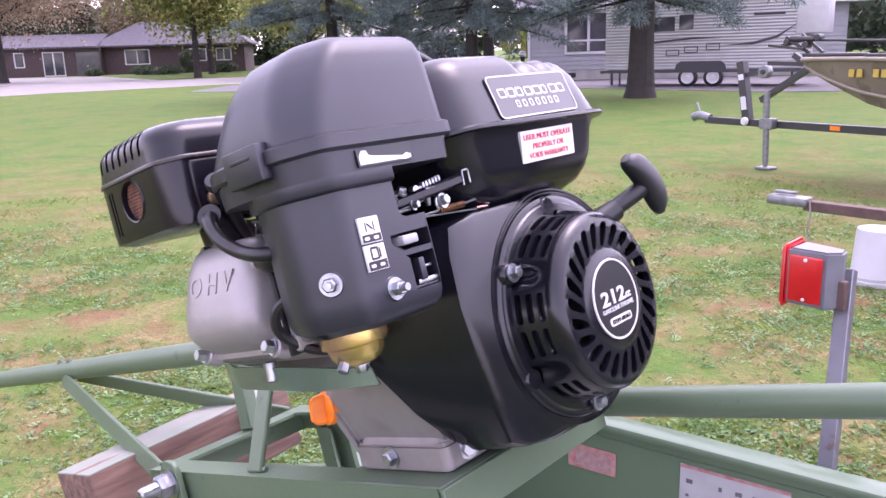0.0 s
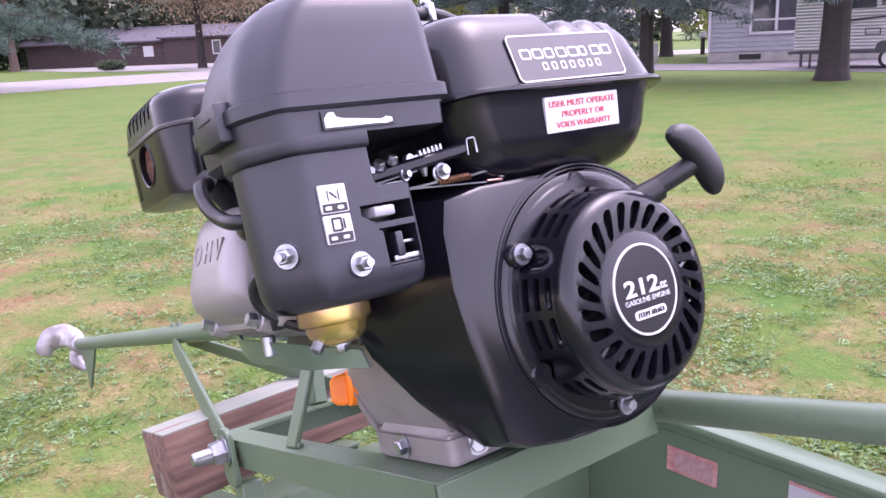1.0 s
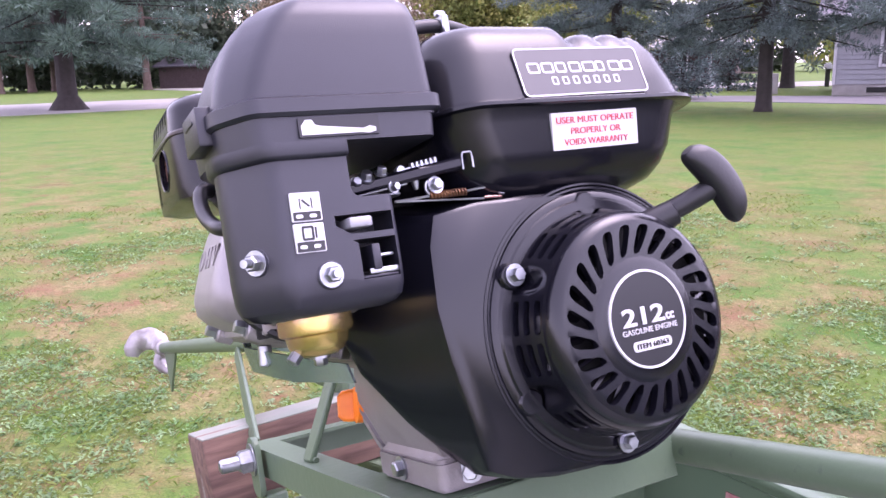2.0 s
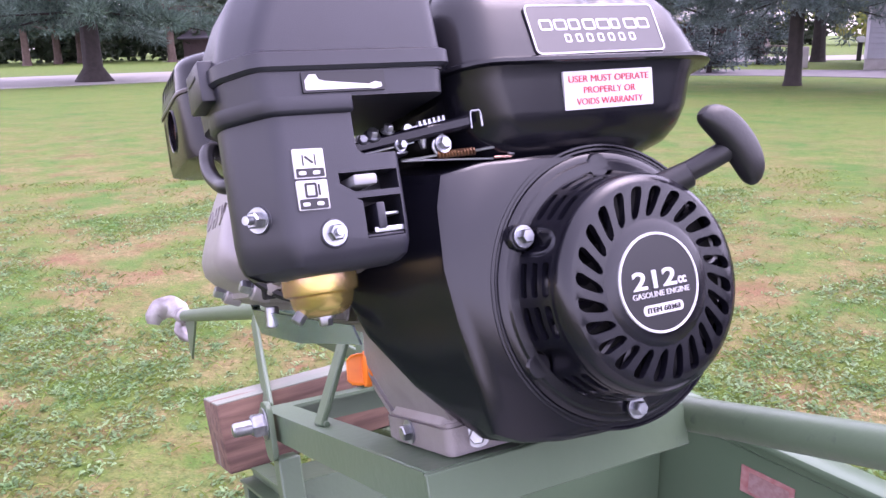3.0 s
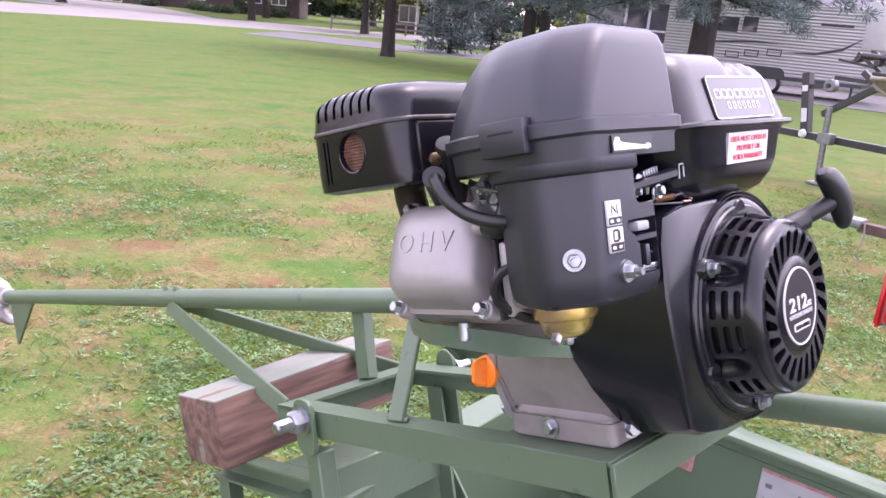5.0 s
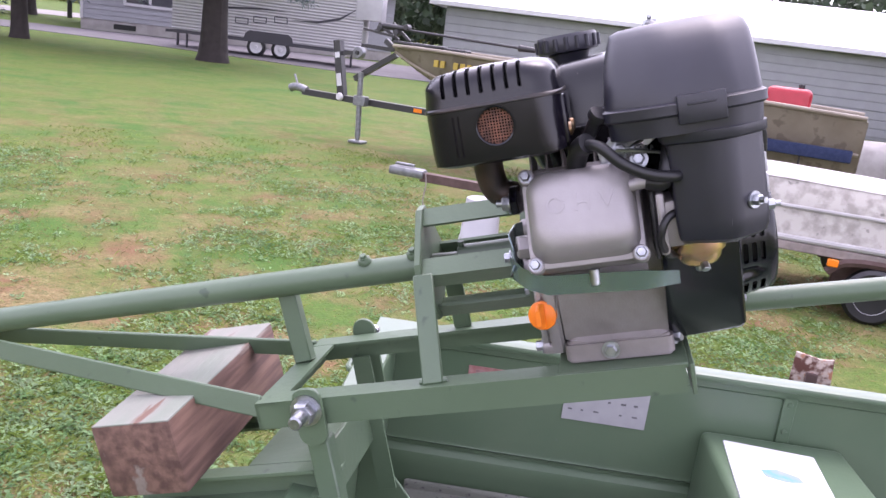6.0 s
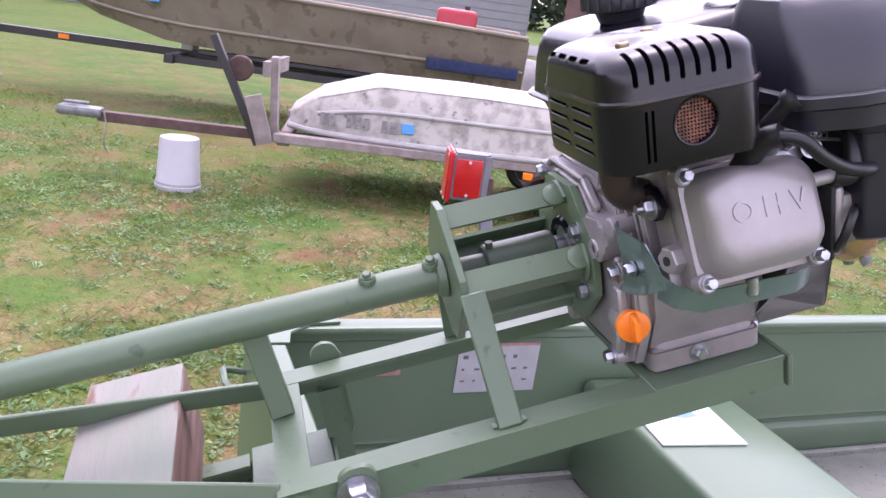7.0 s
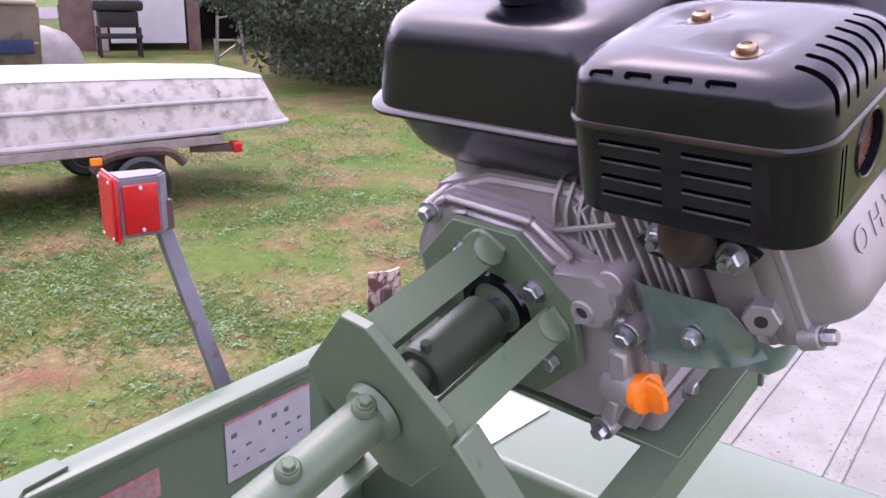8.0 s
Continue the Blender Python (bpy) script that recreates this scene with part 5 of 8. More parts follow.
shape("plate_stripe", PINK, decal, box, 0.351, 0.514, 0.002, 0.0030, 0.880, 0.885, 0, 1)
for r in range(3):
    for k in range(6):
        if (r + k) % 4 != 3:
            shape("print_bar", GREY_PRINT, decal, box, 0.361 + 0.025 * k, 0.361 + 0.025 * k + (0.008, 0.005, 0.010)[(r + k) % 3], 0.002, 0.0030, 0.809 + 0.023 * r, (0.812, 0.836, 0.862)[r], 0, 1)
red = shape("red_label", PINK, boat, box, 0.158, 0.244, 0.0005, 0.0022, 0.827, 0.869, 0.0003, 1, label="faded red warning label")
shape("label_field", material("faded_label_print", (0.331, 0.216, 0.209), 0.5, second=(0.259, 0.144, 0.137), scale=120), red, box, 0.172, 0.236, 0.002, 0.0028, 0.832, 0.862, 0, 1)
manual = thing("booklet", "white paper booklet with a blue picture lying on the bench", "booklet", BOAT @ Matrix.Translation((0.720, 0.165, 0.8125)) @ Matrix.Rotation(radians(6), 4, "Z"))
shape("leaflet", PAPER, manual, box, -0.082, 0.082, -0.104, 0.104, 0.0, 0.004, 0.001, 1)
BLUE = material("blue_print", (0.072, 0.252, 0.446), 0.5, second=(0.216, 0.245, 0.288), scale=40)
shape("cover_picture", BLUE, manual, prism, [(-0.030, -0.010), (0.0, -0.022), (0.035, -0.008), (0.040, 0.010), (0.010, 0.020), (-0.025, 0.012)], 0.0041, 0.0046, XY)

# ---- mount bracket on the transom ----
mount = thing("transom_bracket", "green welded transom bracket with pivot bolts under the drive frame", "bracket", MOTOR)
def angle_post(bm, x0, x1, y0, y1, z0, z1, t=0.004):
    """Upright angle iron whose corner points to the shaft side."""
    prism(bm, [(x0, y1), (x1, y1), (x1, y1 - t), (x0 + t, y1 - t), (x0 + t, y0), (x0, y0)], z0, z1, XY, 0.0006, 1)


for x in (NX - 0.007, FX + 0.007):
    shape("pivot_ear", GREEN, mount, prism, rrect(0.514, 0.548, -0.160, -0.092, 0.012, 5) if x < 0 else rrect(0.519, 0.551, -0.215, -0.088, 0.015, 5), x - 0.0045 if x < 0 else x - 0.002, x + 0.002 if x < 0 else x + 0.0045, YZ, 0.001, 1, label="green pivot ear")
    s = -1 if x < 0 else 1
    shape("pivot_bolt", ZINC, mount, rod, (x, 0.533, -0.117), (x + s * 0.042, 0.533, -0.117), 0.0085, 0.0080, 18, 0.002, label="bright threaded pivot bolt")
    shape("pivot_nut", ZINC, mount, bolt, (x + s * 0.005, 0.533, -0.117), (s, 0, 0), 0.014, 0.014, 1.35)
shape("clamp_flange", GREEN, mount, box, -0.114, FX + 0.006, 0.5495, 0.640, -0.1995, -0.1955, 0.001, 1, label="green angle-iron beam of the bracket")
shape("clamp_web", GREEN, mount, box, -0.114, FX + 0.006, 0.545, 0.549, -0.262, -0.1955, 0.001, 1)
shape("clamp_post", GREEN, mount, box, NX - 0.006, NX + 0.020, 0.518, 0.544, -0.34, -0.158, 0.002, 1)
shape("clamp_post", GREEN, mount, angle_post, FX - 0.018, FX + 0.008, 0.526, 0.552, -0.34, -0.135, label="green angle-iron post on the far side")


def channel(bm, x0, x1, y0, y1, z0, z1, t=0.004):
    """C-section along y, open to the near side."""
    prism(bm, [(x0, z1), (x1, z1), (x1, z0), (x0, z0), (x0, z0 + t), (x1 - t, z0 + t), (x1 - t, z1 - t), (x0, z1 - t)], y0, y1, XZ, 0.0006, 1)


shape("support_arm", GREEN, mount, channel, -0.140, -0.116, 0.545, 0.790, -0.232, -0.1955, label="green channel that carries the timber")
shape("support_arm", GREEN, mount, channel, 0.050, 0.074, 0.641, 0.790, -0.222, -0.1875)
shape("support_leg", GREEN, mount, box, -0.139, -0.117, 0.752, 0.778, -0.36, -0.2325, 0.001, 1)
beam = thing("timber_block", "short weathered square timber with faded paint on the bracket arms", "timber", MOTOR @ Matrix.Translation((0, 0.743, -0.1425)) @ Matrix.Rotation(radians(-3.0), 4, "Y"))
shape("block", TIMBER, beam, box, -0.172, 0.140, -0.052, 0.052, -0.047, 0.047, 0.004, 2)
shape("paint_patch", TIMBER_TOP, beam, box, -0.171, 0.139, -0.051, 0.051, 0.0455, 0.0480, 0.001, 1, label="faded paint on the top face")

# ---- ground ----
def sheet(name, pts, z, mat, label, category):
    bm = bmesh.new()
    prism(bm, pts, z - 0.25, z, XY)
    return tagged(part(name, bm, mat), label, category, kind="structure")


def lawn_material():
    m = bpy.data.materials.new("patchy_lawn")
    m.use_nodes = True
    n, l = m.node_tree.nodes, m.node_tree.links
    p = n["Principled BSDF"]
    p.inputs["Roughness"].default_value = 0.9
    p.inputs["Specular IOR Level"].default_value = 0.15
    co = n.new("ShaderNodeTexCoord")

    def noise_tex(scale, detail, lo, hi, rough=0.6):
        t = n.new("ShaderNodeTexNoise")
        t.inputs["Scale"].default_value, t.inputs["Detail"].default_value, t.inputs["Roughness"].default_value = scale, detail, rough
        l.new(co.outputs["Object"], t.inputs["Vector"])
        r = n.new("ShaderNodeMapRange")
        r.inputs["From Min"].default_value, r.inputs["From Max"].default_value = lo, hi
        l.new(t.outputs["Fac"], r.inputs["Value"])
        return r.outputs["Result"]

    def mix(f, a, b):
        x = n.new("ShaderNodeMix")
        x.data_type = "RGBA"
        l.new(f, x.inputs["Factor"])
        for k, c in (("A", a), ("B", b)):
            if isinstance(c, tuple):
                x.inputs[k].default_value = (*c, 1)
            else:
                l.new(c, x.inputs[k])
        return x.outputs["Result"]

    turf = mix(noise_tex(9, 8, 0.36, 0.64), (0.066, 0.130, 0.020), (0.128, 0.180, 0.040))
    turf = mix(noise_tex(1.1, 6, 0.46, 0.60), turf, (0.058, 0.140, 0.024))
    turf = mix(noise_tex(0.35, 4, 0.48, 0.66), turf, (0.116, 0.156, 0.034))
    straw = mix(noise_tex(26, 6, 0.35, 0.65), (0.165, 0.120, 0.050), (0.285, 0.215, 0.110))
    straw = mix(noise_tex(2.6, 4, 0.48, 0.62), straw, (0.200, 0.096, 0.058))
    body = mix(noise_tex(1.5, 8, 0.43, 0.585, 0.66), turf, straw)
    # the mown lawn farther off is closed and green
    apart = n.new("ShaderNodeSeparateXYZ")
    l.new(co.outputs["Object"], apart.inputs[0])
    reach = n.new("ShaderNodeMapRange")
    reach.inputs["From Min"].default_value, reach.inputs["From Max"].default_value = 4.5, 16.0
    l.new(apart.outputs["Y"], reach.inputs["Value"])
    closed = n.new("ShaderNodeMath")
    closed.operation = "MULTIPLY"
    l.new(reach.outputs["Result"], closed.inputs[0])
    closed.inputs[1].default_value = 0.80
    body = mix(closed.outputs[0], body, turf)
    body = mix(noise_tex(17, 9, 0.50, 0.70, 0.75), body, (0.0504, 0.0828, 0.0187))
    fine = mix(noise_tex(80, 3, 0.40, 0.85), body, (0.0432, 0.072, 0.0187))
    l.new(fine, p.inputs["Base Color"])
    t = n.new("ShaderNodeTexNoise")
    t.inputs["Scale"].default_value, t.inputs["Detail"].default_value = 45.0, 6.0
    l.new(co.outputs["Object"], t.inputs["Vector"])
    b = n.new("ShaderNodeBump")
    b.inputs["Strength"].default_value, b.inputs["Distance"].default_value = 0.9, 0.02
    l.new(t.outputs["Fac"], b.inputs["Height"])
    l.new(b.outputs["Normal"], p.inputs["Normal"])
    return m


LAWN = lawn_material()
sheet("ground", [(-900, -900), (900, -900), (900, 900), (-900, 900)], 0.0, LAWN, "patchy green lawn with dry straw patches", "lawn")
CONCRETE = material("pale_road", (0.187, 0.174, 0.17), 0.85, second=(0.223, 0.205, 0.197), scale=0.7, bump=0.3, bump_scale=25)
ASPHALT = material("grey_asphalt", (0.09, 0.0828, 0.09), 0.85, second=(0.115, 0.107, 0.112), scale=1.2, bump=0.3, bump_scale=40)
sheet("road", [(-60, -40), (-34.5, 13.5), (-28.4, 24.9), (-19.6, 39.6), (-12.7, 45.5), (-4, 51), (14, 58), (60, 70), (60, 80), (14, 68), (-8, 62), (-18, 59), (-27.5, 54), (-40.5, 36), (-48, 20), (-76, -36)], 0.012, CONCRETE, "pale worn concrete road through the lawns", "road")
sheet("driveway", [(-12, 36.5), (-4, 34.4), (0.7, 33.2), (4.4, 30.9), (9.6, 25.6), (12.5, 24.6), (40, 8), (46, 15), (24, 30), (12.5, 37.6), (3.1, 38.4), (-3, 40.4), (-12, 44)], 0.016, ASPHALT, "dark grey asphalt driveway beside the house", "driveway")
sheet("house_drive", [(-46, 62), (-24, 50), (-19, 55), (-33, 76), (-50, 80), (-66, 76)], 0.014, CONCRETE, "pale concrete drive of the brick house", "driveway")

# grass blades and broad clumps near the boat, as one mesh
rng = np.random.default_rng(7)


def patchy(x, y):
    """Smooth random patches, about -1 to 1."""
    out = np.zeros_like(x)
    for size, weight, seed in ((0.75, 0.9, 3), (0.28, 0.7, 4)):
        grid = np.random.default_rng(seed).uniform(-1, 1, (128, 128))
        u, v = x / size + 40.3, y / size + 40.7
        i, j = np.floor(u).astype(int) % 127, np.floor(v).astype(int) % 127
        f, g = u - np.floor(u), v - np.floor(v)
        f, g = f * f * (3 - 2 * f), g * g * (3 - 2 * g)
        out += weight * ((grid[i, j] * (1 - f) + grid[i + 1, j] * f) * (1 - g) + (grid[i, j + 1] * (1 - f) + grid[i + 1, j + 1] * f) * g)
    return out


def field(name, count, near, far, h0, h1, w0, w1, mat, label, lean=0.5, keep=0.0, turn=(-3.1416, 3.1416)):
    """Blades over a round of ground about the boat's stern."""
    a = rng.uniform(turn[0], turn[1], count)
    d = near + (far - near) * rng.random(count) ** 1.25
    x, y = 0.0 - np.sin(-a) * d, 0.3 + np.cos(a) * d
    ok = patchy(x, y) + rng.normal(0, 0.45, count) > keep
    x, y, d = x[ok], y[ok], d[ok]
    k = len(x)
    h, w = rng.uniform(h0, h1, k), rng.uniform(w0, w1, k) * (1 + 0.10 * d)
    t, b = rng.uniform(0, 6.283, k), rng.uniform(0, 6.283, k)
    lx, ly = np.cos(b) * h * lean * rng.uniform(0.2, 1.6, k), np.sin(b) * h * lean * rng.uniform(0.2, 1.6, k)
    v = np.zeros((k, 4, 3))
    v[:, 0] = np.stack([x - np.cos(t) * w, y - np.sin(t) * w, np.full(k, -0.004)], 1)
    v[:, 1] = np.stack([x + np.cos(t) * w, y + np.sin(t) * w, np.full(k, -0.004)], 1)
    v[:, 2] = np.stack([x + lx * 0.5 + np.cos(t) * w * 0.7, y + ly * 0.5 + np.sin(t) * w * 0.7, h * 0.62], 1)
    v[:, 3] = np.stack([x + lx, y + ly, h * rng.uniform(0.7, 1.0, k)], 1)
    return mesh_of(name, v.reshape(-1, 3), (np.arange(k)[:, None] * 4 + np.array([[0, 1, 2, 0, 2, 3]])).reshape(-1, 3), mat, label, "grass", "stuff")


def mesh_of(name, verts, tris, mat, label="", category="", kind="", parent=None):
    me = bpy.data.meshes.new(name)
    me.vertices.add(len(verts))
    me.vertices.foreach_set("co", np.ascontiguousarray(verts, dtype=np.float32).ravel())
    me.loops.add(len(tris) * 3)
    me.loops.foreach_set("vertex_index", np.ascontiguousarray(tris, dtype=np.int32).ravel())
    me.polygons.add(len(tris))
    me.polygons.foreach_set("loop_start", np.arange(0, len(tris) * 3, 3, dtype=np.int32))
    me.update(calc_edges=True)
    me.materials.append(mat)
    ob = new(name, me)
    if parent is not None:
        ob.parent = parent
    return tagged(ob, label, category, "", kind)


def leafy(name, a, b, rough=0.6, island=0.35, scale=2.0, through_light=0.3):
    m = material(name, a, rough, second=b, scale=scale, detail=3, island=island, spec=0.3)
    n, l = m.node_tree.nodes, m.node_tree.links
    p, thin, add = n["Principled BSDF"], n.new("ShaderNodeBsdfTranslucent"), n.new("ShaderNodeMixShader")
    l.new(p.inputs["Base Color"].links[0].from_socket, thin.inputs["Color"])
    add.inputs["Fac"].default_value = through_light
    l.new(p.outputs[0], add.inputs[1])
    l.new(thin.outputs[0], add.inputs[2])
    l.new(add.outputs[0], n["Material Output"].inputs["Surface"])
    return m


BLADE = leafy("grass_blades", (0.121, 0.189, 0.0331), (0.194, 0.241, 0.0648), 0.5, 0.35, 3.0, 0.5)
CLUMP = leafy("broad_weeds", (0.112, 0.225, 0.075), (0.275, 0.395, 0.205), 0.42, 0.35, 5.0, 0.55)
STRAW = leafy("dry_grass", (0.302, 0.245, 0.13), (0.216, 0.158, 0.0864), 0.7, 0.3, 2.0, 0.4)
field("grass", 560000, 0.5, 10, 0.012, 0.036, 0.0010, 0.0020, BLADE, "short green grass blades", 1.5, 0.21)
field("dry_grass", 130000, 0.5, 8, 0.006, 0.016, 0.0009, 0.0016, STRAW, "dry straw-coloured grass", 2.2, -0.6)


def weeds(name, count, far, keep, mat, label):
    """Rosettes of low leaves in patches."""
    a, d = rng.uniform(-3.1416, 3.1416, count), 0.5 + far * rng.random(count) ** 1.1
    x, y = np.sin(a) * d, 0.3 + np.cos(a) * d
    ok = patchy(x, y) + rng.normal(0, 0.50, count) > keep
    x, y = np.repeat(x[ok], 9), np.repeat(y[ok], 9)
    k = len(x)
    t, L = rng.uniform(0, 6.283, k), rng.uniform(0.012, 0.034, k)
    ux, uy, w, up = np.cos(t), np.sin(t), L * rng.uniform(0.14, 0.30, k), rng.uniform(0.10, 0.70, k)
    x, y = x + rng.normal(0, 0.018, k), y + rng.normal(0, 0.018, k)
    v = np.zeros((k, 4, 3))
    v[:, 0] = np.stack([x, y, np.full(k, 0.002)], 1)
    v[:, 1] = np.stack([x + ux * L * 0.6 - uy * w, y + uy * L * 0.6 + ux * w, L * up], 1)
    v[:, 2] = np.stack([x + ux * L, y + uy * L, L * up * 0.85], 1)
    v[:, 3] = np.stack([x + ux * L * 0.6 + uy * w, y + uy * L * 0.6 - ux * w, L * up], 1)
    return mesh_of(name, v.reshape(-1, 3), (np.arange(k)[:, None] * 4 + np.array([[0, 1, 2, 0, 2, 3]])).reshape(-1, 3), mat, label, "weeds", "stuff")


weeds("broad_weeds", 150000, 8.0, 0.42, CLUMP, "blue-green broad-leaved weeds in low clumps")

# ---- trees ----
BARK = material("spruce_bark", (0.0208, 0.0161, 0.0155), 0.9, second=(0.0327, 0.0255, 0.0238), scale=5, bump=0.9, bump_scale=14)
BARK_RED = material("pine_bark", (0.122, 0.0859, 0.0704), 0.9, second=(0.0859, 0.0581, 0.049), scale=3, bump=0.9, bump_scale=10)
SPRUCE = leafy("blue_spruce_needles", (0.0691, 0.103, 0.1), (0.139, 0.177, 0.174), 0.6, 0.4, 1.2)
PINE = leafy("pine_needles", (0.0576, 0.101, 0.0793), (0.122, 0.18, 0.146), 0.6, 0.4, 0.8)
OLIVE = leafy("green_yellow_leaves", (0.112, 0.161, 0.0389), (0.252, 0.243, 0.068), 0.6, 0.35, 0.5)
RUSSET = leafy("russet_leaves", (0.28, 0.206, 0.135), (0.357, 0.28, 0.2), 0.7, 0.3, 0.4)
DEEP = leafy("deep_green_leaves", (0.0396, 0.0648, 0.0396), (0.0756, 0.0972, 0.0612), 0.6, 0.4, 0.25)


def needles(r, base, tip, per, length, width, spread, droop):
    """Needle sprays along lines from base to tip (arrays n x 3); each spray is a few narrow blades."""
    n, tufts = len(base), max(6, per // 46)
    f = r.uniform(0.10, 1.0, (n, tufts)) ** 0.75
    hub = base[:, None] + (tip - base)[:, None] * f[..., None]
    hub[..., 2] -= droop * f * f
    hub += r.normal(0, spread, hub.shape) * (0.4 + 0.6 * f[..., None]) * np.array([1, 1, 0.55])
    pick = r.integers(0, tufts, (n, per))
    c = np.take_along_axis(hub, pick[..., None], 1)
    way = r.normal(0, 1, c.shape)
    way /= np.linalg.norm(way, axis=2)[..., None]
    c = (c + way * length * 1.25 * r.uniform(0.1, 1.1, (n, per, 1)) * np.array([1, 1, 0.5])).reshape(-1, 3)
    out = np.repeat((tip - base) / np.linalg.norm(tip - base, axis=1)[:, None], per, 0)
    d = way.reshape(-1, 3) * 0.9 + out * 0.6
    d[:, 2] += 0.10
    d /= np.linalg.norm(d, axis=1)[:, None]
    s = np.cross(d, r.normal(0, 1, c.shape))
    s /= np.linalg.norm(s, axis=1)[:, None]
    L = r.uniform(0.6, 1.3, len(c))[:, None] * length
    W = r.uniform(0.7, 1.3, len(c))[:, None] * width
    v = np.stack([c - s * W * 0.6, c + d * L * 0.45 + s * W, c + d * L, c + d * L * 0.5 - s * W], 1)
    k = len(c)
    return v.reshape(-1, 3), (np.arange(k)[:, None] * 4 + np.array([[0, 1, 2, 0, 2, 3]])).reshape(-1, 3)


def trunk_mesh(bm, x, y, h, r, flare=1.35, lean=0.0):
    rows = []
    for k, (f, q) in enumerate(((0, flare), (0.012, flare * 0.86), (0.04, 1.05), (0.12, 0.95), (0.3, 0.80), (0.6, 0.5), (0.85, 0.22), (1.0, 0.05))):
        rows.append([V((x + lean * f * h + r * q * (1 + 0.06 * math.sin(5 * a + k)) * math.cos(a), y + r * q * (1 + 0.06 * math.sin(4 * a)) * math.sin(a), f * h)) for a in (2 * math.pi * i / 14 for i in range(14))])
    rings(bm, rows)


def conifer(x, y, h, r, crown, start, seed, leaf, bark, label, sprays=42, length=0.30, width=0.035, levels=15, per=9, rise=0.1, flare=1.35, spread=0.16):
    rr = np.random.default_rng(seed)
    tree = thing("spruce_tree" if leaf is SPRUCE else "pine_tree", label, "tree", None, "conifers on the lawns")
    bm = bmesh.new()
    trunk_mesh(bm, x, y, h, r, flare)
    bases, tips = [], []
    for k in range(levels):
        f = k / (levels - 1)
        z = start + (h - start) * f ** 1.05
        reach = crown * (1 - f) ** 0.75 * rr.uniform(0.85, 1.1) + 0.25
        if k == 0:
            reach *= 0.8
        for i in range(per):
            a = 2 * math.pi * (i + rr.uniform(-0.35, 0.35)) / per + k * 1.3
            L = reach * rr.uniform(0.7, 1.12)
            b = np.array([x, y, z + rr.uniform(-0.2, 0.2)])
            t = b + np.array([math.cos(a) * L, math.sin(a) * L, L * (rise + rr.uniform(-0.12, 0.12))])
            bases.append(b)
            tips.append(t)
            if f < 0.75:
                rod(bm, V(b), V(t * 0.8 + b * 0.2) - V((0, 0, 0.1 * L)), r * 0.16 * (1 - f) + 0.012, 0.008, 5)
    part("trunk", bm, bark, tree)
    bases, tips = np.array(bases), np.array(tips)
    v, t = needles(rr, bases, tips, sprays, length, width, spread * crown / 4, 0.10 * crown)
    mesh_of("crown", v, t, leaf, parent=tree)
    return tree


conifer(0.55, 27.1, 12.5, 0.215, 4.9, 2.75, 11, SPRUCE, BARK, "blue-grey spruce with a dark trunk and drooping boughs", 1000, 0.17, 0.0125, 13, 11, -0.08, 1.35, 0.10)
conifer(5.45, 24.6, 14.0, 0.37, 4.9, 3.0, 12, SPRUCE, BARK, "large spruce with a thick grey trunk beside the driveway", 1000, 0.17, 0.0125, 13, 11, -0.08, 1.35, 0.10)
conifer(-4.3, 29.5, 12.0, 0.22, 4.4, 2.9, 13, SPRUCE, BARK, "dense blue-grey spruce with low boughs", 960, 0.17, 0.0125, 12, 11, -0.07, 1.35, 0.10)
conifer(-2.6, 36.5, 3.6, 0.10, 1.5, 0.3, 14, SPRUCE, BARK, "small young blue spruce", 60, 0.20, 0.036, 9, 9, 0.1)
conifer(-1.0, 47.0, 4.5, 0.10, 1.9, 0.3, 15, SPRUCE, BARK, "young blue spruce near the far house", 60, 0.22, 0.04, 9, 9, 0.1)
conifer(-29.7, 30.0, 17.0, 0.43, 9.0, 3.2, 16, PINE, BARK, "tall dark pine with broad layered boughs", 1700, 0.36, 0.030, 9, 8, 0.02, 2.1, 0.11)
conifer(-71.0, 62.2, 17.0, 0.38, 8.5, 4.2, 17, PINE, BARK_RED, "tall pine behind the road", 420, 0.36, 0.035, 9, 9, 0.02, 1.4, 0.17)
conifer(-60.0, 71.0, 18.0, 0.40, 9.5, 4.2, 18, PINE, BARK_RED, "tall pine with a pinkish trunk", 420, 0.36, 0.035, 9, 9, 0.02, 1.4, 0.17)
conifer(-73.0, 68.0, 18.0, 0.40, 9.0, 4.2, 19, PINE, BARK_RED, "tall pine on the far lawn", 150, 0.6, 0.11, 11, 9, 0.05, 1.4, 0.28)
conifer(-74.0, 72.2, 18.0, 0.40, 9.0, 4.2, 20, PINE, BARK_RED, "tall pine at the edge of the far lawn", 150, 0.6, 0.11, 11, 9, 0.05, 1.4, 0.28)


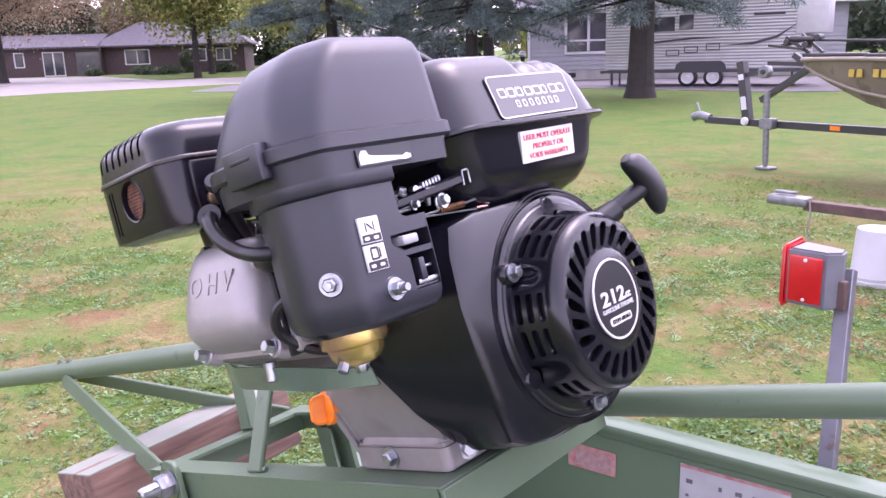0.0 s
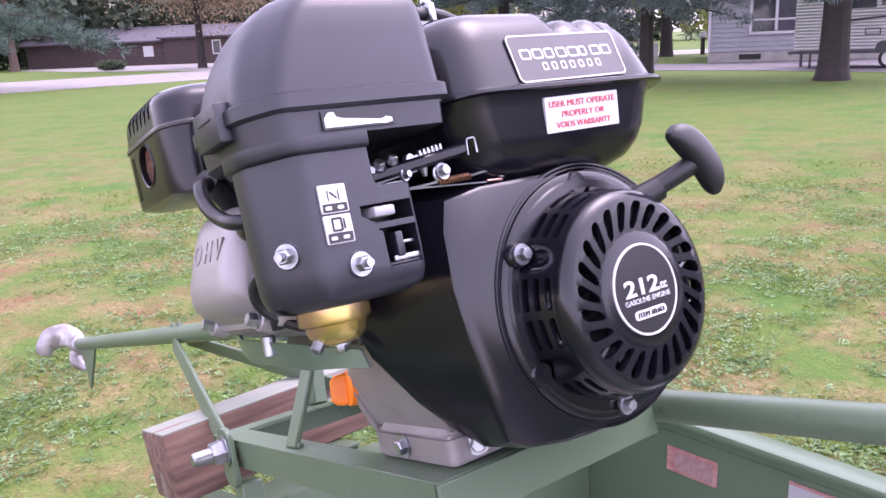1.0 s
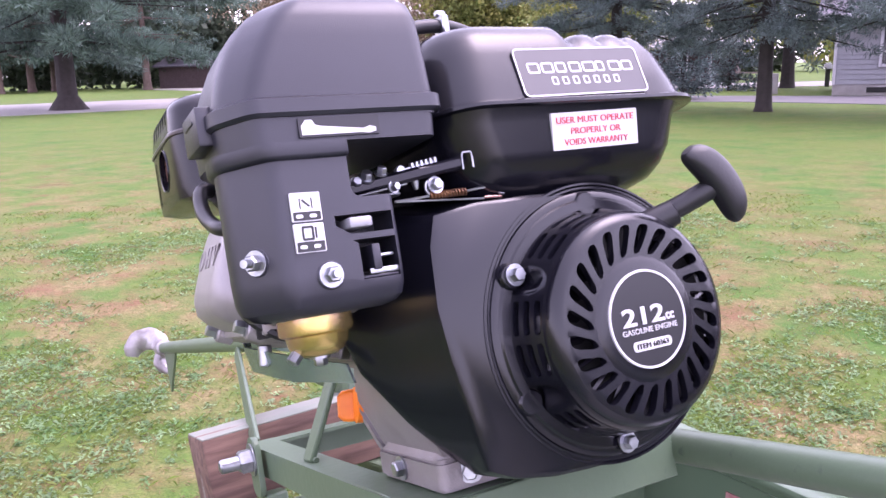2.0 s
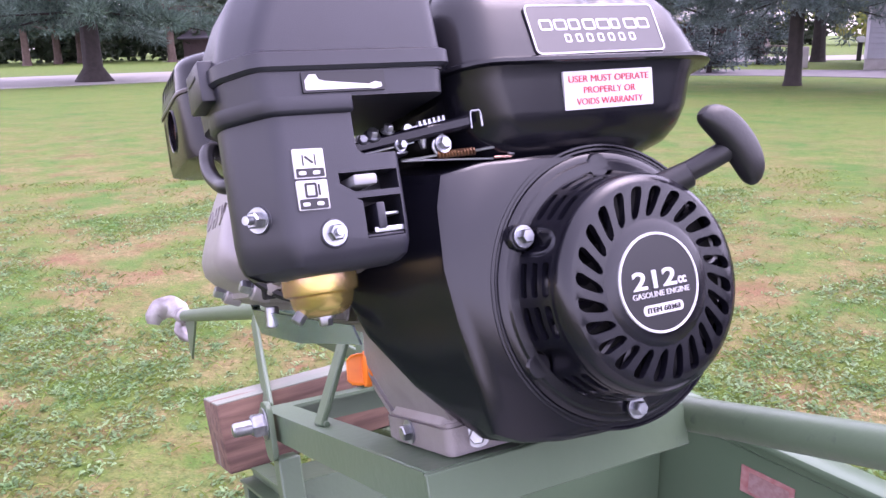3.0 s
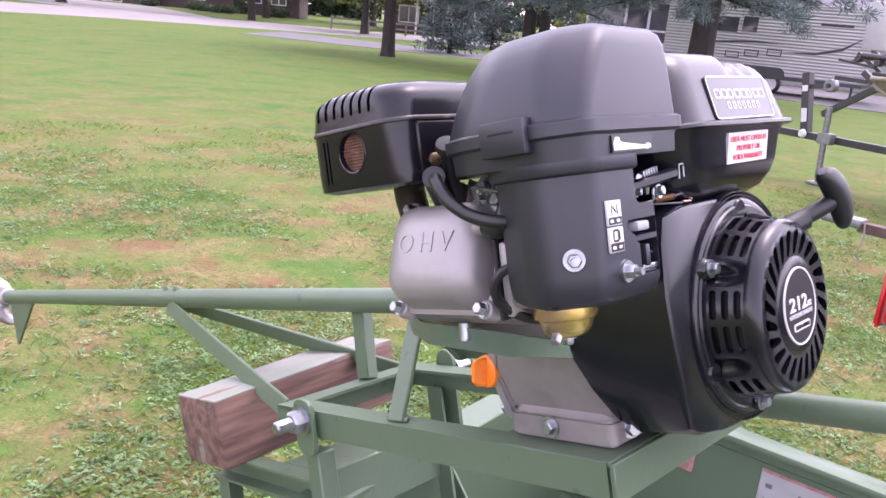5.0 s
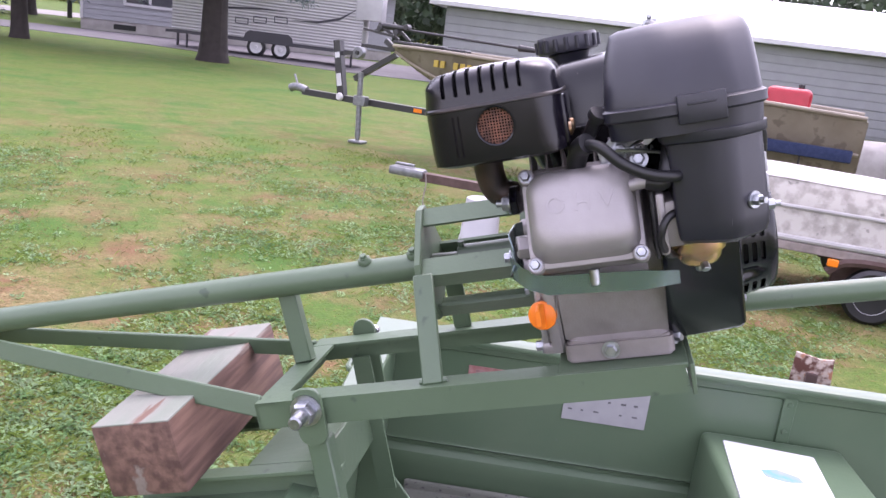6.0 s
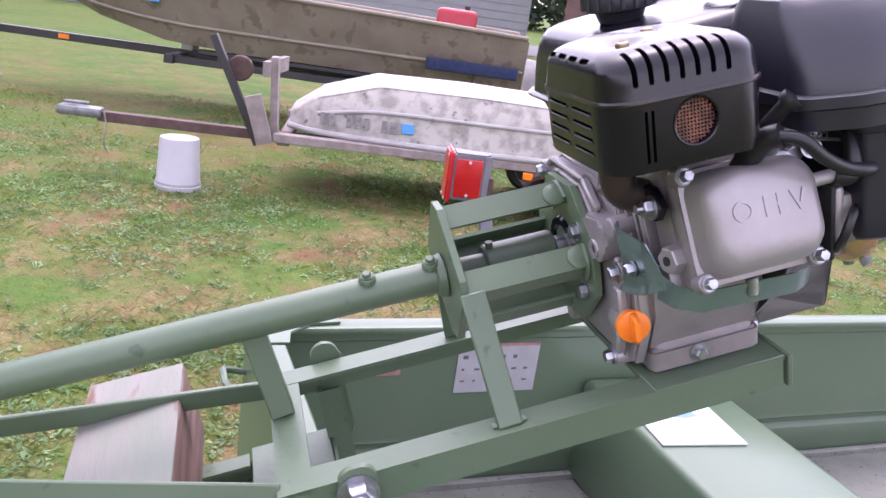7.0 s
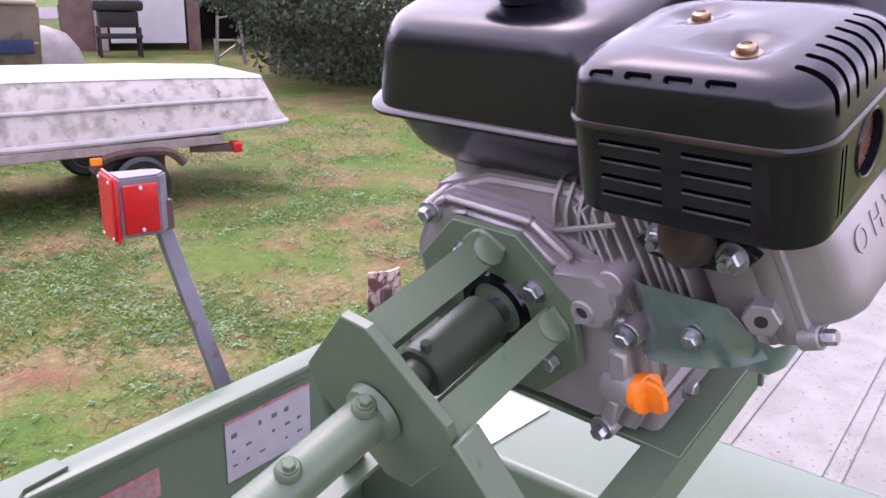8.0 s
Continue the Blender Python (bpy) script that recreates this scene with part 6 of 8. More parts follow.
def broadleaf(x, y, h, r, crown, start, seed, leaf, label, leaves=9000, size=0.16, bark=None, squash=0.8):
    rr = np.random.default_rng(seed)
    tree = thing("broadleaf_tree", label, "tree", None, "broadleaf trees")
    bm = bmesh.new()
    trunk_mesh(bm, x, y, h * 0.8, r)
    ends = []
    for k in range(26):
        f = rr.uniform(0.0, 0.85)
        z = start + (h * 0.85 - start) * f
        a, L = rr.uniform(0, 6.283), crown * rr.uniform(0.5, 1.0) * (1 - 0.5 * f)
        b = V((x, y, z))
        m = b + V((math.cos(a) * L * 0.5, math.sin(a) * L * 0.5, L * rr.uniform(0.15, 0.45)))
        e = b + V((math.cos(a) * L, math.sin(a) * L, L * rr.uniform(0.3, 0.8)))
        rod(bm, b, m, r * 0.30 * (1.1 - f), r * 0.16, 5)
        rod(bm, m, e, r * 0.16, r * 0.05, 5)
        ends += [m, e, (m + e) / 2]
    part("trunk", bm, bark or BARK, tree)
    ends = np.array([tuple(e) for e in ends])
    c = ends[rr.integers(0, len(ends), leaves)] + rr.normal(0, 1, (leaves, 3)) * np.array([crown * 0.20, crown * 0.20, crown * 0.17])
    mesh_of("crown", *quads(rr, c, size), leaf, parent=tree)
    return tree


def quads(rr, c, size):
    k = len(c)
    d = rr.normal(0, 1, (k, 3))
    d /= np.linalg.norm(d, axis=1)[:, None]
    s = np.cross(d, rr.normal(0, 1, (k, 3)))
    s /= np.linalg.norm(s, axis=1)[:, None]
    L = size * rr.uniform(0.6, 1.5, (k, 1))
    v = np.stack([c, c + d * L * 0.5 + s * L * 0.42, c + d * L, c + d * L * 0.5 - s * L * 0.42], 1)
    return v.reshape(-1, 3), (np.arange(k)[:, None] * 4 + np.array([[0, 1, 2, 0, 2, 3]])).reshape(-1, 3)


broadleaf(-33.5, 60.5, 13.0, 0.33, 7.5, 4.0, 31, RUSSET, "russet autumn tree over the drive of the brick house", 70000, 0.15)
broadleaf(-19.5, 62.0, 12.0, 0.26, 5.5, 2.8, 32, OLIVE, "green and yellow autumn tree on the far lawn", 22000, 0.22)
broadleaf(-22.0, 74.0, 13.0, 0.28, 6.5, 3.0, 33, OLIVE, "yellowing tree beside the brick house", 18000, 0.26)
broadleaf(1.95, 50.5, 11.0, 0.36, 5.5, 2.6, 34, OLIVE, "green tree with a forked trunk beside the drive", 18000, 0.20)
broadleaf(-9.5, 54.0, 9.0, 0.24, 4.6, 2.0, 35, OLIVE, "small green tree near the road", 15000, 0.18)
broadleaf(-14.0, 84.0, 15.0, 0.35, 8.0, 3.0, 36, OLIVE, "tall yellow-green tree in the distance", 15000, 0.34)
broadleaf(-36.0, 96.0, 17.0, 0.35, 9.0, 3.0, 37, RUSSET, "tall russet tree behind the brick house", 45000, 0.21)


def woods(name, spots, leaf, label, seed, leaves, size):
    """A far belt of trees."""
    rr = np.random.default_rng(seed)
    c = []
    for x, y, h, w in spots:
        k = leaves
        q = rr.normal(0, 1, (k, 3))
        q /= np.linalg.norm(q, axis=1)[:, None]
        q *= rr.uniform(0.55, 1.0, (k, 1)) ** 0.4
        lump = 1 + 0.22 * np.sin(q[:, :1] * 7 + x) * np.sin(q[:, 2:] * 6 + y)
        c.append(np.array([x, y, h * 0.5]) + q * lump * np.array([w, w, h * 0.52]))
    return mesh_of(name, *quads(rr, np.concatenate(c), size), leaf, label, "woods", "stuff")


wr = random.Random(5)
woods("far_woods", [(-150 + 9 * k + wr.uniform(-4, 4), 128 + wr.uniform(-8, 10) - 0.25 * abs(k - 12), wr.uniform(7, 11.5), wr.uniform(5, 8)) for k in range(34)], DEEP, "dark green belt of far woods", 41, 2000, 0.85)
woods("far_autumn_woods", [(-100 + 16 * k + wr.uniform(-5, 5), 120 + wr.uniform(-6, 6), wr.uniform(8, 12), wr.uniform(4, 7)) for k in range(13)], OLIVE, "yellow-green belt of far autumn woods", 42, 1500, 0.7)
woods("far_pines", [(-125 + 6 * k, 62 + 2.6 * k + wr.uniform(-4, 4), wr.uniform(10, 16), wr.uniform(5, 8)) for k in range(14)], DEEP, "dark shaded woods behind the pines", 43, 2200, 0.75)
woods("right_woods", [(26 + 5 * k, 66 - 2.2 * k + wr.uniform(-3, 3), wr.uniform(9, 15), wr.uniform(4, 6)) for k in range(13)], DEEP, "dark woods behind the grey buildings", 44, 2200, 0.6)

# ---- buildings ----
SIDING = material("grey_lap_siding", (0.288, 0.292, 0.306), 0.6, second=(0.263, 0.266, 0.281), scale=2.5, bump=0.1, bump_scale=40)
TRIM = material("white_trim", (0.562, 0.554, 0.569), 0.5, second=(0.504, 0.497, 0.511), scale=3)
GLASS = material("window_glass", (0.035, 0.035, 0.045), 0.06, second=(0.06, 0.06, 0.07), scale=1.5, spec=0.8)
SHINGLE = material("grey_shingles", (0.0756, 0.0691, 0.0828), 0.85, second=(0.104, 0.095, 0.112), scale=4, bump=0.6, bump_scale=14)
BRICK = material("brown_brick", (0.0576, 0.0374, 0.0403), 0.85, second=(0.0792, 0.0533, 0.0547), scale=6, bump=0.5, bump_scale=12)
CONC_BLOCK = material("concrete_block", (0.346, 0.324, 0.317), 0.85, second=(0.288, 0.266, 0.259), scale=3)


def at(x, y, heading):
    return Matrix.Translation((x, y, 0)) @ Matrix.Rotation(radians(heading), 4, "Z")


def window_unit(parent, x, z, w, h, y, lights=2, low=0.0, name="window"):
    """White framed window on a wall that faces -y."""
    win = shape(name, TRIM, parent, outline_panel_solid, x, z, w, h, y, 0.09)
    shape("pane", GLASS, win, box, x - w / 2 + 0.05, x + w / 2 - 0.05, y - 0.02, y - 0.01, z + 0.05, z + h - 0.05)
    for k in range(1, lights):
        xm = x - w / 2 + w * k / lights
        shape("mullion", TRIM, win, box, xm - 0.06, xm + 0.06, y - 0.045, y - 0.005, z + 0.06, z + h - 0.06, 0.01, 1)
    if low:
        shape("rail", TRIM, win, box, x - w / 2 + 0.07, x + w / 2 - 0.07, y - 0.042, y - 0.006, z + h * low - 0.04, z + h * low + 0.04, 0.008, 1)
    return win


def outline_panel_solid(bm, x, z, w, h, y, t):
    for a in ((x - w / 2 - t, x - w / 2 + 0.02, z - t, z + h + t), (x + w / 2 - 0.02, x + w / 2 + t, z - t, z + h + t), (x - w / 2 + 0.02, x + w / 2 - 0.02, z - t, z + 0.02), (x - w / 2 + 0.02, x + w / 2 - 0.02, z + h - 0.02, z + h + t)):
        box(bm, a[0], a[1], y - 0.06, y + 0.02, a[2], a[3], 0.01, 1)


def gable_roof(bm, x0, x1, y0, y1, z, rise, over, t=0.16, hip=0.0):
    ym = (y0 + y1) / 2
    a = [V((x0 - over, y0 - over, z)), V((x1 + over, y0 - over, z)), V((x1 + over, y1 + over, z)), V((x0 - over, y1 + over, z)), V((x0 - over + hip, ym, z + rise)), V((x1 + over - hip, ym, z + rise))]
    top = [bm.verts.new(p + V((0, 0, t))) for p in a]
    low = [bm.verts.new(p) for p in a[:4]]
    for f in ((0, 1, 5, 4), (2, 3, 4, 5), (1, 2, 5), (3, 0, 4)):
        bm.faces.new([top[i] for i in f])
    bm.faces.new(low[::-1])
    for i in range(4):
        j = (i + 1) % 4
        bm.faces.new((low[i], low[j], top[j], top[i]))


house = thing("grey_house", "pale grey lap-sided bungalow with white windows and a low roof", "house", at(3.35, 38.9, -6))
shape("wall", SIDING, house, box, 0.03, 14.0, 0.03, 9.0, 0.45, 3.15, 0.01, 1)
for k in range(13):
    shape("siding_board", SIDING, house, prism, [(0.031, 0.46 + 0.205 * k), (-0.008, 0.465 + 0.205 * k), (0.018, 0.660 + 0.205 * k), (0.031, 0.660 + 0.205 * k)], 0.10, 14.0, YZ)
shape("foundation", CONC_BLOCK, house, box, 0.0, 14.03, 0.02, 9.03, 0.0, 0.46, 0.01, 1)
shape("foundation_vent", DARK, house, box, 1.3, 2.2, 0.0, 0.018, 0.12, 0.34)
shape("roof", SHINGLE, house, gable_roof, 0, 14.0, 0, 9.0, 3.15, 1.7, 0.75)
shape("fascia", TRIM, house, box, -0.80, 14.8, -0.80, -0.76, 3.10, 3.34, 0.01, 1)
shape("fascia", TRIM, house, box, -0.82, -0.77, -0.80, 9.8, 3.10, 3.34, 0.01, 1)
shape("corner_board", TRIM, house, box, -0.03, 0.09, -0.03, 0.06, 0.45, 3.12, 0.01, 1)
window_unit(house, 2.75, 1.25, 2.0, 1.75, 0.0, 2, 0.30)
window_unit(house, 8.2, 1.5, 1.6, 1.3, 0.0, 2)
shape("door", TRIM, house, box, 11.6, 12.6, -0.03, 0.02, 0.45, 2.55, 0.01, 1)

brick = thing("brick_house", "low brown brick house with a grey hipped roof and white doors", "house", at(-49.0, 80.5, 8))
shape("wall", BRICK, brick, box, 0, 13.5, 0.0, 9, 0, 2.7, 0.01, 1)
shape("wall", BRICK, brick, box, 13.5, 27.5, 1.2, 10, 0, 2.7, 0.01, 1)
shape("roof", SHINGLE, brick, gable_roof, 13.0, 27.5, 1.2, 10, 2.7, 2.4, 0.7, 0.16, 4.0)
shape("roof", SHINGLE, brick, gable_roof, 0, 12.9, 0.0, 9, 2.7, 1.3, 0.5)
shape("wall", BRICK, brick, box, -16, -0.1, 0.6, 9, 0, 2.4, 0.01, 1)
shape("roof", SHINGLE, brick, gable_roof, -16, -0.2, 0.6, 9, 2.4, 1.6, 0.5)
for x in (8.1, 9.1):
    shape("sliding_door", GLASS, brick, box, x, x + 0.9, -0.06, 0.0, 0.1, 2.25, 0.01, 1)
    shape("door_frame", TRIM, brick, outline_panel_solid, x + 0.45, 0.1, 0.9, 2.2, -0.02, 0.08)
window_unit(brick, 5.8, 1.0, 0.8, 1.3, 0.0, 1)
shape("white_door", TRIM, brick, box, -2.6, -1.5, 0.50, 0.58, 0.9, 2.0, 0.01, 1)
window_unit(brick, 16.8, 1.0, 2.3, 1.35, 1.2, 2)
window_unit(brick, 22.8, 1.2, 1.6, 1.1, 1.2, 2)
window_unit(brick, 25.4, 1.2, 1.4, 1.1, 1.2, 2)
shape("dark_entry", GLASS, brick, box, 11.2, 13.4, -0.04, 0.0, 0.05, 2.3)
shape("chimney", CONC_BLOCK, brick, box, 20.3, 20.9, 5.0, 5.6, 4.6, 5.9, 0.02, 1)
HEDGE = leafy("dark_hedge_leaves", (0.0432, 0.0684, 0.0374), (0.0792, 0.104, 0.0634), 0.6, 0.4, 1.0)


def shrub(x, y, w, h, seed, leaf, label, count=2200, size=0.13, name="shrub"):
    rr = np.random.default_rng(seed)
    q = rr.normal(0, 1, (count, 3))
    q /= np.linalg.norm(q, axis=1)[:, None]
    q *= rr.uniform(0.5, 1.0, (count, 1)) ** 0.5
    q *= 1 + 0.18 * np.sin(q[:, :1] * 8 + seed) * np.sin(q[:, 2:] * 7)
    c = np.array([x, y, h * 0.48]) + q * np.array([w, w, h * 0.5])
    if name == "shrub":
        return mesh_of(name, *quads(rr, c, size), leaf, label, "shrub")
    bush = thing(name, label, "hedge")
    mesh_of("foliage", *quads(rr, c, size), leaf, parent=bush)
    for k in range(5):
        a = 1.3 * k + seed
        shape("stem", BARK, bush, rod, (x + 0.3 * math.cos(a), y + 0.3 * math.sin(a), 0), (x + w * 0.6 * math.cos(a), y + w * 0.6 * math.sin(a), h * 0.7), 0.05, 0.015, 7)
    return bush


for k, (x, y, w, h) in enumerate(((-29.8, 78.5, 1.3, 0.9), (-27.2, 77.5, 1.5, 0.8), (-26.8, 82.0, 0.8, 2.4), (-22.6, 80.5, 1.1, 1.0), (-34.5, 78, 0.8, 0.7), (-43.5, 63.0, 1.2, 0.9))):
    shrub(x, y, w, h, 60 + k, HEDGE, "low dark shrub beside the brick house")

far_house = thing("porch_house", "distant pale house with a porch behind a rail fence", "house", at(-10.2, 66.0, -2))
shape("wall", BRICK, far_house, box, 0, 9.0, 1.6, 8, 0, 2.6, 0.01, 1)
shape("roof", CONC_BLOCK, far_house, gable_roof, -0.4, 9.4, 0.0, 8, 2.6, 1.5, 0.5)
for x in (0.2, 2.6, 5.0, 7.2):
    shape("porch_post", TRIM, far_house, box, x, x + 0.14, 0.0, 0.14, 0, 2.6, 0.01, 1)
window_unit(far_house, 1.8, 0.9, 1.5, 1.2, 1.6, 2)
window_unit(far_house, 4.6, 0.9, 1.5, 1.2, 1.6, 2)
FENCE_WOOD = material("grey_fence_wood", (0.158, 0.137, 0.122), 0.85, second=(0.216, 0.187, 0.173), scale=6, bump=0.4, bump_scale=40)
fence = thing("rail_fence", "low grey wooden rail fence along the far verge", "fence", at(-12.5, 57.8, 4))
for k in range(6):
    shape("post", FENCE_WOOD, fence, box, 2.6 * k - 0.07, 2.6 * k + 0.07, -0.07, 0.07, 0, 0.95, 0.01, 1)
for z in (0.35, 0.72):
    for k in range(5):
        shape("rail", FENCE_WOOD, fence, box, 2.6 * k + 0.05, 2.6 * k + 2.55, -0.03, 0.03, z, z + 0.12, 0.01, 1)
marker = thing("marker_post", "short pale square post at the edge of the driveway", "post", at(1.12, 41.1, 10))
shape("post", CONC_BLOCK, marker, box, -0.13, 0.13, -0.13, 0.13, 0, 0.95, 0.02, 1)
mailbox = thing("mailbox", "white mailbox on a dark post", "mailbox", at(4.1, 52.0, 0))
shape("post", DARK, mailbox, box, -0.12, 0.12, -0.12, 0.12, 0, 1.0, 0.01, 1)
shape("box", TRIM, mailbox, prism, [(-0.2, 1.0), (0.2, 1.0), (0.2, 1.22), (0.12, 1.33), (-0.12, 1.33), (-0.2, 1.22)], -0.3, 0.3, XZ, 0.01, 1)

# ---- travel trailer ----
RV_SKIN = material("ivory_trailer_skin", (0.461, 0.454, 0.461), 0.4, second=(0.418, 0.41, 0.418), scale=2, bump=0.05, bump_scale=20)
STRIPE = material("charcoal_stripe", (0.045, 0.043, 0.055), 0.4)
rv = thing("travel_trailer", "ivory travel trailer with dark swooshes on tandem wheels", "trailer", at(6.13, 31.1, -29.3))


def rv_side(bm):
    rows = []
    n = 44
    for k in range(n + 1):
        z = 0.62 + (2.95 - 0.62) * k / n
        o = -0.030 if k % 2 else 0.0
        rows.append([V((-0.60, o, z)), V((6.25, o, z)), V((6.25, 2.35, z)), V((-0.60, 2.35, z))])
    rings(bm, rows)


shape("body", RV_SKIN, rv, rv_side)
shape("roof", RV_SKIN, rv, box, -0.65, 6.30, -0.03, 2.4, 2.93, 3.02, 0.03, 2)
shape("skirt", STRIPE, rv, box, -0.5, 6.2, -0.02, 2.3, 0.50, 0.625, 0.01, 1)
for x in (2.45, 3.34):
    w = shape("wheel", RUBBER, rv, lathe, [(0.17, -0.10), (0.30, -0.11), (0.335, -0.08), (0.335, 0.08), (0.30, 0.10)], Matrix.Translation((x, 0.12, 0.335)) @ FRONT, 28, label="black trailer tyre")
    shape("rim", TRIM, w, lathe, [(0.001, 0.118), (0.06, 0.120), (0.07, 0.108), (0.14, 0.100), (0.18, 0.112), (0.225, 0.116)], Matrix.Translation((x, 0.12, 0.335)) @ FRONT, 24, False, False, label="white steel rim")
shape("wheel_arch", STRIPE, rv, prism, [(2.0, 0.60), (2.06, 0.80), (2.2, 0.90), (3.6, 0.90), (3.74, 0.80), (3.8, 0.60)], -0.035, -0.02, XZ)
shape("swoosh", STRIPE, rv, prism, [(0.35, 1.35), (1.0, 1.60), (2.6, 1.72), (3.6, 1.68), (2.6, 1.66), (1.0, 1.52)], -0.03, -0.02, XZ)
shape("swoosh", STRIPE, rv, prism, [(3.6, 1.42), (4.6, 1.50), (5.4, 1.72), (6.1, 2.15), (5.4, 1.62), (4.6, 1.42)], -0.03, -0.02, XZ)
shape("end_panel", TRIM, rv, box, 5.95, 6.9, -0.045, 1.9, 1.75, 3.25, 0.03, 2, label="smooth white end panel")
shape("name_bar", STRIPE, rv, box, 4.6, 5.6, -0.03, -0.02, 2.38, 2.46)
for x, z, w, h in ((1.2, 1.95, 0.75, 0.5), (2.1, 2.0, 0.5, 0.5)):
    shape("window", GLASS, rv, box, x, x + w, -0.03, -0.02, z, z + h)
for x, z in ((2.55, 1.2), (3.3, 1.28), (1.9, 1.1)):
    shape("hatch", STRIPE, rv, outline_panel_solid, x, z, 0.45, 0.20, 0.03, 0.02)
shape("hitch", STRIPE, rv, bar, (-0.5, 1.2, 0.55), (-1.2, 1.2, 0.50), 0.12, 0.10)
shape("hitch_jack", STRIPE, rv, rod, (-0.75, 1.2, 0.0), (-0.75, 1.2, 0.75), 0.05, n=10)
shape("gas_bottle", TRIM, rv, rod, (-0.45, 1.2, 0.58), (-0.45, 1.2, 1.05), 0.15, None, 16, 0.04)
shape("stabiliser", STRIPE, rv, rod, (5.9, 0.2, 0.0), (5.9, 0.2, 0.55), 0.04, n=8)
shape("stabiliser", STRIPE, rv, rod, (-0.1, 0.2, 0.0), (-0.1, 0.2, 0.55), 0.04, n=8)

# buildings beyond the boats
garage = thing("grey_garage", "long pale grey sided garage with a white eave", "garage", at(13.5, 25.5, -42))
shape("wall", SIDING, garage, box, 0, 15.0, 0, 8, 0, 2.55, 0.01, 1)
shape("roof", TRIM, garage, gable_roof, 0, 15.0, 0, 8, 2.55, 1.5, 0.5, 0.14)
for k in range(9):
    shape("siding_board", SIDING, garage, box, 0.02, 14.98, -0.022, -0.004, 0.1 + 0.27 * k, 0.1 + 0.27 * k + 0.255, 0.008, 1)
cabin = thing("grey_cabin", "small grey building with a white window", "shed", at(24.5, 12.4, -68))
shape("wall", SIDING, cabin, box, 0, 6.5, 0, 5, 0, 2.5, 0.01, 1)
shape("roof", SHINGLE, cabin, gable_roof, 0, 6.5, 0, 5, 2.5, 0.9, 0.15, 0.08)
window_unit(cabin, 2.3, 1.1, 0.85, 0.9, 0.0, 2)
SHED_WALL = material("red_brown_boards", (0.122, 0.0684, 0.0612), 0.85, second=(0.173, 0.108, 0.0936), scale=4, bump=0.4, bump_scale=20)
PINKISH = material("faded_pink_trim", (0.374, 0.274, 0.252), 0.7, second=(0.324, 0.238, 0.223), scale=4)
shed = thing("open_shed", "open shed with a white door and a dark doorway", "shed", at(16.1, 8.9, -63))
shape("wall", SHED_WALL, shed, box, -0.6, 0.02, 0, 4, 0, 2.7, 0.01, 1)
shape("wall", SHED_WALL, shed, box, 4.4, 5.6, 0, 4, 0, 2.7, 0.01, 1)
# near-black wall colour puts the shade of the doorway into the paint
shape("shaded_back_wall", DARK, shed, box, -0.6, 5.6, 3.6, 4.0, 0, 2.7, 0.01, 1)
shape("lintel", SHED_WALL, shed, box, -0.6, 5.6, 0, 0.15, 2.3, 2.9, 0.01, 1)
shape("roof", SHINGLE, shed, gable_roof, -0.6, 5.6, 0, 4, 2.9, 1.0, 0.3, 0.1)
shape("door", TRIM, shed, box, 0.30, 1.80, -0.06, 0.0, 0.15, 2.3, 0.01, 1, label="white shed door")
shape("door_jamb", PINKISH, shed, box, 0.02, 0.26, -0.08, 0.02, 0, 2.32, 0.01, 1)
shape("door_jamb", SHED_WALL, shed, box, 1.84, 2.10, -0.08, 0.02, 0, 2.32, 0.01, 1)
barrel = thing("oil_drum", "dark green steel drum standing on the grass", "drum", at(17.0, 9.75, 20))
DRUM = material("dark_green_drum", (0.0144, 0.072, 0.0612), 0.4, second=(0.0216, 0.0864, 0.072), scale=8)
shape("drum", DRUM, barrel, lathe, [(0.27, 0.0), (0.29, 0.01), (0.285, 0.28), (0.300, 0.30), (0.285, 0.32), (0.285, 0.57), (0.300, 0.59), (0.285, 0.61), (0.29, 0.87), (0.27, 0.88), (0.26, 0.86), (0.001, 0.86)], Matrix(), 28)
hedge = shrub(12.6, 2.3, 2.9, 3.6, 81, HEDGE, "large dark green hedge beside the shed", 70000, 0.065, "hedge")
shrub(13.6, -1.8, 2.9, 3.4, 82, HEDGE, "large dark green bush beside the hedge", 45000, 0.07, "hedge")

# clutter before the shed
CLUTTER = material("weathered_wood", (0.274, 0.238, 0.216), 0.8, second=(0.202, 0.173, 0.158), scale=9, bump=0.4, bump_scale=50)
chair = thing("broken_chair", "broken pale wooden chair leaning in the shed doorway", "chair", at(14.1, 5.75, -70))
for a, b in (((0, 0, 0), (0.05, 0.1, 0.85)), ((0.5, 0, 0), (0.42, 0.1, 0.95)), ((0, 0.45, 0), (0, 0.42, 0.42)), ((0.5, 0.45, 0), (0.5, 0.42, 0.42))):
    shape("leg", CLUTTER, chair, bar, a, b, 0.05, 0.05)
for a, b in (((0, 0.05, 0.42), (0.5, 0.05, 0.42)), ((0.03, 0.1, 0.8), (0.44, 0.1, 0.88)), ((0, 0.0, 0.1), (0.5, 0.4, 0.42)), ((0.0, 0.42, 0.4), (0.5, 0.42, 0.4))):
    shape("rail", CLUTTER, chair, bar, a, b, 0.05, 0.03)
crate = thing("wood_crate", "pale weathered crate beside the shed doorway", "crate", at(13.1, 4.55, -66))
for k in range(5):
    shape("slat", CLUTTER, crate, box, 0.16 * k, 0.16 * k + 0.13, -0.02, 0.02, 0, 0.85, 0.008, 1)
for z in (0.15, 0.65):
    shape("rail", CLUTTER, crate, box, -0.02, 0.82, 0.02, 0.06, z, z + 0.1, 0.008, 1)
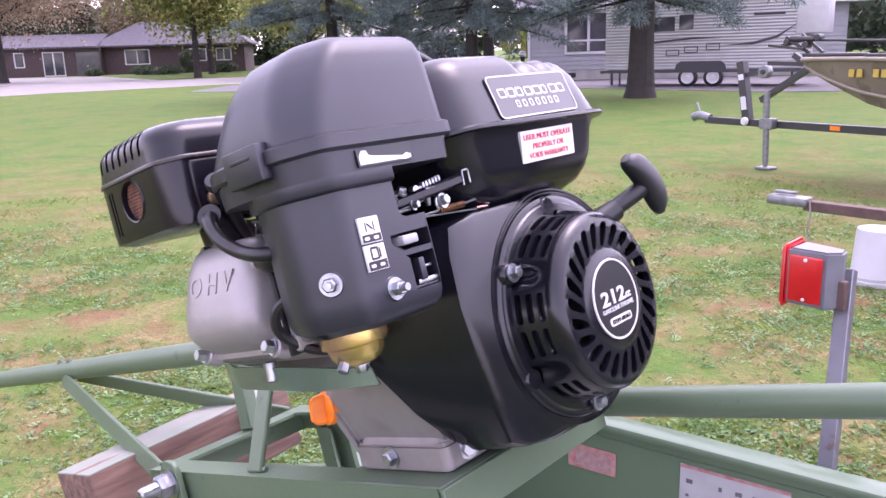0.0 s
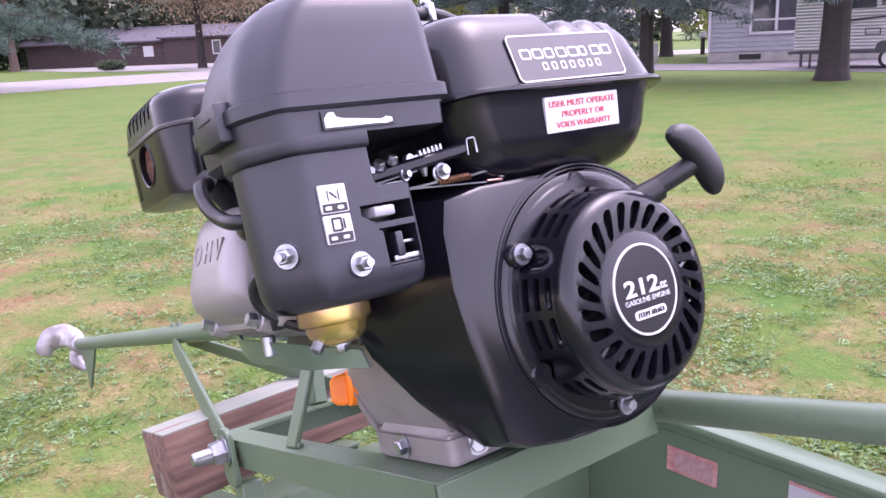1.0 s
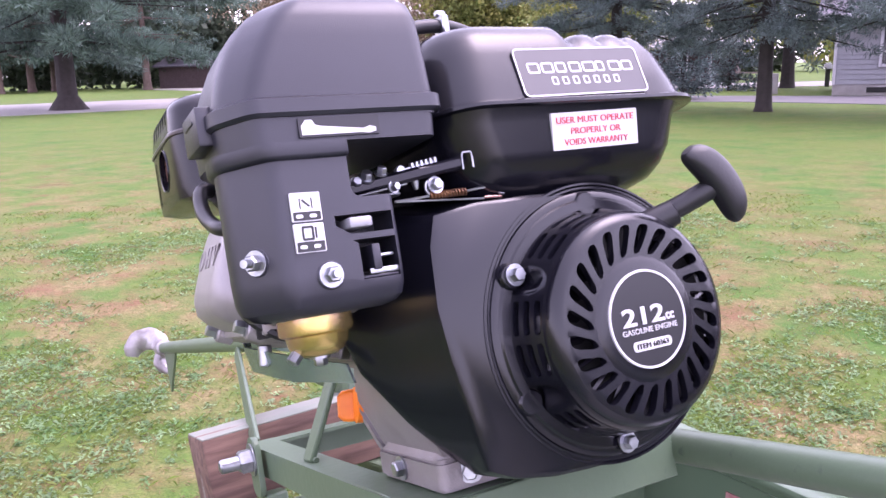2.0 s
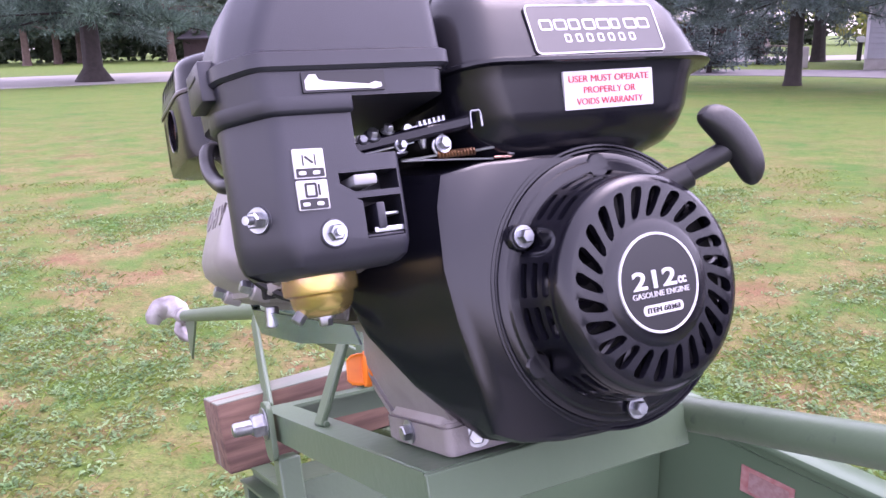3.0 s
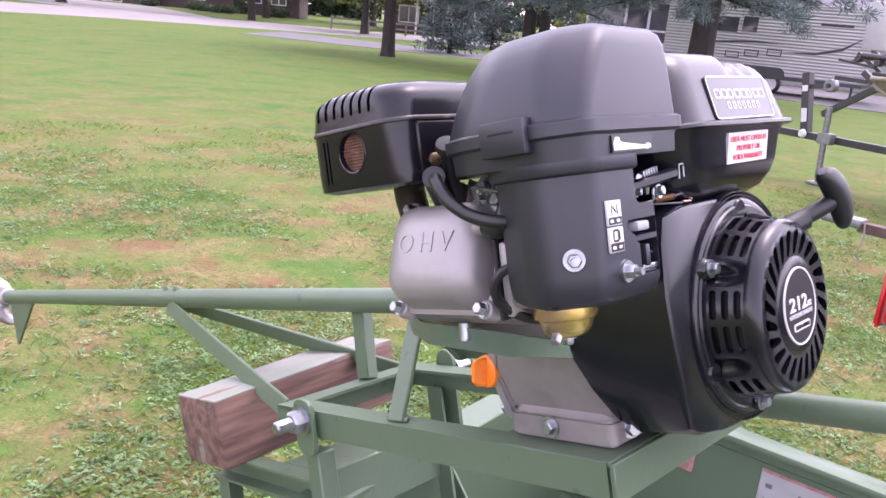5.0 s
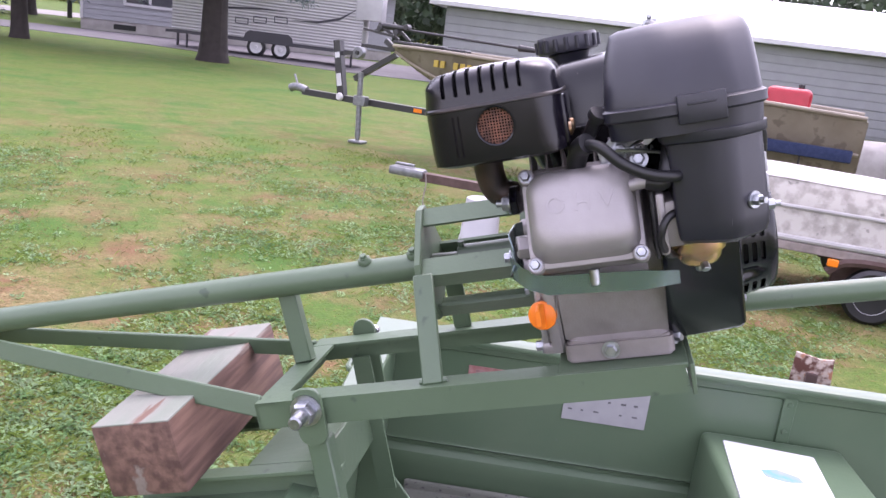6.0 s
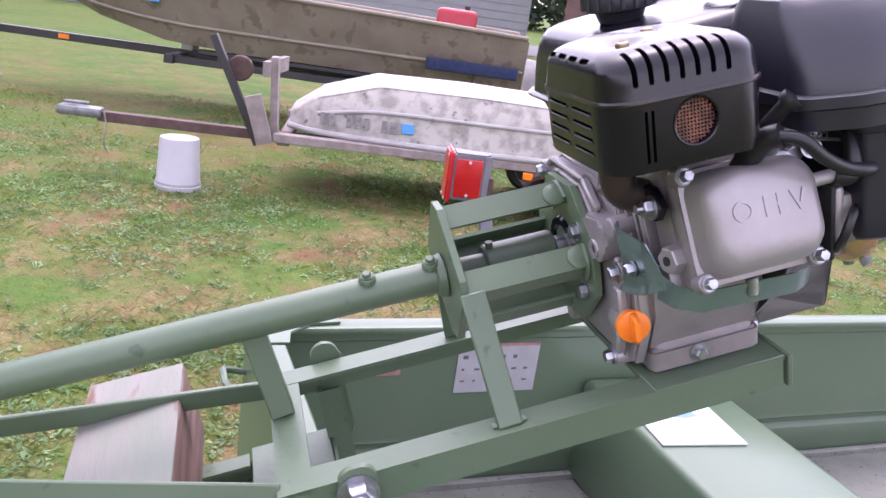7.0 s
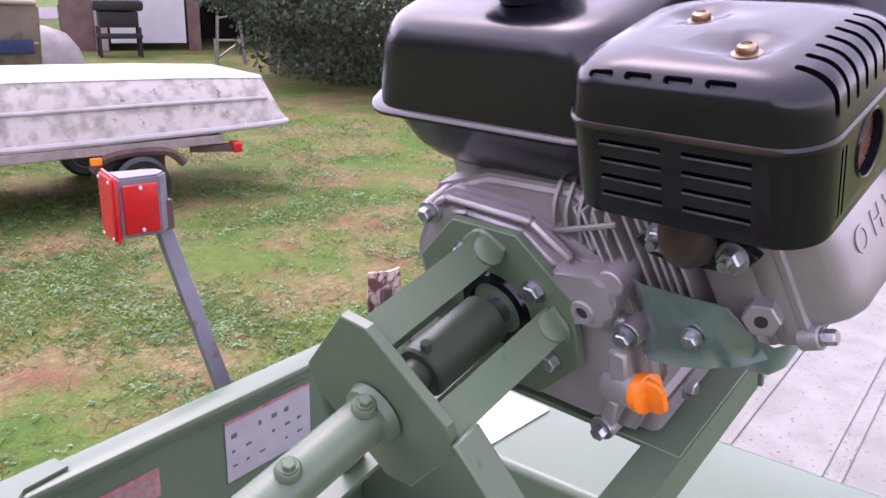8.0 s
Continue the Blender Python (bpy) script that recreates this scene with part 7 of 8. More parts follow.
tarp = thing("covered_heap", "grey tarpaulin over a low heap beside the boat", "heap", at(12.4, 8.3, -50))
TARP = material("grey_tarpaulin", (0.288, 0.274, 0.259), 0.7, second=(0.216, 0.202, 0.194), scale=5, bump=0.6, bump_scale=8)
shape("cover", TARP, tarp, rings, [[V((q * 0.9 * math.cos(a) * (1 + 0.15 * math.sin(3 * a)), q * 0.55 * math.sin(a), z)) for a in (2 * math.pi * i / 18 for i in range(18))] for q, z in ((1.0, 0), (0.9, 0.3), (0.7, 0.55), (0.35, 0.68), (0.1, 0.70))])
stove = thing("grill_cart", "dark old grill cart before the white door", "grill", at(15.0, 7.9, -60))
shape("shelf", DARK, stove, box, -0.4, 0.4, -0.25, 0.25, 0.35, 0.42, 0.01, 1)
shape("lid", DARK, stove, box, -0.45, 0.45, -0.28, 0.28, 0.85, 1.05, 0.06, 2)
shape("firebox", DARK, stove, box, -0.35, 0.35, -0.22, 0.22, 0.55, 0.84, 0.03, 2)
for x in (-0.36, 0.36):
    for y in (-0.2, 0.2):
        shape("leg", DARK, stove, box, x - 0.025, x + 0.025, y - 0.025, y + 0.025, 0, 0.56, 0.004, 1)

# ---- camouflaged boat on its trailer ----
KHAKI = material("khaki_hull", (0.148, 0.124, 0.09), 0.55, second=(0.194, 0.169, 0.13), scale=3.5, detail=9, bump=0.1, bump_scale=25, spots=(0.119, 0.0994, 0.072), spot_scale=7, spot_at=0.57)
KHAKI_LIGHT = material("pale_khaki_rail", (0.23, 0.198, 0.148), 0.5, second=(0.187, 0.158, 0.119), scale=6)
BLACK_FRAME = material("black_trailer_paint", (0.018, 0.018, 0.02), 0.4, second=(0.028, 0.027, 0.028), scale=6)
YELLOW = material("yellow_figures", (0.36, 0.259, 0.036), 0.5)
SKYBLUE = material("blue_sticker", (0.036, 0.238, 0.518), 0.45)
AMBER = material("amber_lens", (0.85, 0.22, 0.01), 0.25)
RED_LENS = material("red_lens", (0.50, 0.010, 0.008), 0.28, second=(0.40, 0.008, 0.008), scale=25)
GALV = material("galvanised_steel", (0.216, 0.223, 0.23), 0.45, 0.6, second=(0.144, 0.151, 0.158), scale=25)


def along(p0, p1):
    """x runs from p0 to p1 on the ground, y away to the left of it, z up."""
    d = (V((p1[0], p1[1], 0)) - V((p0[0], p0[1], 0))).normalized()
    return Matrix(((d.x, -d.y, 0, p0[0]), (d.y, d.x, 0, p0[1]), (0, 0, 1, 0), (0, 0, 0, 1)))


B2 = along((3.78, 9.03), (6.95, 4.415))
camo = thing("camouflage_boat", "khaki camouflage flat-bottomed boat on a black trailer", "boat", B2 @ Matrix.Translation((0.35, 0, 0)))


def hull(bm, stations, inset):
    """stations: (u, z gunwale, z chine, z keel, half width gunwale, half width chine)."""
    outer = [[V((u, 0.75 - g, zg)), V((u, 0.75 - (g + c) / 2 - 0.01, (zg + zc) / 2)), V((u, 0.75 - c, zc)), V((u, 0.75 - c * 0.85, zk)), V((u, 0.75 + c * 0.85, zk)), V((u, 0.75 + c, zc)), V((u, 0.75 + (g + c) / 2 + 0.01, (zg + zc) / 2)), V((u, 0.75 + g, zg))] for u, zg, zc, zk, g, c in stations]
    inner = [[V((p.x, p.y + (inset if p.y < 0.75 else -inset), p.z + (0 if i in (0, 7) else inset))) for i, p in enumerate(row)] for row in outer]
    rows = [o + i[::-1] for o, i in zip(outer, inner)]
    rings(bm, rows)


STN = [(-0.62, 1.31, 1.24, 1.20, 0.42, 0.36), (-0.3, 1.32, 1.12, 1.06, 0.55, 0.46), (0.2, 1.32, 0.98, 0.86, 0.66, 0.55), (0.9, 1.31, 0.90, 0.70, 0.72, 0.60), (1.7, 1.30, 0.88, 0.66, 0.75, 0.62), (3.2, 1.27, 0.88, 0.66, 0.75, 0.62), (4.65, 1.23, 0.88, 0.68, 0.75, 0.62)]
shape("hull", KHAKI, camo, hull, STN, 0.03)
shape("transom", KHAKI, camo, prism, [(0.02, 1.20), (1.48, 1.20), (1.36, 0.88), (1.26, 0.69), (0.24, 0.69), (0.14, 0.88)], 4.63, 4.67, YZ, 0.005, 1)
shape("deck", KHAKI, camo, prism, [(-0.55, 0.40), (0.9, 0.06), (0.9, 1.44), (-0.55, 1.10)], 1.16, 1.19, XY, 0.004, 1)
for s, nm in ((0, "rub_rail"), (1, "rub_rail")):
    pts = [(u, 0.75 + (-1 if s == 0 else 1) * (g + 0.012), zg) for u, zg, zc, zk, g, c in STN]
    shape(nm, KHAKI_LIGHT, camo, sweep, pts, 0.022, 8, 3)
    pts = [(u, 0.75 + (-1 if s == 0 else 1) * (c + 0.010), zc) for u, zg, zc, zk, g, c in STN]
    shape("chine_rail", KHAKI_LIGHT, camo, sweep, pts, 0.018, 8, 3)
for k in range(7):
    if k != 2:
        shape("number_bar", YELLOW, camo, box, 0.06 + 0.090 * k, 0.06 + 0.090 * k + 0.058, 0.098 - 0.010 * k, 0.118 - 0.010 * k, 1.140, 1.218, 0.002, 1)
shape("sticker", SKYBLUE, camo, box, 0.78, 0.90, 0.035, 0.055, 1.08, 1.16, 0.002, 1)
trolling = thing("trolling_motor", "black bow trolling motor folded along the boat", "boat motor", B2)
shape("shaft", BLACK_FRAME, trolling, rod, (-0.35, 0.60, 1.52), (1.35, 0.45, 1.47), 0.016, None, 10, 0.002)
shape("motor_head", BLACK_FRAME, trolling, rod, (-0.62, 0.60, 1.535), (-0.30, 0.60, 1.53), 0.040, 0.032, 14, 0.012)
shape("mount", BLACK_FRAME, trolling, box, -0.42, 0.30, 0.54, 0.68, 1.335, 1.375, 0.012, 2, label="flat black deck mount")
for a, b, w in (((-0.72, 0.60, 1.46), (-0.30, 0.60, 1.56), 0.035), ((-0.66, 0.58, 1.56), (-0.38, 0.62, 1.38), 0.035), ((-0.48, 0.62, 1.58), (-0.20, 0.60, 1.38), 0.030), ((-0.42, 0.57, 1.42), (-0.88, 0.58, 1.47), 0.028), ((-0.55, 0.60, 1.36), (-0.40, 0.60, 1.26), 0.060)):
    shape("mount_arm", BLACK_FRAME, trolling, bar, a, b, w, w * 1.1)
for p in ((-0.64, 0.60, 1.50), (-0.40, 0.60, 1.47), (-0.26, 0.60, 1.545)):
    shape("pivot", BLACK_FRAME, trolling, rod, (p[0], p[1] - 0.05, p[2]), (p[0], p[1] + 0.05, p[2]), 0.038, None, 14, 0.006)
shape("propeller_end", BLACK_FRAME, trolling, rod, (1.30, 0.455, 1.47), (1.52, 0.435, 1.465), 0.040, 0.028, 12, 0.01)
shape("foot_pedal", BLACK_FRAME, trolling, box, 0.36, 0.62, 0.45, 0.66, 1.325, 1.365, 0.01, 1)

trailer2 = thing("boat_trailer", "black boat trailer with a winch post and a swivel jack", "trailer", B2)
shape("tongue", BLACK_FRAME, trailer2, box, -1.85, 3.4, 0.70, 0.80, 0.50, 0.585, 0.006, 1)
shape("coupler", GALV, trailer2, sweep, [(-1.80, 0.75, 0.56), (-1.93, 0.75, 0.59), (-2.02, 0.75, 0.585), (-2.07, 0.75, 0.56)], 0.055, 12)
shape("coupler_lever", GALV, trailer2, bar, (-1.96, 0.75, 0.62), (-2.02, 0.75, 0.76), 0.03, 0.015)
shape("winch_post", BLACK_FRAME, trailer2, bar, (-1.22, 0.75, 0.55), (-1.36, 0.75, 1.28), 0.10, 0.10)
for z0, z1 in ((0.70, 0.86), (1.06, 1.13)):
    f = lambda z: -1.22 - 0.14 * (z - 0.55) / 0.73
    shape("white_sticker", TRIM, trailer2, bar, (f(z0), 0.694, z0), (f(z1), 0.694, z1), 0.005, 0.075, (1, 0, 0))
shape("winch_stay", BLACK_FRAME, trailer2, bar, (-1.05, 0.75, 0.82), (-0.45, 0.75, 1.20), 0.07, 0.07)
shape("winch", GALV, trailer2, rod, (-1.02, 0.70, 1.16), (-1.02, 0.80, 1.16), 0.075, None, 20, 0.008)
shape("winch_hub", BLACK_FRAME, trailer2, rod, (-1.02, 0.68, 1.16), (-1.02, 0.82, 1.16), 0.030, None, 12, 0.004)
shape("winch_arm", BLACK_FRAME, trailer2, bar, (-1.30, 0.75, 1.12), (-1.00, 0.75, 1.16), 0.05, 0.05)
shape("winch_strap", BLACK_FRAME, trailer2, bar, (-1.0, 0.75, 1.26), (-0.5, 0.75, 1.25), 0.01, 0.05)
shape("post_bolt", TRIM, trailer2, rod, (-1.22, 0.69, 0.56), (-1.22, 0.65, 0.56), 0.055, 0.045, 14, 0.008)
jack = shape("jack_tube", GALV, trailer2, rod, (-0.86, 0.64, 0.08), (-0.90, 0.64, 0.92), 0.036, None, 14, 0.003, label="grey swivel jack")
shape("jack_foot", GALV, jack, box, -0.96, -0.76, 0.56, 0.74, 0.0, 0.035, 0.01, 1)
shape("jack_leg", GALV, jack, rod, (-0.86, 0.64, 0.03), (-0.86, 0.64, 0.30), 0.026, n=12)
shape("jack_bracket", GALV, jack, box, -0.96, -0.78, 0.60, 0.71, 0.49, 0.62, 0.008, 1)
shape("reflector", AMBER, trailer2, box, -0.10, 0.02, 0.69, 0.698, 0.52, 0.57, 0.003, 1)
for y in (0.28, 1.22):
    shape("bunk", BLACK_FRAME, trailer2, box, 1.6, 5.0, y - 0.05, y + 0.05, 0.60, 0.655, 0.01, 1)
    shape("frame_rail", BLACK_FRAME, trailer2, box, 1.3, 4.6, y - 0.04, y + 0.04, 0.48, 0.56, 0.006, 1)
    shape("bunk_post", BLACK_FRAME, trailer2, box, 4.4, 4.48, y - 0.03, y + 0.03, 0.55, 0.62, 0.004, 1)
    shape("bunk_post", BLACK_FRAME, trailer2, box, 1.8, 1.88, y - 0.03, y + 0.03, 0.55, 0.62, 0.004, 1)
shape("cross_member", BLACK_FRAME, trailer2, box, 1.25, 1.35, 0.2, 1.3, 0.47, 0.56, 0.006, 1)
shape("cross_member", BLACK_FRAME, trailer2, box, 3.3, 3.4, 0.1, 1.4, 0.47, 0.56, 0.006, 1)
shape("cross_member", BLACK_FRAME, trailer2, box, 4.5, 4.6, 0.2, 1.3, 0.47, 0.56, 0.006, 1)
CARPET = material("navy_carpet", (0.013, 0.0216, 0.0612), 0.95, second=(0.0216, 0.0324, 0.0792), scale=30, bump=0.5, bump_scale=200)
shape("guide_pad", CARPET, trailer2, box, 4.0, 4.95, 0.01, 0.075, 0.80, 0.92, 0.015, 2, label="navy carpeted guide board")
shape("guide_bracket", BLACK_FRAME, trailer2, bar, (4.5, 0.09, 0.52), (4.5, 0.07, 0.84), 0.04, 0.02)
shape("roller_pad", TRIM, trailer2, box, 1.28, 1.42, 0.64, 0.86, 0.585, 0.66, 0.02, 2)
shape("axle", BLACK_FRAME, trailer2, rod, (3.35, -0.1, 0.32), (3.35, 1.6, 0.32), 0.03, n=10)
shape("spring_hanger", BLACK_FRAME, trailer2, box, 3.30, 3.40, 0.26, 0.30, 0.30, 0.50, 0.005, 1)
shape("spring_hanger", BLACK_FRAME, trailer2, box, 3.30, 3.40, 1.20, 1.24, 0.30, 0.50, 0.005, 1)
for y in (-0.10, 1.60):
    w = shape("wheel", RUBBER, trailer2, lathe, [(0.15, -0.07), (0.28, -0.08), (0.31, -0.05), (0.31, 0.05), (0.28, 0.08), (0.15, 0.07)], Matrix.Translation((3.35, y, 0.31)) @ FRONT, 24)
    shape("rim", GALV, w, lathe, [(0.001, 0.05), (0.10, 0.05), (0.16, 0.075)], Matrix.Translation((3.35, y, 0.31)) @ FRONT, 20, False, False)
can = thing("fuel_can", "red plastic fuel can standing in the boat", "fuel can", B2 @ Matrix.Translation((4.25, 0.75, 0.70)))
RED_CAN = material("red_plastic", (0.396, 0.0216, 0.036), 0.4, second=(0.346, 0.018, 0.0288), scale=10)
shape("can", RED_CAN, can, box, -0.22, 0.22, -0.15, 0.15, 0.0, 0.72, 0.06, 3)
shape("can_cap", BLACK_FRAME, can, rod, (0.1, 0, 0.71), (0.1, 0, 0.76), 0.03, n=12)

# ---- white upturned boat on a wooden trailer ----
B3 = along((3.31, 4.63), (5.30, 2.39))
CHALK = material("chalky_white_hull", (0.395, 0.372, 0.335), 0.7, second=(0.245, 0.228, 0.200), scale=12, detail=14, lo=0.44, hi=0.64, bump=0.15, bump_scale=30, spots=(0.150, 0.140, 0.122), spot_scale=16, spot_at=0.64)
CHALK_TOP = material("bleached_hull_bottom", (0.374, 0.364, 0.356), 0.6, second=(0.31, 0.299, 0.292), scale=6, detail=9, bump=0.1, bump_scale=20, spots=(0.288, 0.277, 0.266), spot_scale=12, spot_at=0.64)
upturned = thing("upturned_boat", "upturned white boat with worn paint on a small wooden trailer", "boat", B3)
ST3 = [(-0.14, 0.475, 0.54, 0.58, 0.3, 0.26), (0.06, 0.47, 0.599, 0.718, 0.44, 0.36), (0.48, 0.47, 0.668, 0.852, 0.54, 0.44), (1.2, 0.47, 0.676, 0.865, 0.6, 0.48), (2.2, 0.48, 0.678, 0.845, 0.6, 0.48), (2.84, 0.49, 0.671, 0.818, 0.58, 0.46), (2.97, 0.5, 0.534, 0.55, 0.56, 0.52)]


def upturned_hull(bm):
    rows = []
    for u, zg, zm, zk, g, k in ST3:
        rows.append([V((u, 0.6 - g, zg)), V((u, 0.6 - (g * 0.45 + k * 0.55), zm)), V((u, 0.6 - k, zk - 0.02)), V((u, 0.6 - k + 0.03, zk)), V((u, 0.6 + k - 0.03, zk)), V((u, 0.6 + k, zk - 0.02)), V((u, 0.6 + (g * 0.45 + k * 0.55), zm)), V((u, 0.6 + g, zg))])
    rings(bm, rows)


shape("hull", CHALK, upturned, upturned_hull)
shape("hull_bottom", CHALK_TOP, upturned, rings, [[V((u, 0.6 - k - 0.002, zk - 0.012)), V((u, 0.6 - k + 0.03, zk + 0.006)), V((u, 0.6 + k - 0.03, zk + 0.006)), V((u, 0.6 + k + 0.002, zk - 0.012))] for u, zg, zm, zk, g, k in ST3[1:6]], False, False, False)
for s in (-1, 1):
    shape("side_rail", CHALK_TOP, upturned, sweep, [(u, 0.6 + s * (g * 0.45 + k * 0.55 + 0.006), zm) for u, zg, zm, zk, g, k in ST3[1:6]], 0.014, 8, 3)
    shape("gunwale", CHALK_TOP, upturned, sweep, [(u, 0.6 + s * (g + 0.012), zg + 0.005) for u, zg, zm, zk, g, k in ST3], 0.022, 8, 3)
LETTER = material("faded_grey_figures", (0.105, 0.100, 0.096), 0.7, second=(0.22, 0.21, 0.20), scale=40)
for k in range(9):
    if k not in (2, 6):
        shape("number_bar", LETTER, upturned, bar, (0.10 + 0.062 * k, 0.100 - 0.009 * k, 0.540), (0.10 + 0.062 * k, 0.122 - 0.009 * k, 0.620), 0.018, 0.034, (1, 0, 0))
shape("sticker", SKYBLUE, upturned, bar, (0.70, 0.050, 0.548), (0.70, 0.068, 0.615), 0.030, 0.085, (1, 0, 0))
OLDWOOD = material("grey_old_boards", (0.187, 0.155, 0.144), 0.85, second=(0.274, 0.23, 0.216), scale=14, bump=0.5, bump_scale=40)
RUSTED = material("rusty_brown_steel", (0.0792, 0.0468, 0.0396), 0.7, 0.3, second=(0.115, 0.072, 0.0648), scale=14, bump=0.2, bump_scale=80)
trailer3 = thing("small_trailer", "small old trailer with grey boards and a rusty tongue", "trailer", B3)
for y in (-0.03, 1.13):
    shape("side_board", OLDWOOD, trailer3, box, -0.22, 2.45, y, y + 0.10, 0.395, 0.455, 0.005, 1)
for u in (-0.20, 0.7, 1.6, 2.35):
    shape("cross_board", OLDWOOD, trailer3, box, u, u + 0.09, 0.07, 1.13, 0.36, 0.41, 0.004, 1)
shape("tongue", RUSTED, trailer3, box, -1.45, 1.7, 0.22, 0.30, 0.355, 0.425, 0.004, 1)
shape("coupler", GALV, trailer3, box, -1.72, -1.42, 0.20, 0.32, 0.375, 0.445, 0.02, 2, label="bright hitch coupler")
shape("coupler_lever", GALV, trailer3, box, -1.68, -1.52, 0.24, 0.28, 0.455, 0.475, 0.006, 1)
shape("wire", OLDWOOD, trailer3, sweep, [(-1.40, 0.21, 0.43), (-1.38, 0.19, 0.33), (-1.39, 0.18, 0.22), (-1.37, 0.19, 0.15)], 0.006, 6)
shape("bow_stop", OLDWOOD, trailer3, bar, (-0.22, 0.10, 0.40), (-0.25, 0.10, 0.96), 0.05, 0.13, (0, 1, 0))
shape("bow_stop", OLDWOOD, trailer3, bar, (-0.27, -0.03, 0.38), (-0.37, -0.03, 0.70), 0.05, 0.11, (1, 0, 0))
shape("bow_stop", OLDWOOD, trailer3, bar, (-0.30, -0.02, 0.88), (-0.20, 0.40, 0.90), 0.04, 0.10)
shape("jack_arm", BLACK_FRAME, trailer3, bar, (-0.34, 0.18, 0.33), (-0.68, 0.18, 1.05), 0.05, 0.075, (0, 1, 0), label="black swung-up jack arm")
shape("jack_wheel", RUSTED, trailer3, rod, (-0.50, 0.22, 0.84), (-0.50, 0.28, 0.84), 0.09, None, 16, 0.01)
shape("axle", RUSTED, trailer3, rod, (1.86, 0.0, 0.185), (1.86, 1.2, 0.185), 0.022, n=10)
shape("spring", RUSTED, trailer3, box, 1.62, 2.10, 0.16, 0.21, 0.19, 0.36, 0.01, 1)
shape("spring", RUSTED, trailer3, box, 1.62, 2.10, 1.00, 1.05, 0.19, 0.36, 0.01, 1)
for y, s in ((-0.02, 1), (1.22, -1)):
    w = shape("wheel", RUBBER, trailer3, lathe, [(0.09, -0.05), (0.16, -0.06), (0.185, -0.035), (0.185, 0.035), (0.16, 0.06), (0.09, 0.05)], Matrix.Translation((1.86, y, 0.185)) @ FRONT, 26)
    shape("rim", TRIM, w, lathe, [(0.001, -0.045), (0.03, -0.045), (0.08, -0.034), (0.100, -0.036), (0.112, -0.056), (0.112, 0.056), (0.100, 0.036), (0.08, 0.034), (0.03, 0.045), (0.001, 0.045)], Matrix.Translation((1.86, y, 0.185)) @ FRONT, 24, False, False, label="white wheel rim")
    shape("fender", RUSTED, trailer3, sweep, [(1.56, y, 0.30), (1.66, y, 0.375), (1.86, y, 0.395), (2.06, y, 0.375), (2.16, y, 0.29)], 0.030, 6, 4)
shape("amber_light", AMBER, trailer3, box, 1.55, 1.62, -0.06, -0.03, 0.34, 0.39, 0.006, 1)
shape("tail_bracket", RUSTED, trailer3, bar, (2.25, 0.10, 0.36), (2.52, -0.02, 0.36), 0.06, 0.05)
shape("tail_light", RED_LENS, trailer3, box, 2.50, 2.56, -0.08, 0.02, 0.33, 0.40, 0.008, 1)
bucket = thing("bucket", "white plastic bucket upside down under the trailer tongue", "bucket", at(2.745, 5.25, 15))
BUCKET_MAT = material("white_bucket_plastic", (0.374, 0.371, 0.382), 0.35, second=(0.338, 0.335, 0.346), scale=5)
shape("pail", BUCKET_MAT, bucket, lathe, [(0.150, 0.0), (0.156, 0.004), (0.156, 0.03), (0.150, 0.034), (0.150, 0.055), (0.146, 0.06), (0.130, 0.348), (0.126, 0.354), (0.001, 0.354)], Matrix(), 36)

# ---- trailer under the green boat, with its light post ----
own = thing("own_trailer", "galvanised trailer under the green boat", "trailer", BOAT)
for y in (0.28, 0.82):
    shape("bunk", OLDWOOD, own, box, 0.15, 3.6, y - 0.045, y + 0.045, 0.475, 0.533, 0.005, 1)
    shape("frame_rail", GALV, own, box, 0.05, 4.2, y - 0.03, y + 0.03, 0.395, 0.474, 0.005, 1)
for x in (0.08, 1.2, 3.4):
    shape("cross_member", GALV, own, box, x, x + 0.07, -0.16, 1.26, 0.325, 0.394, 0.005, 1)
shape("axle", GALV, own, rod, (1.235, -0.12, 0.29), (1.235, 1.22, 0.29), 0.028, n=10)
for y in (-0.13, 1.23):
    w = shape("wheel", RUBBER, own, lathe, [(0.14, -0.07), (0.26, -0.08), (0.285, -0.05), (0.285, 0.05), (0.26, 0.08), (0.14, 0.07)], Matrix.Translation((1.235, y, 0.285)) @ FRONT, 24)
    shape("rim", GALV, w, lathe, [(0.001, 0.05), (0.10, 0.05), (0.15, 0.075)], Matrix.Translation((1.235, y, 0.285)) @ FRONT, 20, False, False)
shape("jack_leg", GALV, own, rod, (4.1, 0.55, 0.0), (4.1, 0.55, 0.5), 0.03, n=12)
shape("front_member", GALV, own, box, 4.05, 4.15, 0.24, 0.86, 0.395, 0.47, 0.005, 1)
POST = material("painted_light_post", (0.108, 0.108, 0.126), 0.5, 0.3, second=(0.144, 0.144, 0.162), scale=12, bump=0.2, bump_scale=60, spots=(0.115, 0.0756, 0.0648), spot_scale=22, spot_at=0.60)
guide = thing("light_post", "leaning rusty blue-grey steel post beside the green boat", "post")
shape("post", POST, guide, bar, (0.625, 1.29, 0.34), (0.785, 1.600, 1.130), 0.021, 0.026, (0.67, -0.74, 0))
shape("foot", GALV, guide, box, -0.06, 0.06, -0.06, 0.06, -0.02, 0.0, 0.004, 1, m=Matrix.Translation((0.625, 1.29, 0.345)))
LD, LN = V((0.67, -0.742, 0)), V((0.742, 0.67, 0))
LAMP = Matrix(((LD.x, LN.x, 0, 0.681), (LD.y, LN.y, 0, 1.603), (0, 0, 1, 1.118), (0, 0, 0, 1))) @ Matrix.Diagonal((0.92, 0.80, 0.95, 1))
lamp = thing("tail_lamp", "red trailer tail lamp in a grey housing", "lamp", LAMP)
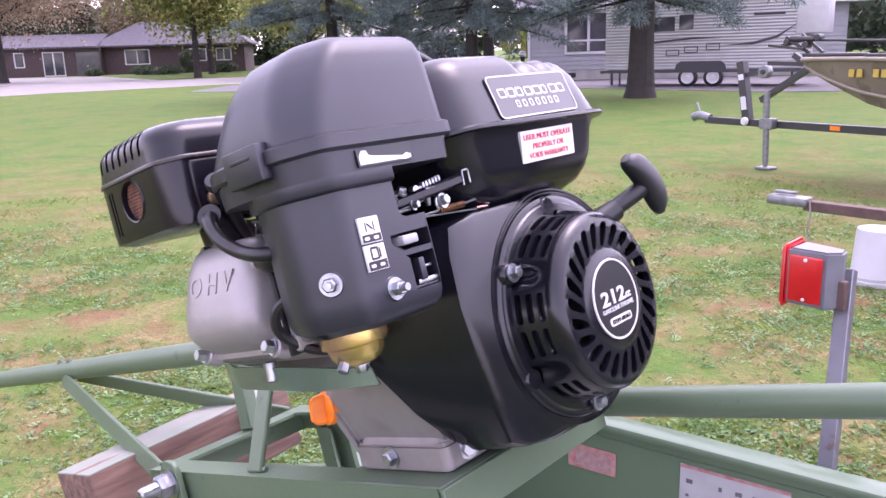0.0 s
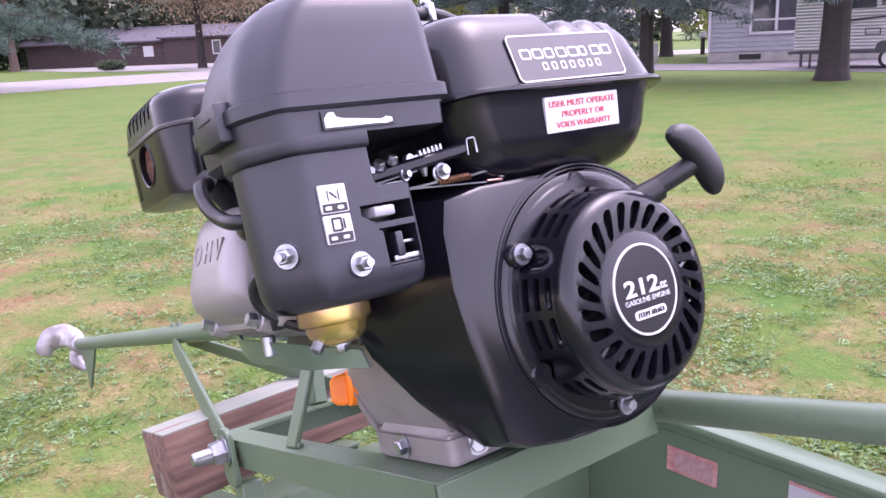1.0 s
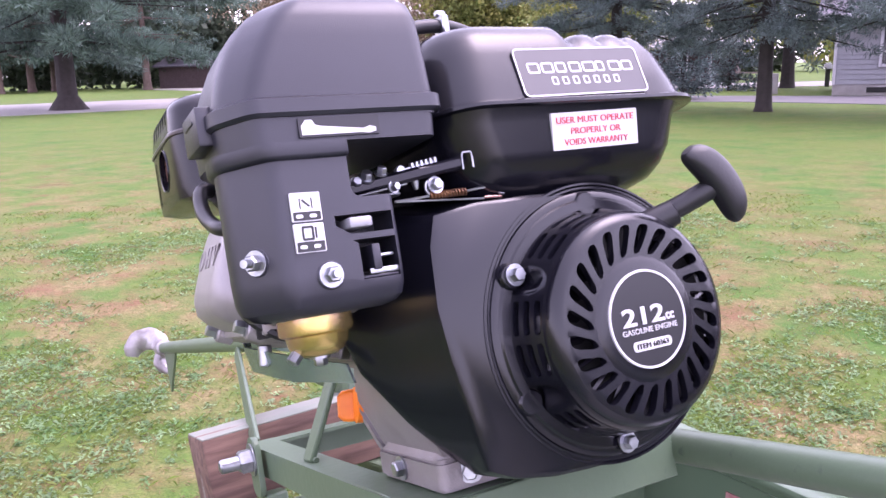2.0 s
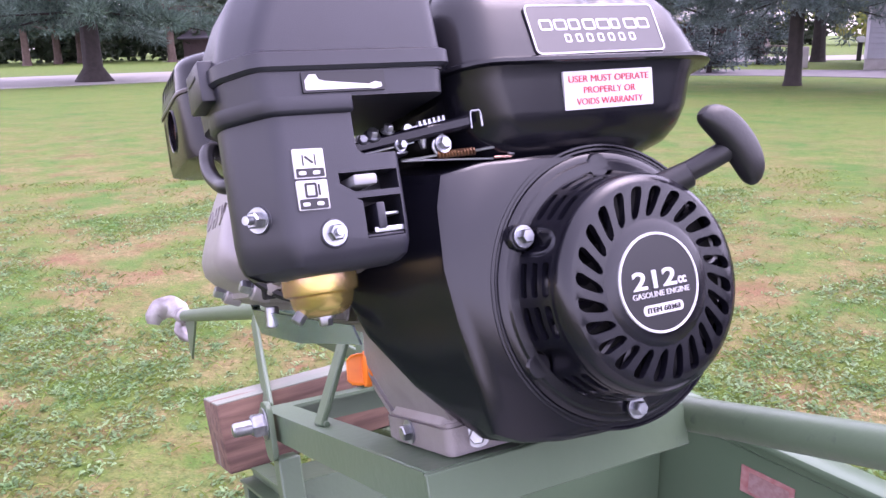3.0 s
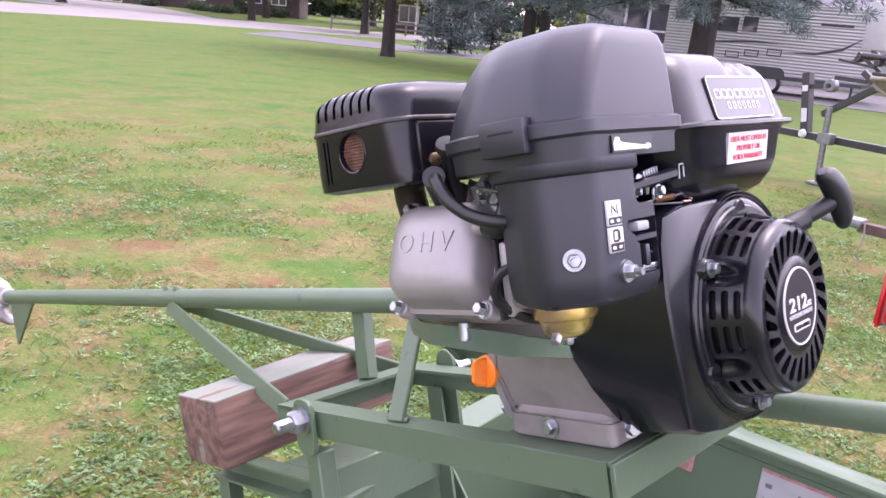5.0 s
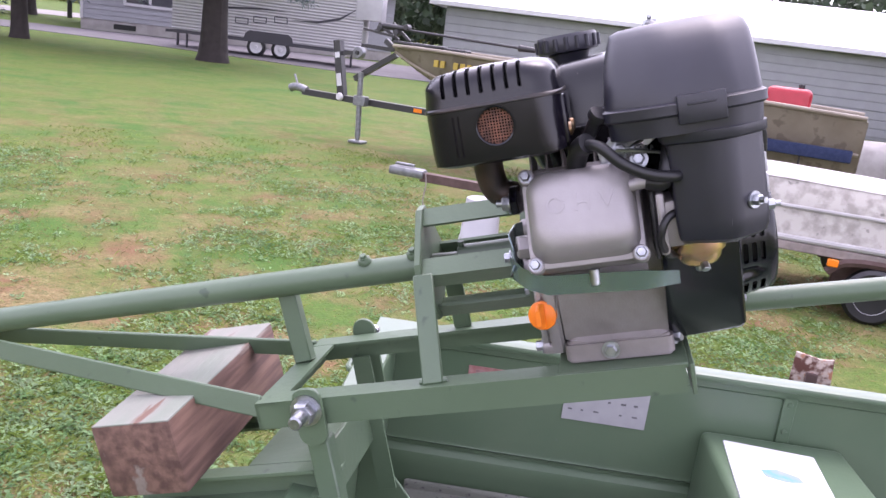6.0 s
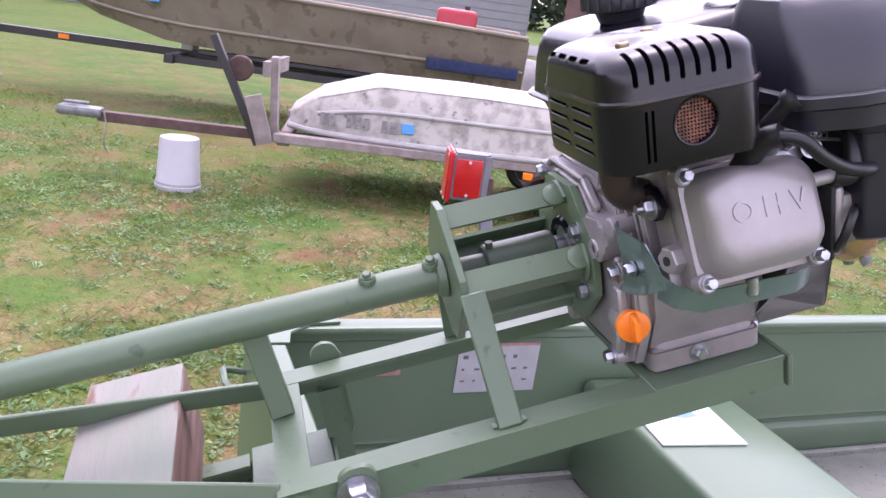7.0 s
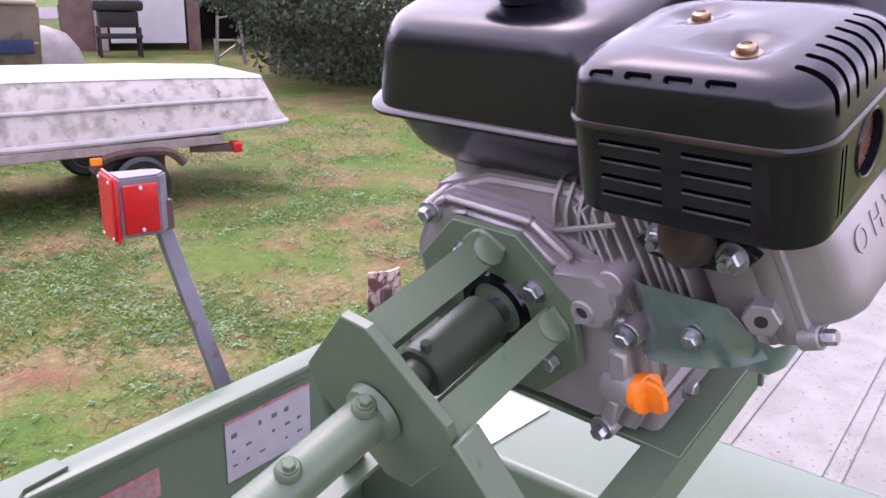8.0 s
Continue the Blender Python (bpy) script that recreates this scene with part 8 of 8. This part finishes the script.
HOUSING = material("grey_lamp_housing", (0.122, 0.122, 0.144), 0.5, second=(0.151, 0.151, 0.173), scale=20)
shape("housing", HOUSING, lamp, prism, [(0.0, 0.004), (0.072, 0.004), (0.092, 0.030), (0.085, 0.062), (0.0, 0.080)], -0.050, 0.056, XY, 0.004, 2)
shape("side_lens", RED_LENS, lamp, box, 0.004, 0.066, -0.004, 0.004, -0.042, 0.044, 0.003, 2, label="square red side lens")
shape("stern_lens", RED_LENS, lamp, prism, [(0.000, -0.056), (0.076, -0.056), (0.082, -0.03), (0.082, 0.05), (0.074, 0.064), (0.006, 0.060), (0.0, 0.05)], -0.014, 0.0, YZ, 0.005, 2, label="tall red stern lens")
for x, z in ((0.035, 0.038), (0.035, -0.036)):
    shape("screw", TRIM, lamp, lathe, [(0.0035, 0), (0.003, 0.002), (0.001, 0.0025)], frame_to((x, -0.004, z), (x, -0.02, z)), 10)
for y, z in ((0.012, 0.050), (0.070, 0.052), (0.012, -0.048), (0.068, -0.048)):
    shape("screw", TRIM, lamp, lathe, [(0.0035, 0), (0.003, 0.002), (0.001, 0.0025)], frame_to((-0.014, y, z), (-0.03, y, z)), 10)
shape("bracket", RUSTED, lamp, box, 0.084, 0.100, 0.024, 0.044, -0.050, 0.004, 0.002, 1, label="rusty lamp bracket")
plate = thing("rusty_plate", "small rusty plate standing beside the gunwale", "plate", Matrix.Translation((0.953, 1.213, 0.905)) @ Matrix.Rotation(radians(-49), 4, "Z"))
RUST_PLATE = material("flaking_rust", (0.105, 0.040, 0.028), 0.8, second=(0.50, 0.40, 0.35), scale=34, lo=0.46, hi=0.54, bump=0.4, bump_scale=120, spots=(0.38, 0.17, 0.10), spot_scale=40, spot_at=0.56)
shape("plate", RUST_PLATE, plate, prism, [(-0.040, -0.045), (0.042, -0.050), (0.036, 0.036), (0.010, 0.030), (-0.038, 0.038)], -0.003, 0.003, XZ, 0.001, 1)
shape("plate_stem", RUSTED, plate, box, -0.012, 0.012, -0.012, -0.004, -0.52, 0.0, 0.002, 1)
